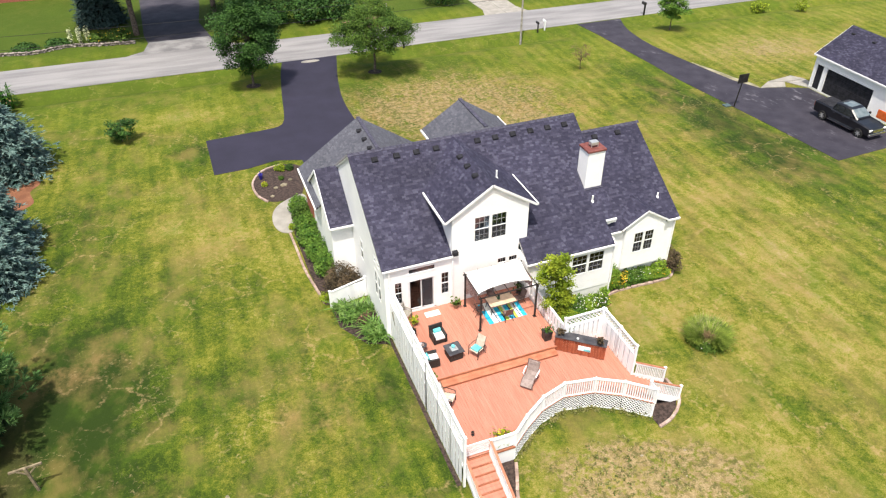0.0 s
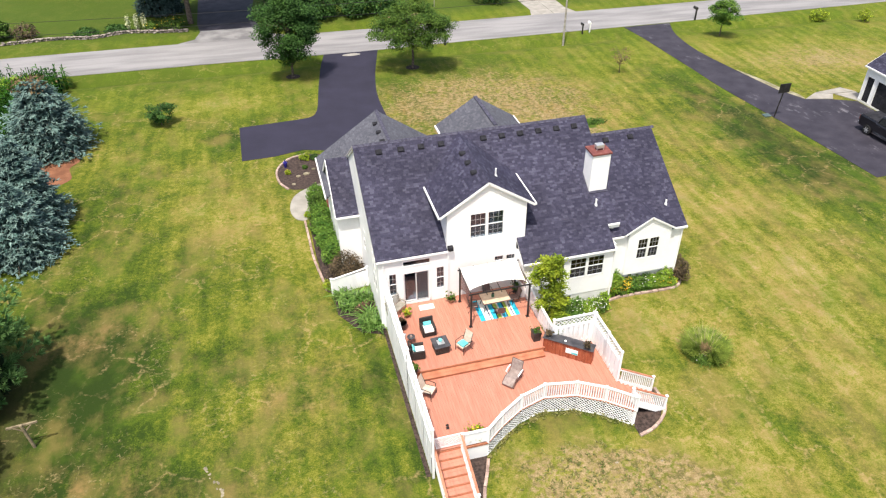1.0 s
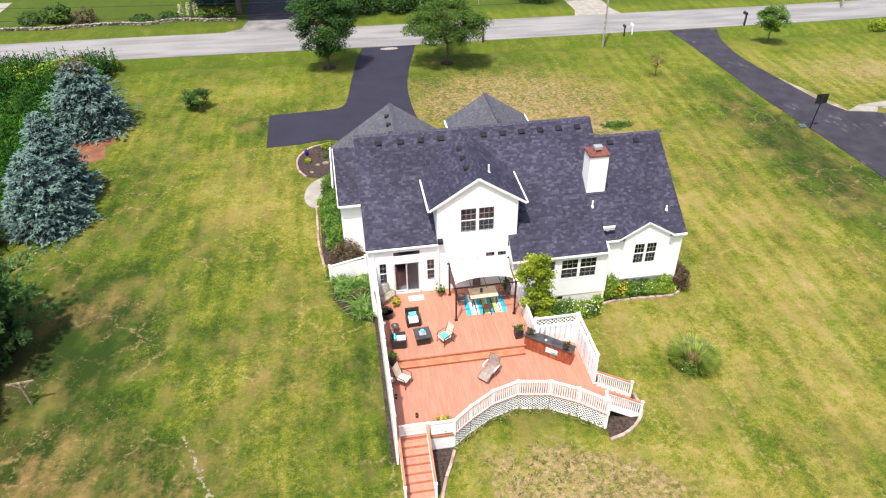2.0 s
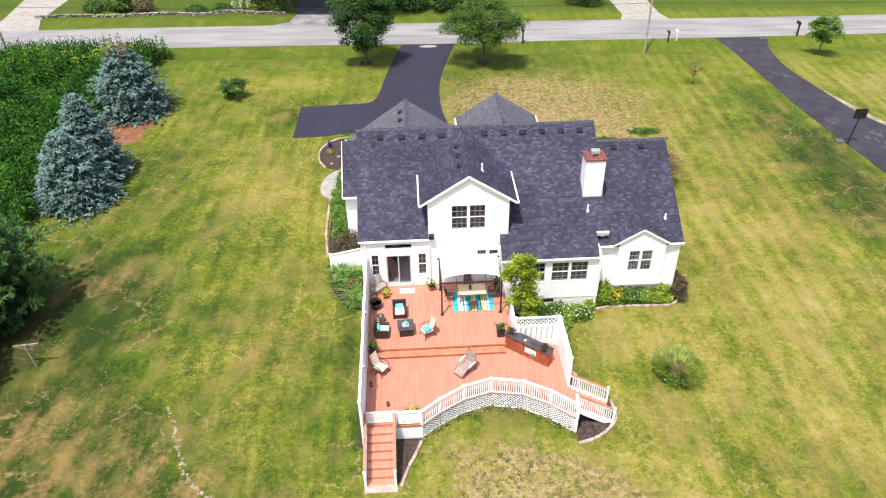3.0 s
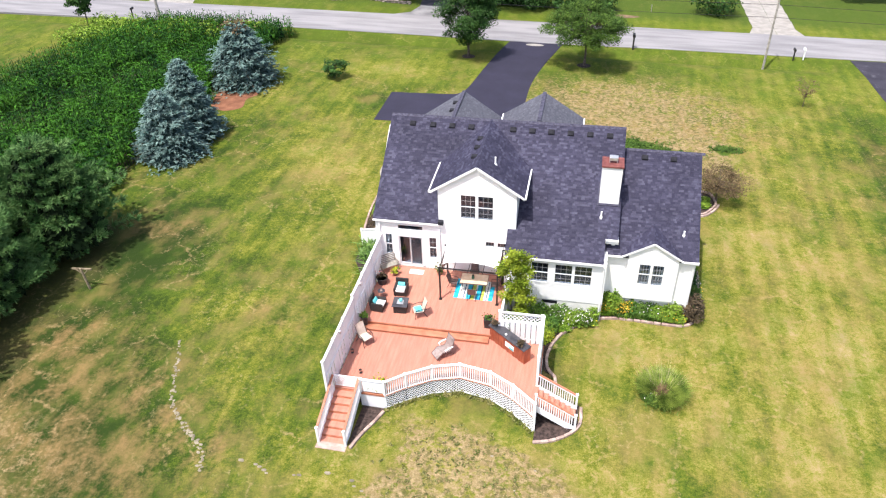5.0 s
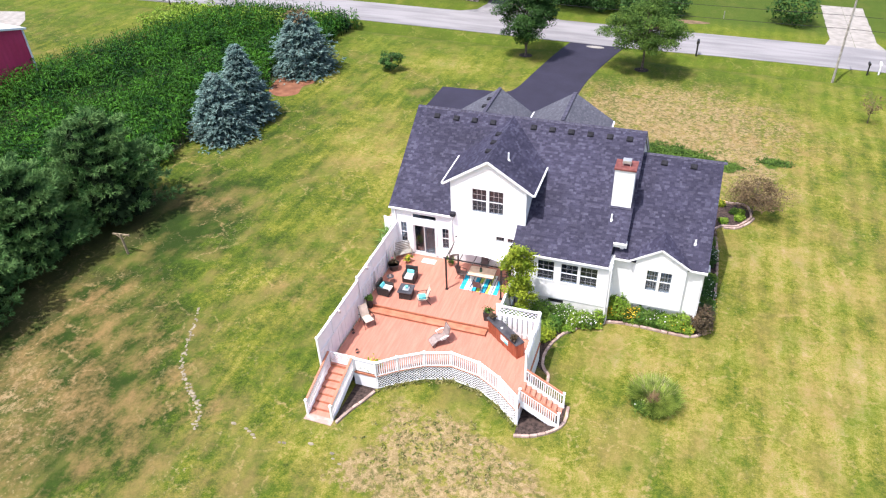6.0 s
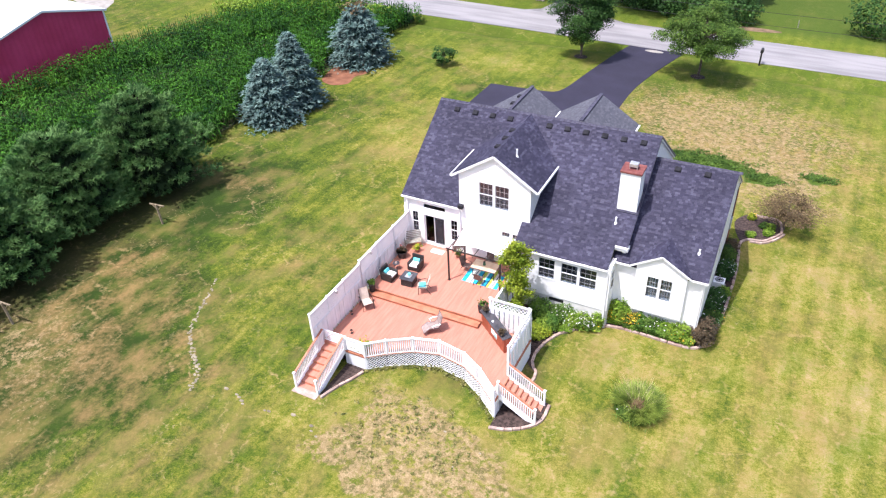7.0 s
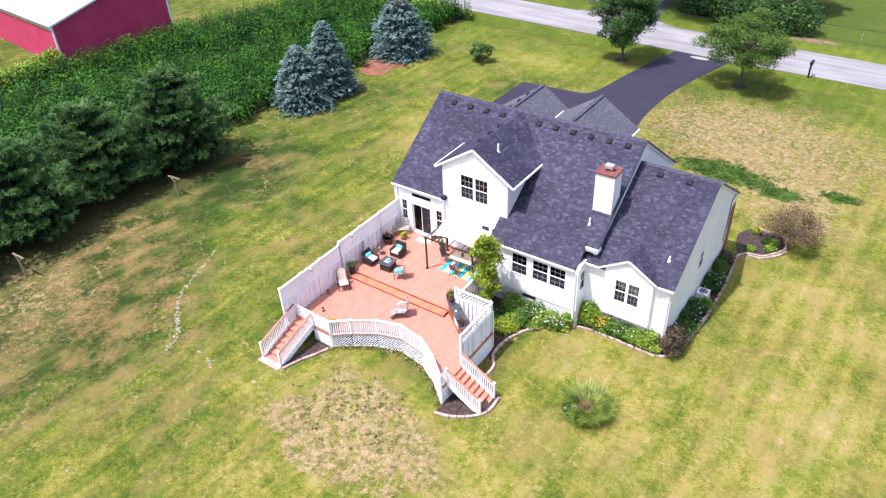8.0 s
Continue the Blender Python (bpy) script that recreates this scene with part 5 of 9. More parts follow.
def rail_run(p0, p1, step=0.12, h=0.78, wide=0.14, foot=0.1):
    """Top and bottom rail between two points given at floor level, with square balusters."""
    p0, p1 = Vector(p0), Vector(p1)
    up = Vector((0, 0, 1))
    bm = B()
    beam(bm, p0 + up * (h + 0.17), p1 + up * (h + 0.17), wide, 0.045)
    beam(bm, p0 + up * (h + 0.115), p1 + up * (h + 0.115), 0.045, 0.09)
    rail = part("railing", bm, FENCE_WHITE, deck)
    bm = B()
    beam(bm, p0 + up * foot, p1 + up * foot, 0.045, 0.09)
    part("bottom_rail", bm, FENCE_WHITE, rail)
    n = max(2, int((p1 - p0).length / step))
    me = baluster(h + 0.1 - foot)
    for i in range(1, n):
        o = part("baluster", me, None, rail)
        o.location = p0.lerp(p1, i / n) + up * foot
    return rail


def lattice(p0, p1, z0a, z0b, z1, name="lattice", pitch=0.125, parent=None, w=0.048):
    """Crossed diagonal laths between two points, from a sloping foot up to z1, with a frame."""
    a, b = Vector((*p0, 0)), Vector((*p1, 0))
    L = (b - a).length
    d = (b - a) / L
    nrm = Vector((-d.y, d.x, 0))
    bm = B()
    foot = lambda s: z0a + (z0b - z0a) * s / L
    H = z1 - min(z0a, z0b)
    for sgn, off in ((1, 0.006), (-1, -0.006)):
        k = -int(H / pitch / 1.4142) - 2
        while k * pitch * 1.4142 < L + H:
            s0 = k * pitch * 1.4142
            # lath runs at 45 degrees; clip to the panel
            pts = []
            for q in range(41):
                u = H * q / 40
                s = s0 + u if sgn > 0 else s0 + H - u
                z = z1 - H + u
                if 0 <= s <= L and z >= foot(s):
                    pts.append((s, z))
            if len(pts) > 1:
                (sa, za), (sb, zb) = pts[0], pts[-1]
                beam(bm, a + d * sa + nrm * off + Vector((0, 0, za)), a + d * sb + nrm * off + Vector((0, 0, zb)), 0.012, w, Vector((-d.x * sgn, -d.y * sgn, 1)))
            k += 1
    beam(bm, a + Vector((0, 0, z1)), b + Vector((0, 0, z1)), 0.035, 0.09)
    beam(bm, a + Vector((0, 0, z0a + 0.04)), b + Vector((0, 0, z0b + 0.04)), 0.03, 0.07)
    return part(name, bm, FENCE_WHITE, parent or deck)


gp = plane_z
for (a, b) in zip(FRONT, FRONT[1:]):
    rail_run((*a, LOW), (*b, LOW), foot=-0.07)
    lattice((a[0], a[1] - 0.02), (b[0], b[1] - 0.02), gp(*a) + 0.02, gp(*b) + 0.02, LOW - 0.12, "lattice_skirt", 0.135, None, 0.036)
for a, b in zip(FRONT, FRONT[1:]):
    bm = B()
    beam(bm, (a[0], a[1] - 0.04, LOW - 0.1), (b[0], b[1] - 0.04, LOW - 0.1), 0.05, 0.05)
    part("fascia", bm, DECK_TRIM, deck)
for a in FRONT:
    post(a[0], a[1], LOW - 0.14, LOW + 0.98)
for a in (FRONT[0], FRONT[-1]):
    post(a[0], a[1] + 0.06, gp(*a) - 0.1, LOW - 0.1)
# solid white panel beside the stair head
bm = B()
box(bm, 10.85, 12.05, 22.24, 22.30, LOW + 0.06, LOW + 0.92)
part("solid_panel", bm, FENCE_WHITE, deck, "solid white rail panel")
bm = B()
box(bm, 10.8, 12.08, 22.2, 22.34, LOW + 0.92, LOW + 0.97)
part("panel_cap", bm, FENCE_WHITE, deck)
bm = B()
box(bm, 10.8, 12.05, 22.22, 22.28, gp(11, 22) - 0.1, LOW - 0.2)
part("skirt_panel", bm, FENCE_WHITE, deck, "solid white skirt board")
bm = B()
box(bm, 10.75, 12.08, 22.19, 22.25, LOW - 0.16, LOW - 0.02)
part("fascia", bm, DECK_TRIM, deck)
post(10.74, 22.28, gp(10.7, 22.3) - 0.1, LOW + 0.98)
lattice((9.2, 22.42), (10.7, 22.42), LOW + 0.08, LOW + 0.08, LOW + 0.86, "lattice_gate", 0.1, None, 0.028)


def stair_flight(p, along, across, width, n, rise, run, ztop):
    """n treads down from p in the direction along; side rails with balusters."""
    p, al, ac = Vector((*p, 0)), Vector((*along, 0)), Vector((*across, 0))
    for i in range(n):
        z = ztop - rise * (i + 1)
        for k in (0, 1):
            bm = B()
            o = p + al * (run * i + k * run * 0.5 - 0.02)
            q = [o, o + al * (run * 0.5 - 0.008 + 0.02 * k), o + al * (run * 0.5 - 0.008 + 0.02 * k) + ac * width, o + ac * width]
            prism(bm, [(v.x, v.y) for v in q], z - 0.036, z)
            part("stair_tread", bm, DECK, deck)
        bm = B()
        o = p + al * (run * i)
        q = [o, o + al * 0.02, o + al * 0.02 + ac * width, o + ac * width]
        prism(bm, [(v.x, v.y) for v in q], z - 0.0, z + rise - 0.036)
        part("stair_riser", bm, DECK_TRIM, deck)
    for s in (0, 1):
        o = p + ac * (width * s)
        bm = B()
        a0, a1 = o + Vector((0, 0, ztop - 0.12)), o + al * (run * n) + Vector((0, 0, ztop - rise * n - 0.12))
        beam(bm, a0, a1, 0.05, 0.28)
        part("stringer", bm, FENCE_WHITE, deck)
        rail_run(o + Vector((0, 0, ztop)), o + al * (run * n - 0.06) + Vector((0, 0, ztop - rise * n + 0.06)), 0.14)
        e = o + al * (run * n)
        post(e.x, e.y, gp(e.x, e.y) - 0.1, ztop - rise * n + 1.12)
        c = B()
        beam(c, o + Vector((0, 0, ztop + 1.0)), e + Vector((0, 0, ztop - rise * n + 1.06)), 0.13, 0.035)
        part("handrail", c, DECK_TRIM, deck, "salmon-stained handrail cap")


stair_flight((9.17, 22.3), (0, -1), (1, 0), 1.5, 7, 0.141, 0.435, LOW)
stair_flight((FR, 22.75), (1, 0), (0, 1), 1.5, 7, 0.19, 0.31, LOW)
post(FR, 22.75, gp(20, 22) - 0.1, LOW + 1.0)
lattice((FR, 22.2), (FR, 22.75), LOW + 0.08, LOW + 0.08, LOW + 0.9, "lattice_rail", 0.11, None, 0.03)
slab("stair_landing", [(9.1, 18.85), (10.75, 18.85), (10.75, 19.3), (9.1, 19.3)], 0.04, STONE, "pinkish paver landing at the stair foot", "paver")
# added dark sheet: its colour gives the shade seen through the lattice
slab("underdeck_shade", [(9.1, 22.4), (12.1, 22.45), (14.4, 24.05), (16, 24.5), (17.7, 24.2), (20.3, 22.4), (20.3, 27.5), (17.6, 33.2), (9.1, 33.2)], 0.02, MULCH, "dark sheet standing for the shade under the deck", "soil")
slab("stair_mulch", [(10.75, 19.3), (10.75, 22.2), (12.05, 22.2), (11.7, 21.2), (11.3, 20.2)], 0.03, MULCH, "dark mulch under the stair", "mulch")
slab("stair_mulch", [(20.4, 21.5), (20.4, 24.5), (22.7, 24.5), (22.7, 23.1), (22.1, 22.3), (21.2, 21.7)], 0.03, MULCH, "dark mulch under the stair", "mulch")
bm = B()
box(bm, FR - 0.02, FR + 0.03, 22.2, 27.5, gp(20.4, 25) - 0.1, LOW - 0.16)
part("skirt_panel", bm, FENCE_WHITE, deck)
bm = B()
box(bm, FR, FR + 0.05, 22.2, 27.6, LOW - 0.16, LOW - 0.02)
part("fascia", bm, DECK_TRIM, deck)

# ---- privacy fences ----
picket_mesh = {}


def picket(h, w=0.14, t=0.02):
    key = (round(h, 2), w)
    if key not in picket_mesh:
        bm = B()
        prism(bm, [(-w / 2, -t / 2), (w / 2, -t / 2), (w / 2, t / 2), (-w / 2, t / 2)], 0, h)
        top = [v for v in bm.verts if v.co.z > h - 1e-4]
        for v in top:
            if abs(abs(v.co.x) - w / 2) < 1e-4:
                v.co.z -= 0.0
        picket_mesh[key] = mesh_of(bm, "picket")
        picket_mesh[key].materials.append(FENCE_WHITE)
    return picket_mesh[key]


def fence_run(parent, p0, p1, z_out, z_in, z1, band=0.0, step=0.46, side=1, pitch=0.1, lath=0.05):
    """Board fence: pairs of boards on the inner face, a board behind each gap; band: height of the lattice band along its top."""
    a, b = Vector((*p0, 0)), Vector((*p1, 0))
    L = (b - a).length
    d = (b - a) / L
    nrm = Vector((-d.y, d.x, 0)) * side
    rot = math.atan2(d.y, d.x)
    n = max(1, round(L / step))
    w = L / n
    zb = z1 - band
    for i in range(n):
        c = a + d * (w * (i + 0.5))
        half = (w - 0.075) / 2
        for q in (-1, 1):
            o = part("picket", picket(zb - z_in, round(half - 0.004, 3)), None, parent)
            o.location, o.rotation_euler = c + d * q * half / 2 + nrm * 0.05 + Vector((0, 0, z_in + random.uniform(-0.012, 0.012))), (0, 0, rot)
        for q in (-1, 1):
            o = part("picket", picket(zb - z_out, round((w - 0.1) / 2, 3)), None, parent)
            o.location, o.rotation_euler = c + d * (w * 0.5 + q * (w - 0.09) / 4) - nrm * 0.05 + Vector((0, 0, z_out + random.uniform(-0.01, 0.01))), (0, 0, rot)
    bm = B()
    for z in (z_in + 0.25, zb - 0.06):
        beam(bm, a + Vector((0, 0, z)), b + Vector((0, 0, z)), 0.07, 0.09)
    part("fence_rail", bm, FENCE_WHITE, parent)
    bm = B()
    beam(bm, a + Vector((0, 0, z1 + 0.02)), b + Vector((0, 0, z1 + 0.02)), 0.13, 0.04)
    part("fence_cap", bm, FENCE_WHITE, parent)
    if band:
        lattice(p0, p1, zb, zb, z1 - 0.03, "lattice_band", pitch, parent, lath)
    k = max(1, round(L / 1.9))
    for i in range(k + 1):
        c = a + d * (L * i / k)
        post(c.x, c.y, z_out - 0.05, z1 + 0.06, 0.12, True, parent)


fence_w = thing("privacy_fence", "tall white-painted board fence with a lattice band on top", "fence", (9.0, 27, -0.3), "deck fences")
fence_run(fence_w, (9.03, 27.0), (9.03, 33.35), gp(9, 30) - 0.02, UP + 0.08, 3.66, 1.1, side=-1, pitch=0.078, lath=0.056)
fence_run(fence_w, (9.03, 21.6), (9.03, 26.94), gp(9, 24) - 0.02, LOW + 0.08, 3.46, 1.1, side=-1, pitch=0.078, lath=0.056)
fence_e = thing("privacy_fence", "white-painted board fence with a lattice top beside the flower bed", "fence", (20.3, 26, -0.5), "deck fences")
fence_run(fence_e, (20.28, 24.35), (20.28, 27.62), gp(20, 26) - 0.02, LOW + 0.02, 3.04, 0.6, side=1, pitch=0.15, lath=0.05)
fence_n = thing("privacy_fence", "white lattice-topped fence behind the bar", "fence", (19, 27.7, 0.5), "deck fences")
fence_run(fence_n, (17.72, 27.68), (20.2, 27.68), LOW - 0.4, LOW + 0.02, 3.06, 0.6, step=0.32, side=-1, pitch=0.17, lath=0.048)
fence_m = thing("privacy_fence", "white picket fence between deck and flower bed", "fence", (17.75, 30, 0.5), "deck fences")
fence_run(fence_m, (17.74, 27.8), (17.74, 32.15), LOW - 0.3, UP + 0.05, 2.45, 0.0, step=0.34, side=1)
fence_s = thing("fence_panel", "low white vinyl fence panel beside the house", "fence", (7.6, 37.8, -0.5))
pa, pb = Vector((6.15, 37.62, 0)), Vector((8.7, 38.1, 0))
for i in range(9):
    p, q = pa.lerp(pb, i / 9 + 0.001), pa.lerp(pb, (i + 1) / 9 - 0.001)
    bm = B()
    beam(bm, (p.x, p.y, 0.12), (q.x, q.y, 0.16), 0.04, 1.3)
    part("board", bm, FENCE_WHITE, fence_s)
bm = B()
beam(bm, (pa.x, pa.y, 0.80), (pb.x, pb.y, 0.98), 0.1, 0.06)
part("cap", bm, FENCE_WHITE, fence_s)
for p, h in ((pa, 0.88), (pa.lerp(pb, 0.97), 1.05)):
    post(p.x, p.y, gp(p.x, p.y) - 0.1, h, 0.12, True, fence_s)


# ---- things on the deck ----
def place(ob, x, y, z, turn=0.0):
    ob.location, ob.rotation_euler = (x, y, z), (0, 0, radians(turn))
    return ob


def rotp(m, bm):
    bm.transform(m)
    return bm


def wicker_chair():
    """Faces -y, base on z = 0."""
    t = thing("wicker_armchair", "dark wicker armchair with white cushions and teal pillow", "chair", group="wicker seating")
    part("seat_base", sbox(-0.36, 0.36, -0.36, 0.36, 0.06, 0.34, 0.03), WICKER, t)
    for s in (-1, 1):
        part("armrest", sbox(s * 0.36 - 0.06, s * 0.36 + 0.06, -0.38, 0.36, 0.06, 0.62, 0.03), WICKER, t)
    part("backrest", rotp(Matrix.Translation((0, 0.36, 0.06)) @ Matrix.Rotation(-0.14, 4, 'X'), sbox(-0.42, 0.42, -0.05, 0.06, 0, 0.82, 0.03)), WICKER, t)
    part("seat_cushion", sbox(-0.29, 0.29, -0.38, 0.28, 0.34, 0.47, 0.05), CUSHION, t)
    part("pillow", rotp(Matrix.Translation((0, 0.22, 0.60)) @ Matrix.Rotation(-0.5, 4, 'X'), sbox(-0.24, 0.24, -0.05, 0.05, -0.12, 0.12, 0.045)), TEAL, t, "teal pillow")
    for a in (-0.32, 0.32):
        for b in (-0.32, 0.32):
            part("foot", sbox(a - 0.03, a + 0.03, b - 0.03, b + 0.03, 0, 0.07, 0.008), BLACK, t)
    return t


chair = place(wicker_chair(), 11.0, 30.5, UP, 2)
place(copy_thing(chair, Matrix()), 9.98, 28.85, UP, 86)


def fire_table():
    t = thing("fire_table", "square dark wicker fire table with slate top", "table")
    part("body", sbox(-0.40, 0.40, -0.40, 0.40, 0.0, 0.55, 0.03), WICKER, t)
    part("tabletop", sbox(-0.48, 0.48, -0.48, 0.48, 0.55, 0.60, 0.015), SLATE, t, "dark slate top")
    part("burner_lid", sbox(-0.2, 0.2, -0.2, 0.2, 0.60, 0.615, 0.005), STEEL, t)
    return t


place(fire_table(), 11.36, 28.95, UP, 4)
bm = B()
tube(bm, (11.36, 29.05, UP + 0.615), (11.36, 29.05, UP + 0.72), 0.09, 0.11, 12)
tagged(part("candle_bowl", bm, TEAL), "small teal glass bowl on the fire table", "bowl")


def sling_chair(fabric, label, cushion=False):
    """Metal-framed patio chair facing -y."""
    t = thing("sling_chair", label, "chair", group="metal patio chairs")
    for s in (-1, 1):
        bm = B()
        pipe(bm, [(s * 0.27, -0.28, 0.0), (s * 0.28, -0.25, 0.58), (s * 0.28, 0.12, 0.62), (s * 0.27, 0.3, 0.55)], 0.016)
        part("arm", bm, BLACK, t)
        bm = B()
        pipe(bm, [(s * 0.26, 0.34, 0.0), (s * 0.24, 0.12, 0.4)], 0.016)
        part("rear_leg", bm, BLACK, t)
        bm = B()
        pipe(bm, [(s * 0.24, -0.28, 0.41), (s * 0.24, 0.16, 0.38), (s * 0.23, 0.36, 0.98)], 0.014)
        part("side_rail", bm, BLACK, t)
    bm = B()
    for (ya, za), (yb, zb) in zip(((-0.3, 0.42), (-0.1, 0.40), (0.16, 0.385)), ((-0.1, 0.40), (0.16, 0.385), (0.2, 0.42))):
        prism(bm, [(-0.23, ya), (0.23, ya), (0.23, yb), (-0.23, yb)], lambda x, y, a=(ya, za, yb, zb): a[1] + (a[3] - a[1]) * (y - a[0]) / (a[2] - a[0]) - 0.012, lambda x, y, a=(ya, za, yb, zb): a[1] + (a[3] - a[1]) * (y - a[0]) / (a[2] - a[0]))
    part("seat", bm, fabric, t)
    bm = B()
    beam(bm, (0, 0.19, 0.42), (0, 0.36, 0.99), 0.46, 0.014)
    part("backrest", bm, fabric, t)
    if cushion:
        part("cushion", sbox(-0.2, 0.2, -0.24, 0.12, 0.42, 0.5, 0.03), TEAL, t, "teal seat cushion")
    return t


place(sling_chair(SLING, "tan sling patio chair with a teal cushion", True), 12.65, 28.6, UP, -62).scale = (1.25, 1.25, 1.2)
place(sling_chair(SLING, "empty tan sling patio chair on the lower deck"), 9.85, 26.1, LOW, 52).scale = (1.3, 1.35, 1.25)
din = place(sling_chair(SLING_BROWN, "brown sling dining chair at the patio table"), 15.55, 30.75, UP, 180)
place(copy_thing(din, Matrix()), 15.4, 32.75, UP, 5)
place(copy_thing(din, Matrix()), 14.15, 31.75, UP, 82)
place(copy_thing(din, Matrix()), 16.9, 31.85, UP, -85)


def dining_table():
    t = thing("dining_table", "tan tile-topped metal patio dining table", "table")
    part("tabletop", sbox(-0.86, 0.86, -0.5, 0.5, 0.70, 0.74, 0.012), TABLE_TOP, t)
    bm = B()
    for a, b in (((-0.86, -0.5), (0.86, -0.5)), ((0.86, -0.5), (0.86, 0.5)), ((0.86, 0.5), (-0.86, 0.5)), ((-0.86, 0.5), (-0.86, -0.5))):
        beam(bm, (*a, 0.70), (*b, 0.70), 0.04, 0.06)
    part("rim", bm, SLING_BROWN, t)
    for sx in (-0.75, 0.75):
        for sy in (-0.4, 0.4):
            bm = B()
            pipe(bm, [(sx, sy, 0.7), (sx * 0.97, sy * 0.95, 0.4), (sx * 1.04, sy * 1.05, 0)], 0.025, 8)
            part("leg", bm, BLACK, t)
    return t


place(dining_table(), 15.55, 31.78, UP + 0.008, 1)
bm = B()
tube(bm, (15.45, 31.85, UP + 0.748), (15.45, 31.85, UP + 0.98), 0.10, 0.08, 10)
lan = tagged(part("lantern", bm, mat("green_glass", (0.02, 0.09, 0.05), (0.05, 0.16, 0.09), 4, 0.3, 0)), "green glass lantern on the dining table", "lantern")
bm = B()
tube(bm, (15.45, 31.85, UP + 0.98), (15.45, 31.85, UP + 1.06), 0.085, 0.02, 10)
part("lantern_top", bm, BLACK, lan)

# striped rug under the table
rug = thing("striped_rug", "blue, white and lime striped outdoor rug", "rug", (15.6, 31.5, UP))
stripes = [(0.30, RUG_BLUE), (0.10, RUG_WHITE), (0.22, RUG_WHITE), (0.06, RUG_NAVY), (0.12, RUG_WHITE), (0.26, RUG_BLUE), (0.06, RUG_NAVY), (0.22, RUG_LIME), (0.10, RUG_WHITE), (0.24, RUG_BLUE), (0.08, RUG_NAVY), (0.18, RUG_LIME), (0.16, RUG_WHITE), (0.05, RUG_NAVY), (0.10, RUG_WHITE), (0.28, RUG_BLUE)]
x, k = 14.35, 2.5 / sum(s[0] for s in stripes)
for w, m in stripes:
    bm = B()
    box(bm, x, x + w * k - 0.002, 30.62, 32.55, UP + 0.003, UP + 0.012)
    part("stripe", bm, m, rug)
    x += w * k
mat_bm = sbox(11.0, 11.95, 32.55, 33.05, UP + 0.003, UP + 0.02, 0.006)
tagged(part("doormat", mat_bm, MAT_WHITE), "pale patterned doormat before the patio door", "doormat")

# pergola with a canvas canopy
perg = thing("pergola", "black metal pergola with a sagging white canvas canopy", "pergola", (15.4, 31.4, UP))
PX, PY, PT = (13.6, 17.2), (30.35, 32.75), 3.74
for px in PX:
    for py in PY:
        bm = sbox(px - 0.05, px + 0.05, py - 0.05, py + 0.05, UP + 0.02, PT, 0.01)
        ps = part("post", bm, BLACK, perg)
        part("foot_plate", sbox(px - 0.1, px + 0.1, py - 0.1, py + 0.1, UP, UP + 0.025, 0.005), BLACK, ps)
for py in PY:
    bm = B()
    beam(bm, (PX[0] - 0.15, py, PT), (PX[1] + 0.15, py, PT), 0.05, 0.08)
    part("beam", bm, BLACK, perg)
for i in range(5):
    xx = PX[0] + (PX[1] - PX[0]) * i / 4
    bm = B()
    beam(bm, (xx, PY[0] - 0.2, PT - 0.02), (xx, PY[1] + 0.25, PT - 0.02), 0.035, 0.05)
    part("rafter", bm, BLACK, perg)


def draped(x0, x1, y0, y1, z, sag, n=6):
    """Canvas hung over the rafters, sagging in waves, its front corners drooping."""
    vs, fs = [], []
    m = 16
    for i in range(m + 1):
        for j in range(n * 4 + 1):
            u, v = i / m, j / (n * 4)
            w = abs(math.sin(v * n * math.pi * 0.5)) * sag + 0.38 * (1 - math.sin(u * math.pi) ** 0.55) * (1 - v) ** 1.4
            vs.append((x0 + (x1 - x0) * u, y0 + (y1 - y0) * v, z - w))
    k = n * 4 + 1
    for i in range(m):
        for j in range(k - 1):
            fs.append((i * k + j, (i + 1) * k + j, (i + 1) * k + j + 1, i * k + j + 1))
    me = quads_mesh("canopy", np.array(vs), np.array(fs), CANVAS)
    me.shade_smooth()
    return me


part("canopy", draped(13.62, 17.18, 30.95, 32.72, PT + 0.16, 0.08, 2), None, perg, "white canvas canopy bunched to the house side")
for xx in (13.62, 17.18):
    bm = B()
    for i in range(18):
        y0 = 31.0 + 0.1 * i
        beam(bm, (xx + 0.03 * (i % 2), y0, UP + 1.75 - 0.75 * (i / 17) ** 2), (xx + 0.02 * (i % 2), y0, PT - 0.05), 0.012, 0.112, (0, 1, 0))
    part("side_curtain", bm, NETTING, perg, "rosy-brown side curtain, tied back")


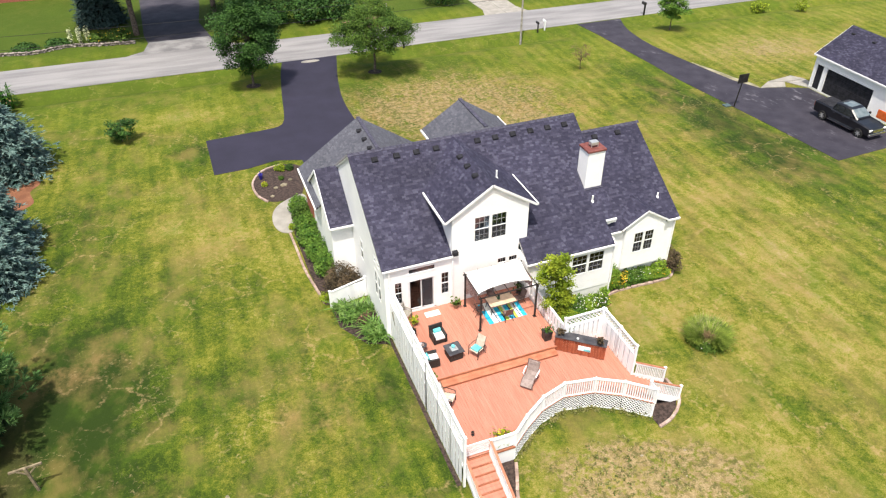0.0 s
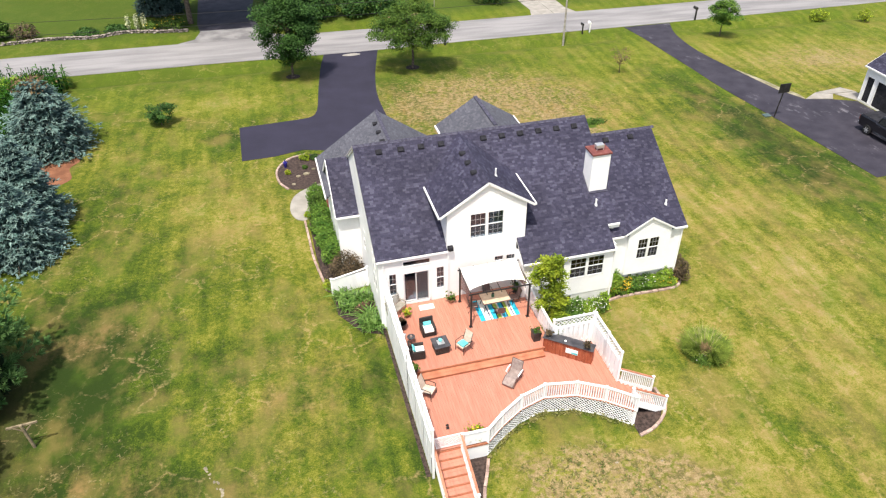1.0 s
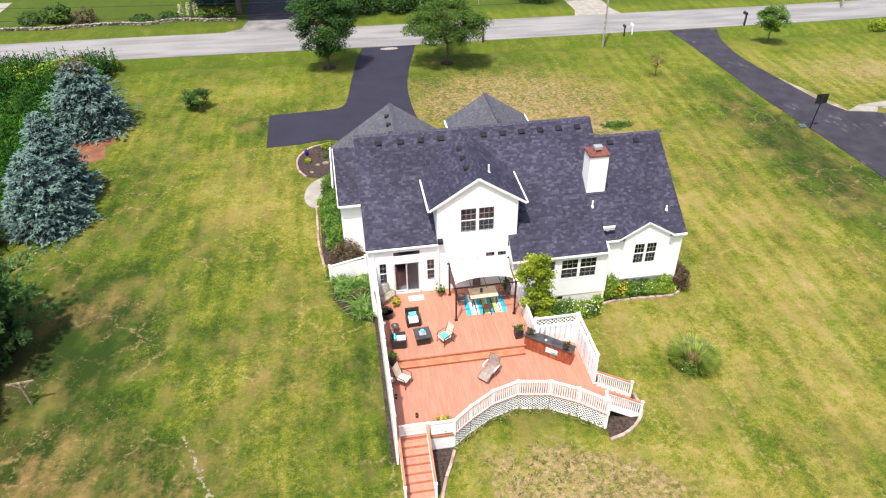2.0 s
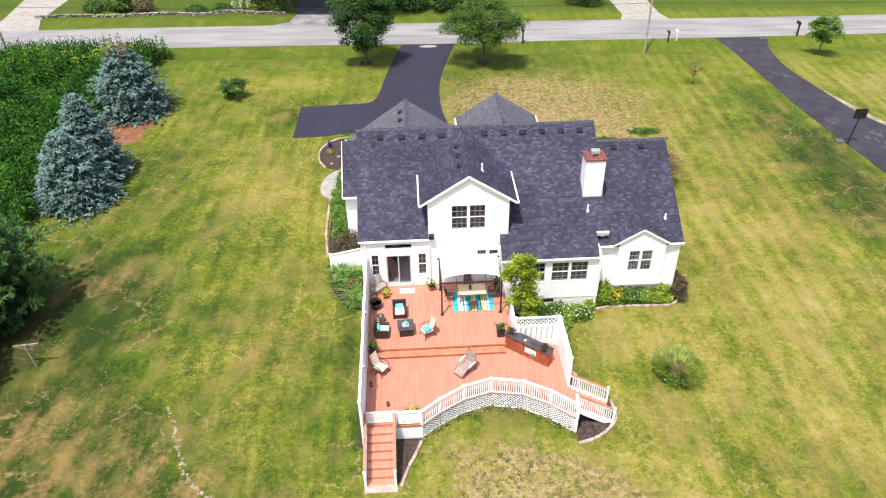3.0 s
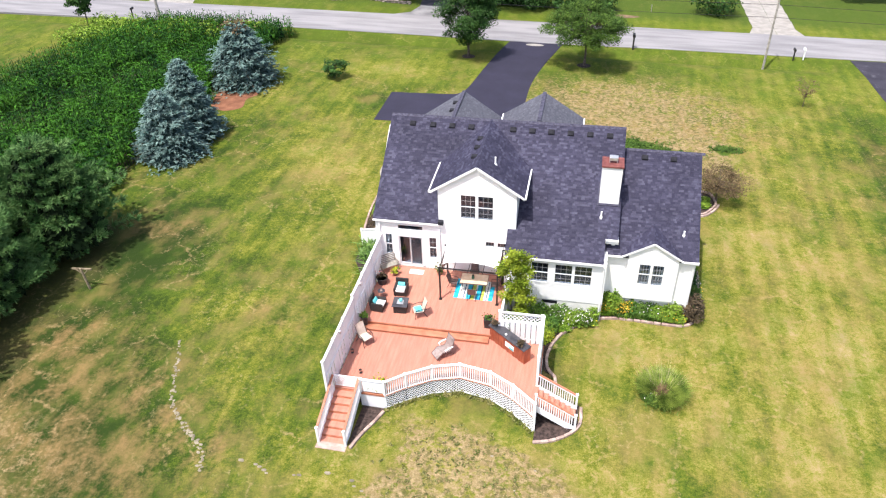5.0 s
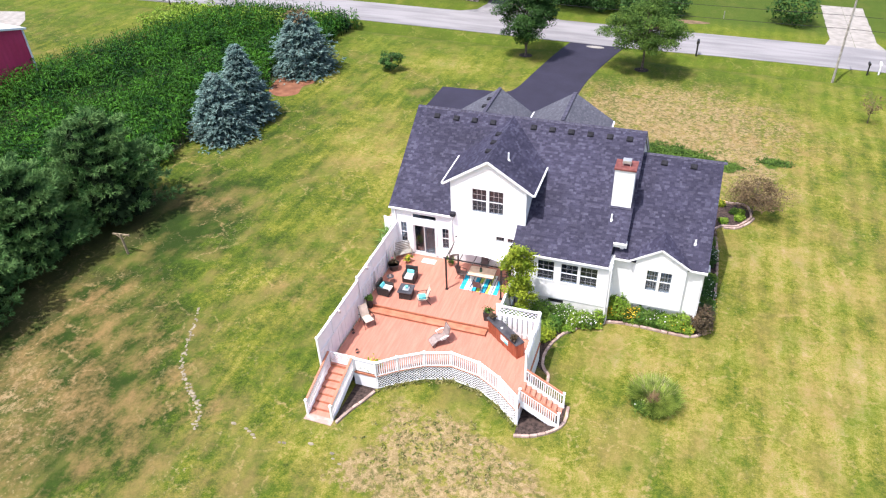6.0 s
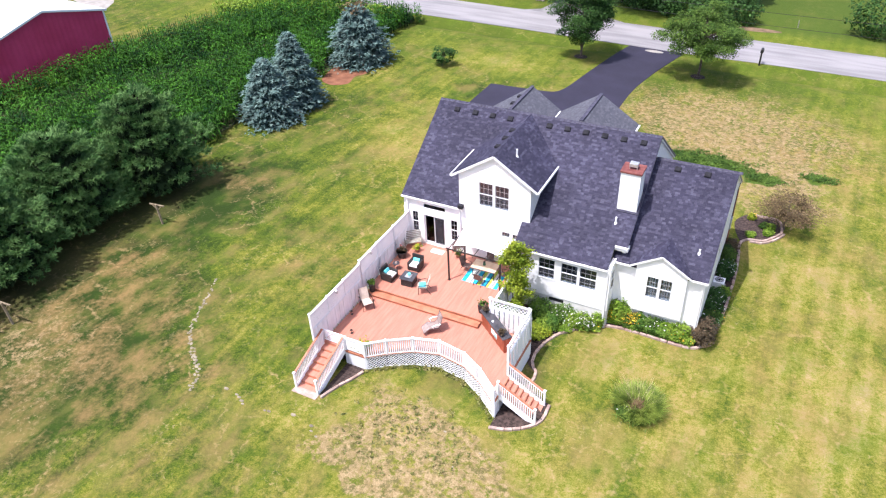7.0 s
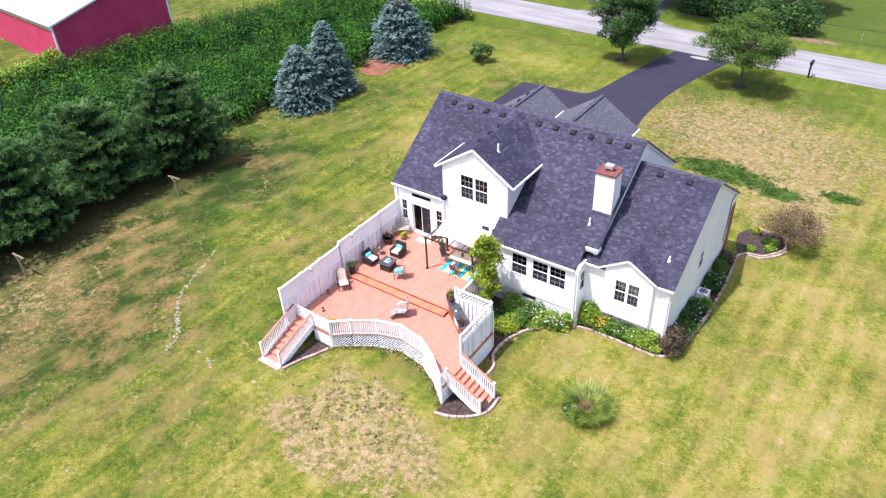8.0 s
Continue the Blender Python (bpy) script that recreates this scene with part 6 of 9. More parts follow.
# chaise longue
def chaise():
    """Faces -y: feet low, knees raised, the back steep."""
    t = thing("chaise_longue", "taupe sling chaise longue with raised back and pale armrests", "lounger")
    line = [(-0.74, 0.16), (-0.36, 0.42), (0.16, 0.33), (0.30, 0.46), (0.50, 1.06)]
    for s in (-1, 1):
        bm = B()
        pipe(bm, [(s * 0.3, *q) for q in line], 0.022)
        part("side_rail", bm, SLING_BROWN, t)
        bm = B()
        pipe(bm, [(s * 0.34, -0.2, 0.56), (s * 0.355, 0.05, 0.63), (s * 0.35, 0.34, 0.62)], 0.034)
        pipe(bm, [(s * 0.34, -0.16, 0.57), (s * 0.31, -0.1, 0.36)], 0.018)
        part("armrest", bm, FENCE_WHITE, t)
        for y0, y1 in ((-0.5, -0.62), (0.2, 0.42)):
            bm = B()
            pipe(bm, [(s * 0.3, y0, 0.33), (s * 0.32, y1, 0.0)], 0.02)
            part("leg", bm, SLING_BROWN, t)
    bm = B()
    for a, b in zip(line, line[1:]):
        beam(bm, (0, *a), (0, *b), 0.55, 0.025)
    part("sling", bm, CHAISE, t)
    for y, z in ((-0.74, 0.16), (0.50, 1.06)):
        bm = B()
        pipe(bm, [(-0.3, y, z), (0.3, y, z)], 0.022)
        part("end_rail", bm, SLING_BROWN, t)
    part("head_pillow", rotp(Matrix.Translation((0, 0.44, 0.94)) @ Matrix.Rotation(1.25, 4, 'X'), sbox(-0.2, 0.2, -0.1, 0.1, -0.03, 0.04, 0.025)), CHAISE, t)
    return t


place(chaise(), 14.75, 25.95, LOW, -47).scale = (1.1, 0.98, 1.1)


# cedar bar set across the corner
def bar():
    t = thing("bar_counter", "red cedar bar counter with dark slate top", "bar")
    L = 2.85
    for i in range(18):
        a = -L / 2 + L * i / 18
        bm = B()
        box(bm, a, a + L / 18 - 0.006, -0.02, 0.0, 0.02 + 0.03 * ((i * 7) % 3), 1.08)
        part("board", bm, CEDAR, t)
    for s in (-1, 1):
        bm = B()
        box(bm, s * L / 2 - 0.02, s * L / 2 + 0.02, 0.0, 0.5, 0.02, 1.08)
        part("side_panel", bm, CEDAR, t)
    part("countertop", sbox(-L / 2 - 0.06, L / 2 + 0.06, -0.12, 0.52, 1.08, 1.13, 0.012), SLATE, t, "dark slate countertop")
    part("sign", sbox(-0.1, 0.62, -0.05, -0.025, 0.42, 0.78, 0.008), CUSHION, t, "white and teal painted sign")
    bm = B()
    box(bm, 0.24, 0.6, -0.056, -0.05, 0.44, 0.58)
    part("sign_patch", bm, TEAL, t)
    return t


place(bar(), 18.28, 26.75, LOW, -39)
bm = B()
tube(bm, (18.2, 26.95, LOW + 1.13), (18.2, 26.95, LOW + 1.18), 0.07, 0.07, 10)
tagged(part("coaster", bm, CUSHION), "small white dish on the bar top", "dish")


rngp = np.random.default_rng(5)


def potted(x, y, z, r, h, tall, leaf, spread, flower=None, square=False, label="dark pot with a leafy plant", n=90, pot=None):
    t = thing("potted_plant", label, "potted plant", (x, y, z), "deck planters")
    bm = B()
    if square:
        box(bm, x - r, x + r, y - r, y + r, z, z + h)
        for v in bm.verts:
            if v.co.z < z + 0.01:
                v.co.x, v.co.y = x + (v.co.x - x) * 0.8, y + (v.co.y - y) * 0.8
        soft(bm, 0.015)
    else:
        tube(bm, (x, y, z), (x, y, z + h), r * 0.75, r, 14)
        tube(bm, (x, y, z + h - 0.05), (x, y, z + h), r * 1.08, r * 1.08, 14)
    part("pot", bm, pot or POT, t)
    C = rngp.normal(size=(n, 3)) * (spread * 0.45, spread * 0.45, tall * 0.28) + (x, y, z + h + tall * 0.45)
    C[:, 2] = np.maximum(C[:, 2], z + h + 0.03)
    roots = np.tile((x, y, z + h - 0.02), (10, 1)) + rngp.normal(size=(10, 3)) * (0.04, 0.04, 0)
    part("leaves", joined("leaves", [leaves(C, 0.12, rngp, 0.6)], leaf), None, t)
    part("stems", joined("stems", [blades(roots, np.full(10, tall * 0.9), 0.25, 0.02, rngp)], leaf), None, t)
    if flower:
        C = rngp.normal(size=(max(8, n // 6), 3)) * (spread * 0.4, spread * 0.4, tall * 0.12) + (x, y, z + h + tall * 0.8)
        for c in C:
            part("flower", joined("flower", [leaves([c], 0.08, rngp, 1.0, long=1.0)], flower), None, t)


potted(9.52, 31.3, UP, 0.36, 0.5, 0.5, LEAF_BRONZE, 0.34, PINK, label="large dark pot with a few pink flowers", n=46)
potted(13.05, 32.85, UP, 0.2, 0.28, 0.4, LEAF_MID, 0.34, label="low clay pot with spreading plant by the wall", n=44, pot=TERRACOTTA)
potted(9.45, 27.45, UP - 0.18, 0.22, 0.66, 0.22, LEAF_MID, 0.26, label="tall dark pot with trailing plant by the fence")
potted(16.95, 28.3, UP, 0.25, 0.66, 0.26, LEAF_MID, 0.3, PINK, True, "tall dark square planter with a few orange-pink flowers", 46)
potted(17.45, 27.62, LOW + 1.13, 0.13, 0.18, 0.2, LEAF_BRONZE, 0.25, None, True, "bronze-leaved pot on the bar end", 60)
potted(19.15, 26.1, LOW + 1.13, 0.13, 0.2, 0.22, LEAF_BRONZE, 0.25, None, True, "dark pot with rusty plant on the bar end", 60)
potted(11.6, 22.75, LOW, 0.16, 0.22, 0.22, LEAF_LIGHT, 0.55, YELLOW, label="low pot of yellow flowers by the rail", n=120)
potted(10.15, 32.3, UP, 0.2, 0.25, 0.3, LEAF_LIGHT, 0.36, YELLOW, label="clay pot of yellow-green foliage before the bench", n=48, pot=TERRACOTTA)
potted(17.3, 32.5, UP, 0.18, 0.35, 0.6, LEAF_MID, 0.4, label="potted plant behind the dining chairs")


def bench():
    t = thing("garden_bench", "weathered grey slatted garden bench in the corner", "bench")
    for i in range(5):
        bm = B()
        box(bm, -0.62, 0.62, -0.22 + 0.1 * i, -0.14 + 0.1 * i, 0.42, 0.445)
        part("seat_slat", bm, BENCH_WOOD, t)
    for i in range(5):
        bm = B()
        box(bm, -0.62, 0.62, 0.29 + 0.022 * i, 0.31 + 0.022 * i, 0.50 + 0.125 * i, 0.565 + 0.125 * i)
        part("back_slat", bm, BENCH_WOOD, t)
    for s in (-1, 1):
        bm = B()
        box(bm, s * 0.6 - 0.03, s * 0.6 + 0.03, -0.2, -0.14, 0, 0.62)
        part("front_leg", bm, BENCH_WOOD, t)
        bm = B()
        beam(bm, (s * 0.6, 0.24, 0), (s * 0.6, 0.42, 1.05), 0.06, 0.05)
        part("rear_leg", bm, BENCH_WOOD, t)
        bm = B()
        beam(bm, (s * 0.6, -0.22, 0.63), (s * 0.6, 0.32, 0.63), 0.06, 0.035)
        part("arm", bm, BENCH_WOOD, t)
    return t


place(bench(), 9.62, 32.72, UP, 40)
t = thing("side_table", "small dark metal side table with an ornament", "table")
bm = B()
tube(bm, (0, 0, 0.48), (0, 0, 0.505), 0.24, 0.24, 14)
part("tabletop", bm, SLATE, t)
for a in (0.3, 2.4, 4.5):
    bm = B()
    pipe(bm, [(0.2 * math.cos(a), 0.2 * math.sin(a), 0.48), (0.24 * math.cos(a), 0.24 * math.sin(a), 0)], 0.012)
    part("leg", bm, BLACK, t)
place(t, 9.85, 29.95, UP)
bm = B()
tube(bm, (9.85, 29.95, UP + 0.505), (9.85, 29.95, UP + 0.62), 0.09, 0.04, 10)
tagged(part("ornament", bm, STONE), "small stone ornament on the side table", "ornament")
for x, y in ((10.3, 23.6), (9.35, 25.1)):
    bm = sbox(x - 0.07, x + 0.07, y - 0.07, y + 0.07, LOW + 0.002, LOW + 0.02, 0.004)
    l = tagged(part("floor_lantern", bm, BLACK), "small black lantern standing on the deck", "lantern")
    bm = B()
    for a in (-0.06, 0.06):
        for b in (-0.06, 0.06):
            beam(bm, (x + a, y + b, LOW + 0.02), (x + a, y + b, LOW + 0.26), 0.012, 0.012, (0, 1, 0))
    part("cage", bm, BLACK, l)
    bm = B()
    tube(bm, (x, y, LOW + 0.26), (x, y, LOW + 0.34), 0.1, 0.02, 4)
    part("lid", bm, BLACK, l)
for y, z in ((24.2, 3.2), (28.2, 3.45)):
    bm = B()
    tube(bm, (9.16, y, z), (9.16, y, z + 0.22), 0.06, 0.08, 8)
    tube(bm, (9.12, y, z + 0.22), (9.12, y, z + 0.25), 0.1, 0.04, 8)
    tagged(part("wall_lantern", bm, STEEL), "grey lantern hung on the white fence", "lantern")


# ---- trees and planting ----
def limb(bm, p0, p1, r0, r1, seg=7):
    tube(bm, p0, p1, r0, r1, seg, False)


def broadleaf(name, label, x, y, h, w, leaf, seed, trunk=0.16, bare=0.18, clumps=110, per=62, size=0.24, oval=1.0, low=0.0, clump=0.085, dome=0.0, category="tree", group=""):
    """Tapered trunk, forking limbs, and a crown of leaf clumps around the limb ends with gaps between."""
    rng = np.random.default_rng(seed)
    z = gz(x, y)
    t = thing(name, label, category, (x, y, z), group)
    bm = B()
    top = Vector((x + rng.normal() * 0.2, y + rng.normal() * 0.2, z + h * 0.8))
    knees = [Vector((x, y, z - 0.1)), Vector((x + rng.normal() * 0.05, y, z + h * bare)), Vector((x, y + rng.normal() * 0.1, z + h * 0.5)), top]
    for k in range(3):
        limb(bm, knees[k], knees[k + 1], trunk * (1 - 0.3 * k), trunk * (0.7 - 0.3 * k) + 0.01)
    cen = []
    zc, hz = z + h * (bare + 1) / 2 - h * low, h * (1 - bare) / 2 * 0.95
    tries = 0
    while len(cen) < clumps and tries < 5000:
        tries += 1
        v = rng.normal(size=3)
        v /= np.linalg.norm(v)
        a = math.atan2(v[1], v[0])
        wob = 1 + 0.16 * math.sin(3 * a + seed) + 0.12 * math.sin(5 * v[2] + 2 * a + seed * 2)
        r = rng.uniform(0.25, 1.0) ** 0.45 * wob * 0.8
        prof = 1.0 if oval >= 1 else (1 - (1 - oval) * max(0, v[2]))
        if v[2] < 0 and dome:
            v[2] *= 1 - dome
        cen.append((x + v[0] * r * w / 2 * prof, y + v[1] * r * w / 2 * prof, zc + (v[2] - dome * 0.35) * r * hz))
    for i, c in enumerate(cen):
        if i % 3 == 0:
            c = Vector(c)
            u = min(max((c.z - z) / (h * 0.8) - 0.22, bare), 0.9)
            start = knees[1].lerp(knees[3], max(0.0, (u - bare) / (1 - bare)))
            mid = start.lerp(c, 0.5) + Vector((0, 0, 0.12 * h * 0.3))
            limb(bm, start, mid, 0.05 * h / 8, 0.03 * h / 8, 5)
            limb(bm, mid, c, 0.03 * h / 8, 0.008, 4)
    part("trunk", bm, BARK, t, smooth=True)
    C = np.asarray(cen)
    s = w * clump + 0.12
    D = rng.normal(size=(len(C) * per, 3))
    D *= (rng.uniform(0.15, 1.0, len(D)) ** 0.5 / np.linalg.norm(D, axis=1))[:, None]
    sizes = np.repeat(rng.uniform(0.65, 1.25, len(C)), per)[:, None]
    P = np.repeat(C, per, 0) + D * sizes * (1.35 * s, 1.35 * s, 0.7 * s)
    out = (P - (x, y, zc)) * 0.6 / max(w / 2, 0.1)
    part("crown", joined("crown", [leaves(P, size, rng, 0.5, out)], leaf), None, t)
    return t


def lobed_sapling(x, y):
    """A slim young maple: a few upright stems, each with its own loose lobe of leaves."""
    rng = np.random.default_rng(8)
    z = gz(x, y)
    t = thing("maple_sapling", "slim yellow-green maple sapling beside the pergola", "tree", (x, y, z))
    bm = B()
    C = []
    for dx, dy, zc, rx, rz, k in ((0.05, 0.1, 5.6, 0.7, 0.7, 24), (-0.42, 0.2, 4.75, 0.6, 0.5, 15), (0.5, -0.1, 4.6, 0.6, 0.55, 15), (0.05, -0.25, 3.75, 0.5, 0.4, 10), (-0.5, -0.35, 3.05, 0.36, 0.4, 7), (0.55, -0.4, 3.1, 0.5, 0.5, 11), (0.3, -0.85, 2.35, 0.42, 0.4, 8)):
        tip = Vector((x + dx, y + dy, z + zc))
        root = Vector((x + dx * 0.15, y + dy * 0.15, z - 0.1))
        mid = root.lerp(tip, 0.55) + Vector((dx * 0.15, dy * 0.15, 0))
        limb(bm, root, mid, 0.055, 0.035, 6)
        limb(bm, mid, tip, 0.035, 0.012, 6)
        for i in range(k):
            v = rng.normal(size=3)
            v /= np.linalg.norm(v)
            c = Vector((tip.x + v[0] * rx * rng.uniform(0.5, 1.1), tip.y + v[1] * rx * rng.uniform(0.5, 1.1), tip.z + v[2] * rz * rng.uniform(0.5, 1.1)))
            if i % 2 == 0:
                limb(bm, tip, c, 0.012, 0.005, 4)
            C.append(c)
    part("trunk", bm, BARK, t, smooth=True)
    per = 88
    C = np.repeat(np.asarray([tuple(c) for c in C]), per, 0)
    D = rng.normal(size=C.shape) * (0.17, 0.17, 0.11)
    part("crown", joined("crown", [leaves(C + D, 0.095, rng, 0.7)], LEAF_LIGHT), None, t)


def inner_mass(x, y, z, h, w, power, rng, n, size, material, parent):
    """Old needles close to the trunk, which close the crown; the shade inside is put into their dark colour."""
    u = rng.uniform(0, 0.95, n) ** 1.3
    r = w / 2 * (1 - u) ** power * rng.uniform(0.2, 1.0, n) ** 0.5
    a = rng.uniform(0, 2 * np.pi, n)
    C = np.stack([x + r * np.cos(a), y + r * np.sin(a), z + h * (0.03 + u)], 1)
    part("inner_needles", joined("inner_needles", [leaves(C, size, rng, 0.1, np.stack([np.cos(a), np.sin(a), 0 * a], 1) * 0.7, 1.6)], material), None, parent, "inner needles, dark with the shade inside the crown")


def conifer(name, label, x, y, h, w, needles, seed, levels=26, per=17, tuft=0.28, droop=0.25, rough=0.12, group="", tufts=9, wide=0.16, fans=3, blunt=0.70):
    """Whorls of branches on a straight trunk, each branch a spray of needle tufts; outline uneven."""
    rng = np.random.default_rng(seed)
    z = gz(x, y)
    t = thing(name, label, "tree", (x, y, z), group)
    bm = B()
    limb(bm, (x, y, z - 0.1), (x, y, z + h * 0.95), 0.05 * h / 3 + 0.05, 0.02, 8)
    P, out = [], []
    for k in range(levels):
        u = (k + rng.uniform(-0.3, 0.3)) / levels
        u = min(max(u, 0.0), 0.985)
        zz = z + h * (0.03 + 0.95 * u)
        prof = (1 - u) ** blunt * (1 if u > 0.1 else 0.86 + 1.4 * u)
        R = w / 2 * prof
        n = max(5, int(per * (0.3 + prof)))
        for i in range(n):
            a = 2 * math.pi * (i + rng.uniform(-0.4, 0.4)) / n + k * 1.1
            L = R * (1 + rng.normal() * rough) + 0.06
            if L < 0.1:
                continue
            tip = Vector((x + L * math.cos(a), y + L * math.sin(a), zz - droop * L * (0.9 - u) + rng.normal() * 0.05 * h / 8))
            if i % 2 == 0:
                limb(bm, (x, y, zz + 0.05), tip, 0.03, 0.008, 4)
            m = max(3, int(tufts * min(1, L / 1.3)))
            for q in range(m):
                s = 0.28 + 0.72 * (q + rng.uniform(0, 0.9)) / m
                side = rng.normal() * 0.13 * L * s + rng.normal() * 0.04
                P.append((x + L * s * math.cos(a) - side * math.sin(a), y + L * s * math.sin(a) + side * math.cos(a), zz + (tip.z - zz) * s ** 1.3 + rng.normal() * 0.05))
                out.append((math.cos(a) * 0.7, math.sin(a) * 0.7, 0.4))
    part("trunk", bm, BARK, t)
    P, out = np.asarray(P), np.asarray(out)
    sets = []
    ang = np.arctan2(out[:, 1], out[:, 0])
    for k in range(fans):
        # flat sprays: tufts fan out to both sides of the branch, their faces turned to the sky
        b = ang + rng.normal(size=len(P)) * 0.75
        d = np.stack([np.cos(b), np.sin(b), -0.1 + rng.normal(size=len(P)) * 0.25], 1)
        d /= np.linalg.norm(d, axis=1)[:, None]
        side = np.cross(d, np.array([0, 0, 1.0]) + rng.normal(size=d.shape) * 0.35)
        side /= np.linalg.norm(side, axis=1)[:, None]
        s = (tuft * rng.uniform(0.7, 1.3, len(P)))[:, None]
        Q = P + rng.normal(size=P.shape) * 0.04
        V = np.stack([Q - d * s * 0.35 - side * s * wide, Q - d * s * 0.35 + side * s * wide, Q + d * s * 0.8 + side * s * wide * 0.4, Q + d * s * 0.8 - side * s * wide * 0.4], 1)
        sets.append((V.reshape(-1, 3), np.arange(4 * len(Q)).reshape(-1, 4)))
    part("needles", joined("needles", sets, needles), None, t)
    # inner needles in the darker tone paint the shade within the crown
    inner_mass(x, y, z, h * 0.93, w * 0.82, blunt, rng, int(260 * h), 0.42, SPRUCE_SHADE, t)
    return t


conifer("blue_spruce", "broad blue spruce at the field edge", -14.9, 48.0, 6.5, 5.9, SPRUCE, 11, 24, 20, 0.34, droop=0.12, rough=0.16, group="blue spruces", tufts=15, wide=0.15, fans=4, blunt=0.66)
conifer("blue_spruce", "taller blue spruce crowding its neighbour", -14.7, 51.9, 7.9, 5.4, SPRUCE, 12, 28, 20, 0.34, droop=0.12, rough=0.16, group="blue spruces", tufts=15, wide=0.15, fans=4, blunt=0.66)
browned = conifer("blue_spruce", "blue spruce with browned top beside bare clay", -15.6, 65.4, 6.7, 7.2, SPRUCE, 13, 24, 21, 0.36, droop=0.14, rough=0.2, group="blue spruces", tufts=15, wide=0.15, fans=4, blunt=0.52)
rng_tip = np.random.default_rng(19)
tip_at = rng_tip.normal(size=(170, 3)) * (0.75, 0.75, 0.22) + (-15.6, 65.4, gz(-15.6, 65.4) + 6.35)
tagged(part("browned_tip", joined("browned_tip", [leaves(tip_at, 0.2, rng_tip, 0.3, None, 1.8)], WISPY), None, browned, "dead brown twigs at the top"), kind="stuff")


def pine(x, y, h, w, seed):
    """A white pine: upswept branches that carry puffs of long needles, with dark gaps between the puffs."""
    rng = np.random.default_rng(seed)
    z = gz(x, y)
    t = thing("white_pine", "soft-needled white pine with dense rounded crown", "tree", (x, y, z), "pine row")
    bm = B()
    limb(bm, (x, y, z - 0.1), (x, y, z + h * 0.95), 0.2, 0.02, 8)
    C, O, rad = [], [], []
    levels = 13
    for k in range(levels):
        u = min(max((k + rng.uniform(-0.3, 0.3)) / levels, 0.0), 0.98)
        zz = z + 1.0 + h * 0.84 * u
        R = w / 2 * (1 - u) ** 0.55 * (0.84 + 0.75 * u if u < 0.25 else 1.03)
        n = 6 + int(7 * R / (w / 2))
        for i in range(n):
            a = 2 * math.pi * (i + rng.uniform(-0.45, 0.45)) / n + k * 1.3
            if rng.uniform() < 0.2:
                continue
            L = R * (1 + rng.normal() * 0.17) + 0.1
            rise = (0.02 + 0.33 * u) * L + rng.normal() * 0.1
            ca, sa = math.cos(a), math.sin(a)
            limb(bm, (x, y, zz - 0.1), (x + L * 0.9 * ca, y + L * 0.9 * sa, zz + rise * 0.8), 0.035, 0.01, 4)
            # a flat spray: side twigs spread from the branch and turn up at their tips
            for s in (0.55, 0.68, 0.80, 0.91, 1.02) if L > 1.0 else (0.6, 0.95):
                for q in (-1, 0, 1):
                    side = q * (0.07 + 0.3 * (1.1 - s)) * L * rng.uniform(0.6, 1.3) + rng.normal() * 0.06
                    back = s * L - abs(side) * 0.25
                    C.append((x + back * ca - side * sa, y + back * sa + side * ca, zz + rise * s ** 1.5 + rng.uniform(-0.05, 0.14)))
                    O.append((ca - q * 0.7 * sa, sa + q * 0.7 * ca, 0.55))
                    rad.append(rng.uniform(0.26, 0.46))
    part("trunk", bm, BARK, t)
    per = 44
    C, O, rad = np.repeat(np.asarray(C), per, 0), np.repeat(np.asarray(O), per, 0), np.repeat(np.asarray(rad), per)[:, None]
    d = rng.normal(size=C.shape) * 0.5 + O * (1.0, 1.0, 0.8)
    d /= np.linalg.norm(d, axis=1)[:, None]
    side = np.cross(d, rng.normal(size=C.shape))
    side /= np.linalg.norm(side, axis=1)[:, None]
    q0, q1 = C - d * rad * 0.25, C + d * rad * rng.uniform(0.7, 1.35, len(C))[:, None]
    V = np.stack([q0 - side * 0.03, q0 + side * 0.03, q1 + side * 0.012, q1 - side * 0.012], 1).reshape(-1, 3)
    part("needles", quads_mesh("needles", V, np.arange(len(V)).reshape(-1, 4), PINE), None, t)
    # shaded inside of the crown, painted by near-black needles
    inner_mass(x, y, z + 0.7, h * 0.84, w * 0.74, 0.5, rng, int(420 * h), 0.5, PINE_SHADE, t)


for i, (px, py, ph, pw) in enumerate(((-15.4, 33.0, 8.8, 8.6), (-16.7, 26.0, 7.8, 8.3), (-15.9, 19.0, 7.2, 8.4), (-15.6, 11.5, 7.6, 8.4), (-15.8, 4.0, 8.0, 8.2))):
    pine(px, py, ph, pw, 30 + i)
broadleaf("shade_tree", "dense dark green roadside tree", 7.2, 77.9, 11.5, 8.2, LEAF_DARK, 3, 0.2, 0.03, 150, 260, 0.12, 0.55, group="roadside trees")
broadleaf("shade_tree", "spreading green roadside tree with open limbs", 20.8, 77.4, 8.8, 10.2, LEAF_MID, 4, 0.17, 0.15, 130, 250, 0.115, clump=0.062, dome=0.3, group="roadside trees")
broadleaf("young_tree", "young green tree on the neighbour's lawn", 61.6, 78.6, 5.2, 4.4, LEAF_HEDGE, 5, 0.08, 0.2, 60, 150, 0.115)
broadleaf("shrub", "open round shrub alone on the lawn", -6.2, 68.4, 2.6, 2.9, LEAF_DARK, 6, 0.05, 0.02, 44, 60, 0.12, category="shrub")
broadleaf("sapling", "thin sapling with sparse leaves on the front lawn", 43.2, 70.0, 3.4, 2.8, WISPY, 7, 0.04, 0.2, 24, 22, 0.09)
lobed_sapling(18.35, 30.2)
